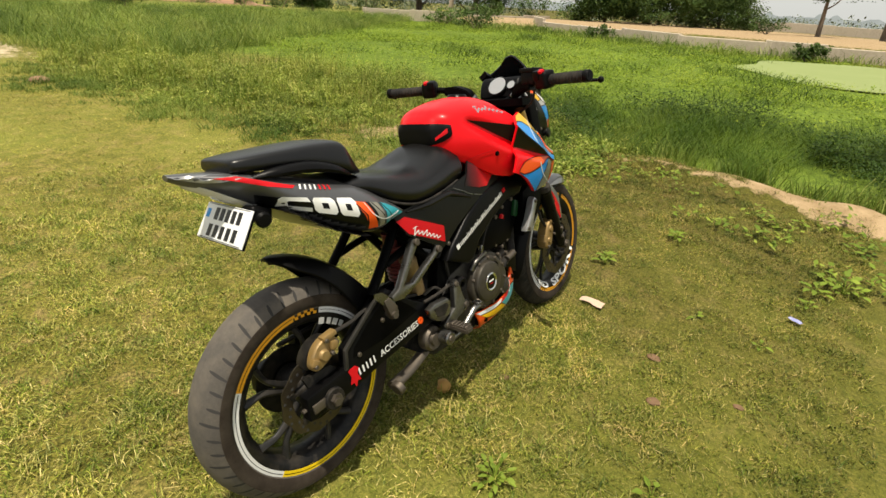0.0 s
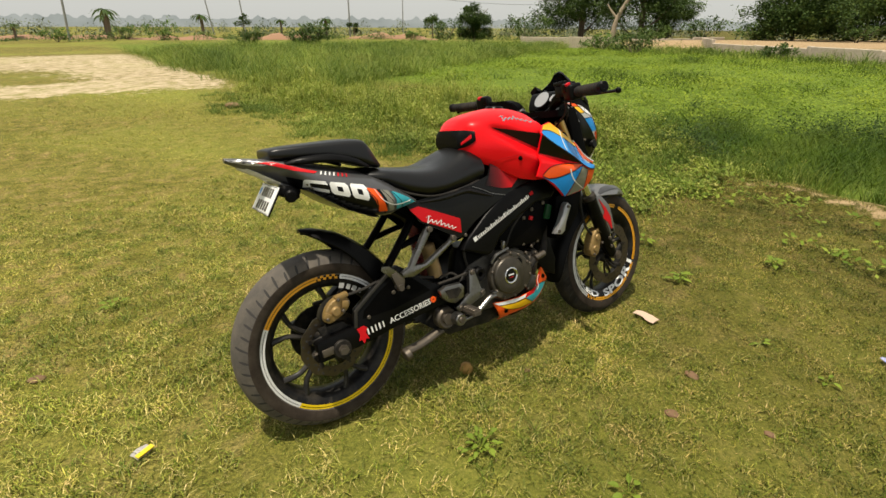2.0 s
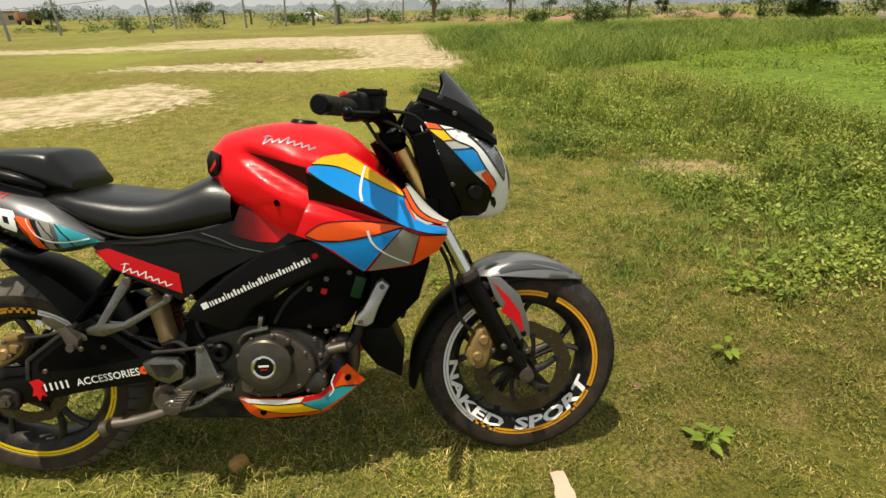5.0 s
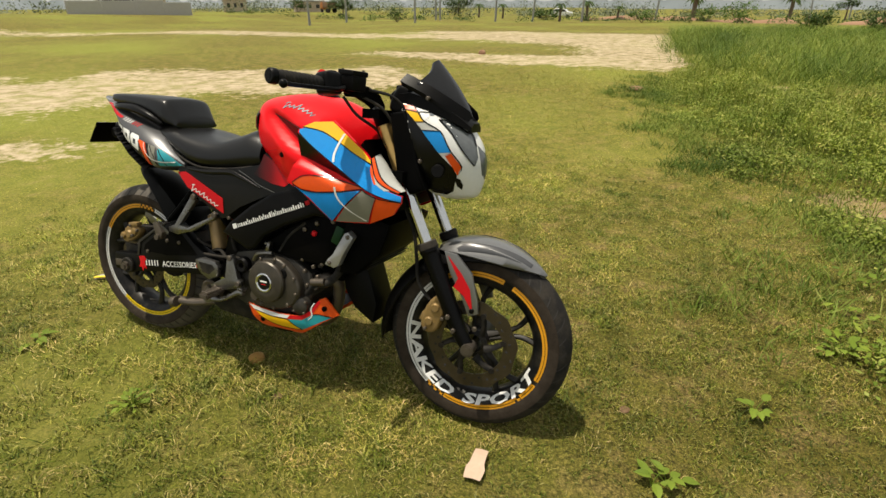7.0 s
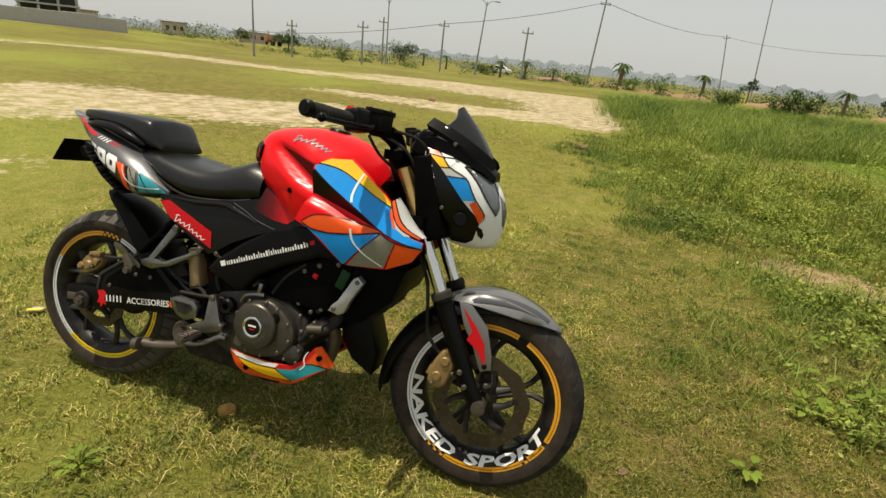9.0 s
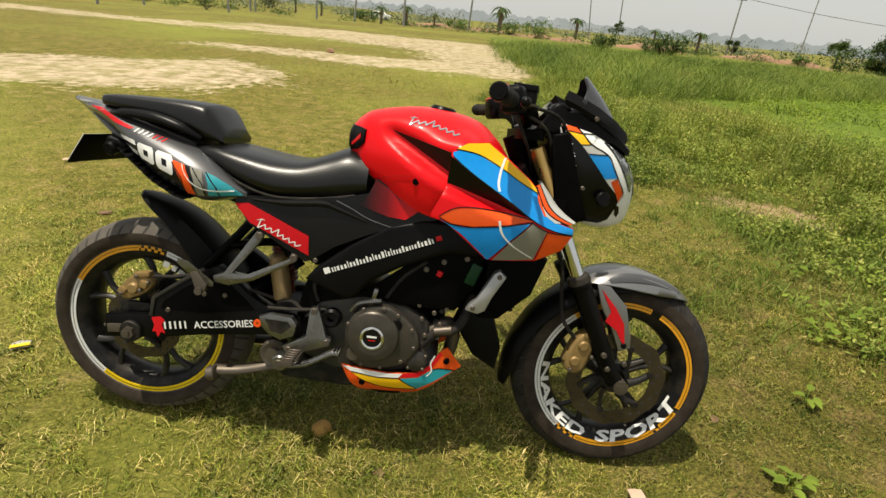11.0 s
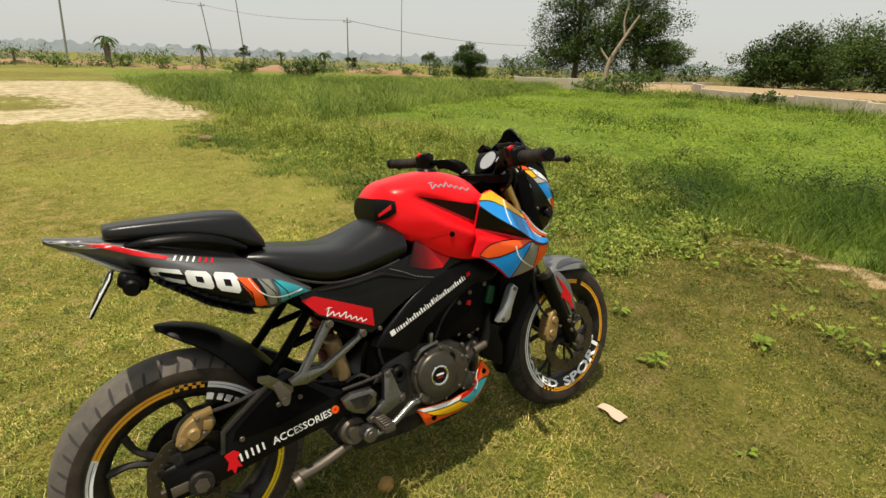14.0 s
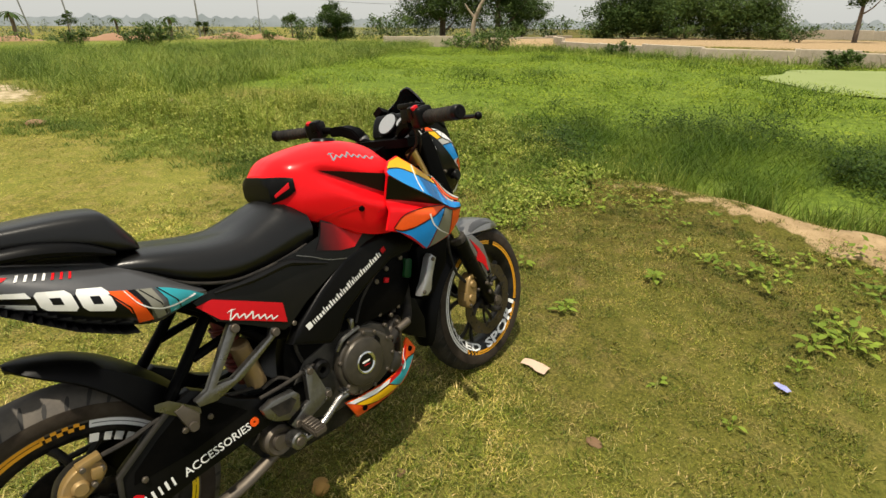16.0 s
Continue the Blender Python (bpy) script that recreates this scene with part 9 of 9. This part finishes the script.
def flat_scrap(name, x, y, turn, outline, material, label, category, lift=0.012, bend=0.25):
    """A creased scrap of paper or foil lying on the grass."""
    bm = bmesh.new()
    n = 7
    L = max(p[0] for p in outline)
    rows = []
    for i in range(n):
        u = i / (n - 1)
        w = np.interp(u * L, [p[0] for p in outline], [p[1] for p in outline])
        z = lift + bend * L * (math.sin(u * 5.0) * 0.10 + 0.10 * u)
        rows.append([bm.verts.new((u * L, -w, z)), bm.verts.new((u * L, 0, z + 0.004)), bm.verts.new((u * L, w, z + 0.002))])
    for a, b in zip(rows, rows[1:]):
        bm.faces.new((a[0], a[1], b[1], b[0]))
        bm.faces.new((a[1], a[2], b[2], b[1]))
    thicken_up = bmesh.ops.extrude_face_region(bm, geom=bm.faces[:])
    for v in (g for g in thicken_up["geom"] if isinstance(g, bmesh.types.BMVert)):
        v.co.z += 0.0012
    ob = part(name, bm, material, None)
    ob.matrix_world = pose(x, y, ground_z(x, y), 0, 0, turn)
    return tagged(ob, label, category)


PAPER = surface("dirty_card", (0.58, 0.42, 0.31), (0.40, 0.27, 0.19), scale=12, rough=0.8)
flat_scrap("paper_scrap", 1.455, -0.203, -89, [(0, 0.020), (0.06, 0.022), (0.075, 0.029), (0.112, 0.025)], PAPER, "crumpled tan card scrap on turf", "litter", 0.016, 0.5)
foil = flat_scrap("wrapper", -0.605, 0.140, 30, [(0, 0.018), (0.025, 0.024), (0.055, 0.016)], surface("silver_foil", (0.62, 0.58, 0.54), (0.16, 0.10, 0.10), scale=55, rough=0.3, metal=0.4), "small yellow and silver wrapper on turf", "litter", 0.016)
bm = bmesh.new()
slab(bm, [(0.000, 0.0245), (0.000, 0.0285), (0.056, 0.0285), (0.056, 0.0245)], -0.024, -0.006, 0.001)
part("printed_edge", bm, surface("yellow_print", (0.80, 0.62, 0.02), (0.66, 0.46, 0.02), scale=40, rough=0.35), foil, "bright yellow edge")
flat_scrap("wrapper", 1.945, -1.075, 60, [(0, 0.012), (0.03, 0.020), (0.06, 0.012)], surface("blue_white_wrapper", (0.14, 0.16, 0.45), (0.70, 0.68, 0.72), scale=45, rough=0.35), "small blue and white wrapper on turf", "litter", 0.02)
flat_scrap("wrapper", -1.85, 2.15, 20, [(0, 0.018), (0.04, 0.022), (0.08, 0.014)], PAPER, "pale paper scrap on turf", "litter", 0.02)


def lump(name, x, y, size, material, label, category, squash=0.7, seed=0):
    bm = bmesh.new()
    bmesh.ops.create_icosphere(bm, subdivisions=3, radius=1)
    for v in bm.verts:
        n = v.co.normalized()
        k = 1 + 0.22 * noise.noise(n * 1.6 + Vector((seed, 0, 0))) + 0.08 * noise.noise(n * 5 + Vector((seed, 3, 0)))
        v.co = Vector((n.x * size * k, n.y * size * k * 0.8, n.z * size * squash * k))
    ob = part(name, bm, material, None)
    ob.matrix_world = pose(x, y, ground_z(x, y) + size * squash * 0.55, 0, 0, 40 * seed)
    return tagged(ob, label, category)


lump("brick_piece", 0.524, -0.085, 0.030, surface("ochre_brick", (0.42, 0.24, 0.06), (0.30, 0.16, 0.04), scale=25, rough=0.85, bump=0.5), "broken ochre brick piece under the motorcycle", "brick piece", 0.75, 1)
DRY = surface("dry_brown_leaf", (0.17, 0.095, 0.045), (0.10, 0.06, 0.03), scale=20, rough=0.8)
for i, (x, y, s) in enumerate(((1.235, -0.619, 0.028), (0.969, -0.699, 0.026), (-0.85, 0.80, 0.03), (-1.05, 1.35, 0.035), (1.85, 0.15, 0.02), (1.15, -0.95, 0.018), (0.72, -0.22, 0.020), (0.60, 0.62, 0.025))):
    lump("dry_leaf", x, y, s, DRY, "curled dry brown leaf on turf", "leaf", 0.28, i + 2)
lump("earth_clod", 1.63, 7.15, 0.13, BRICKY, "flat reddish clod of dry weeds and earth", "clod", 0.30, 12)
lump("earth_clod", -2.4, 12.5, 0.10, BRICKY, "reddish clod of dry weeds and earth", "clod", 0.7, 13)
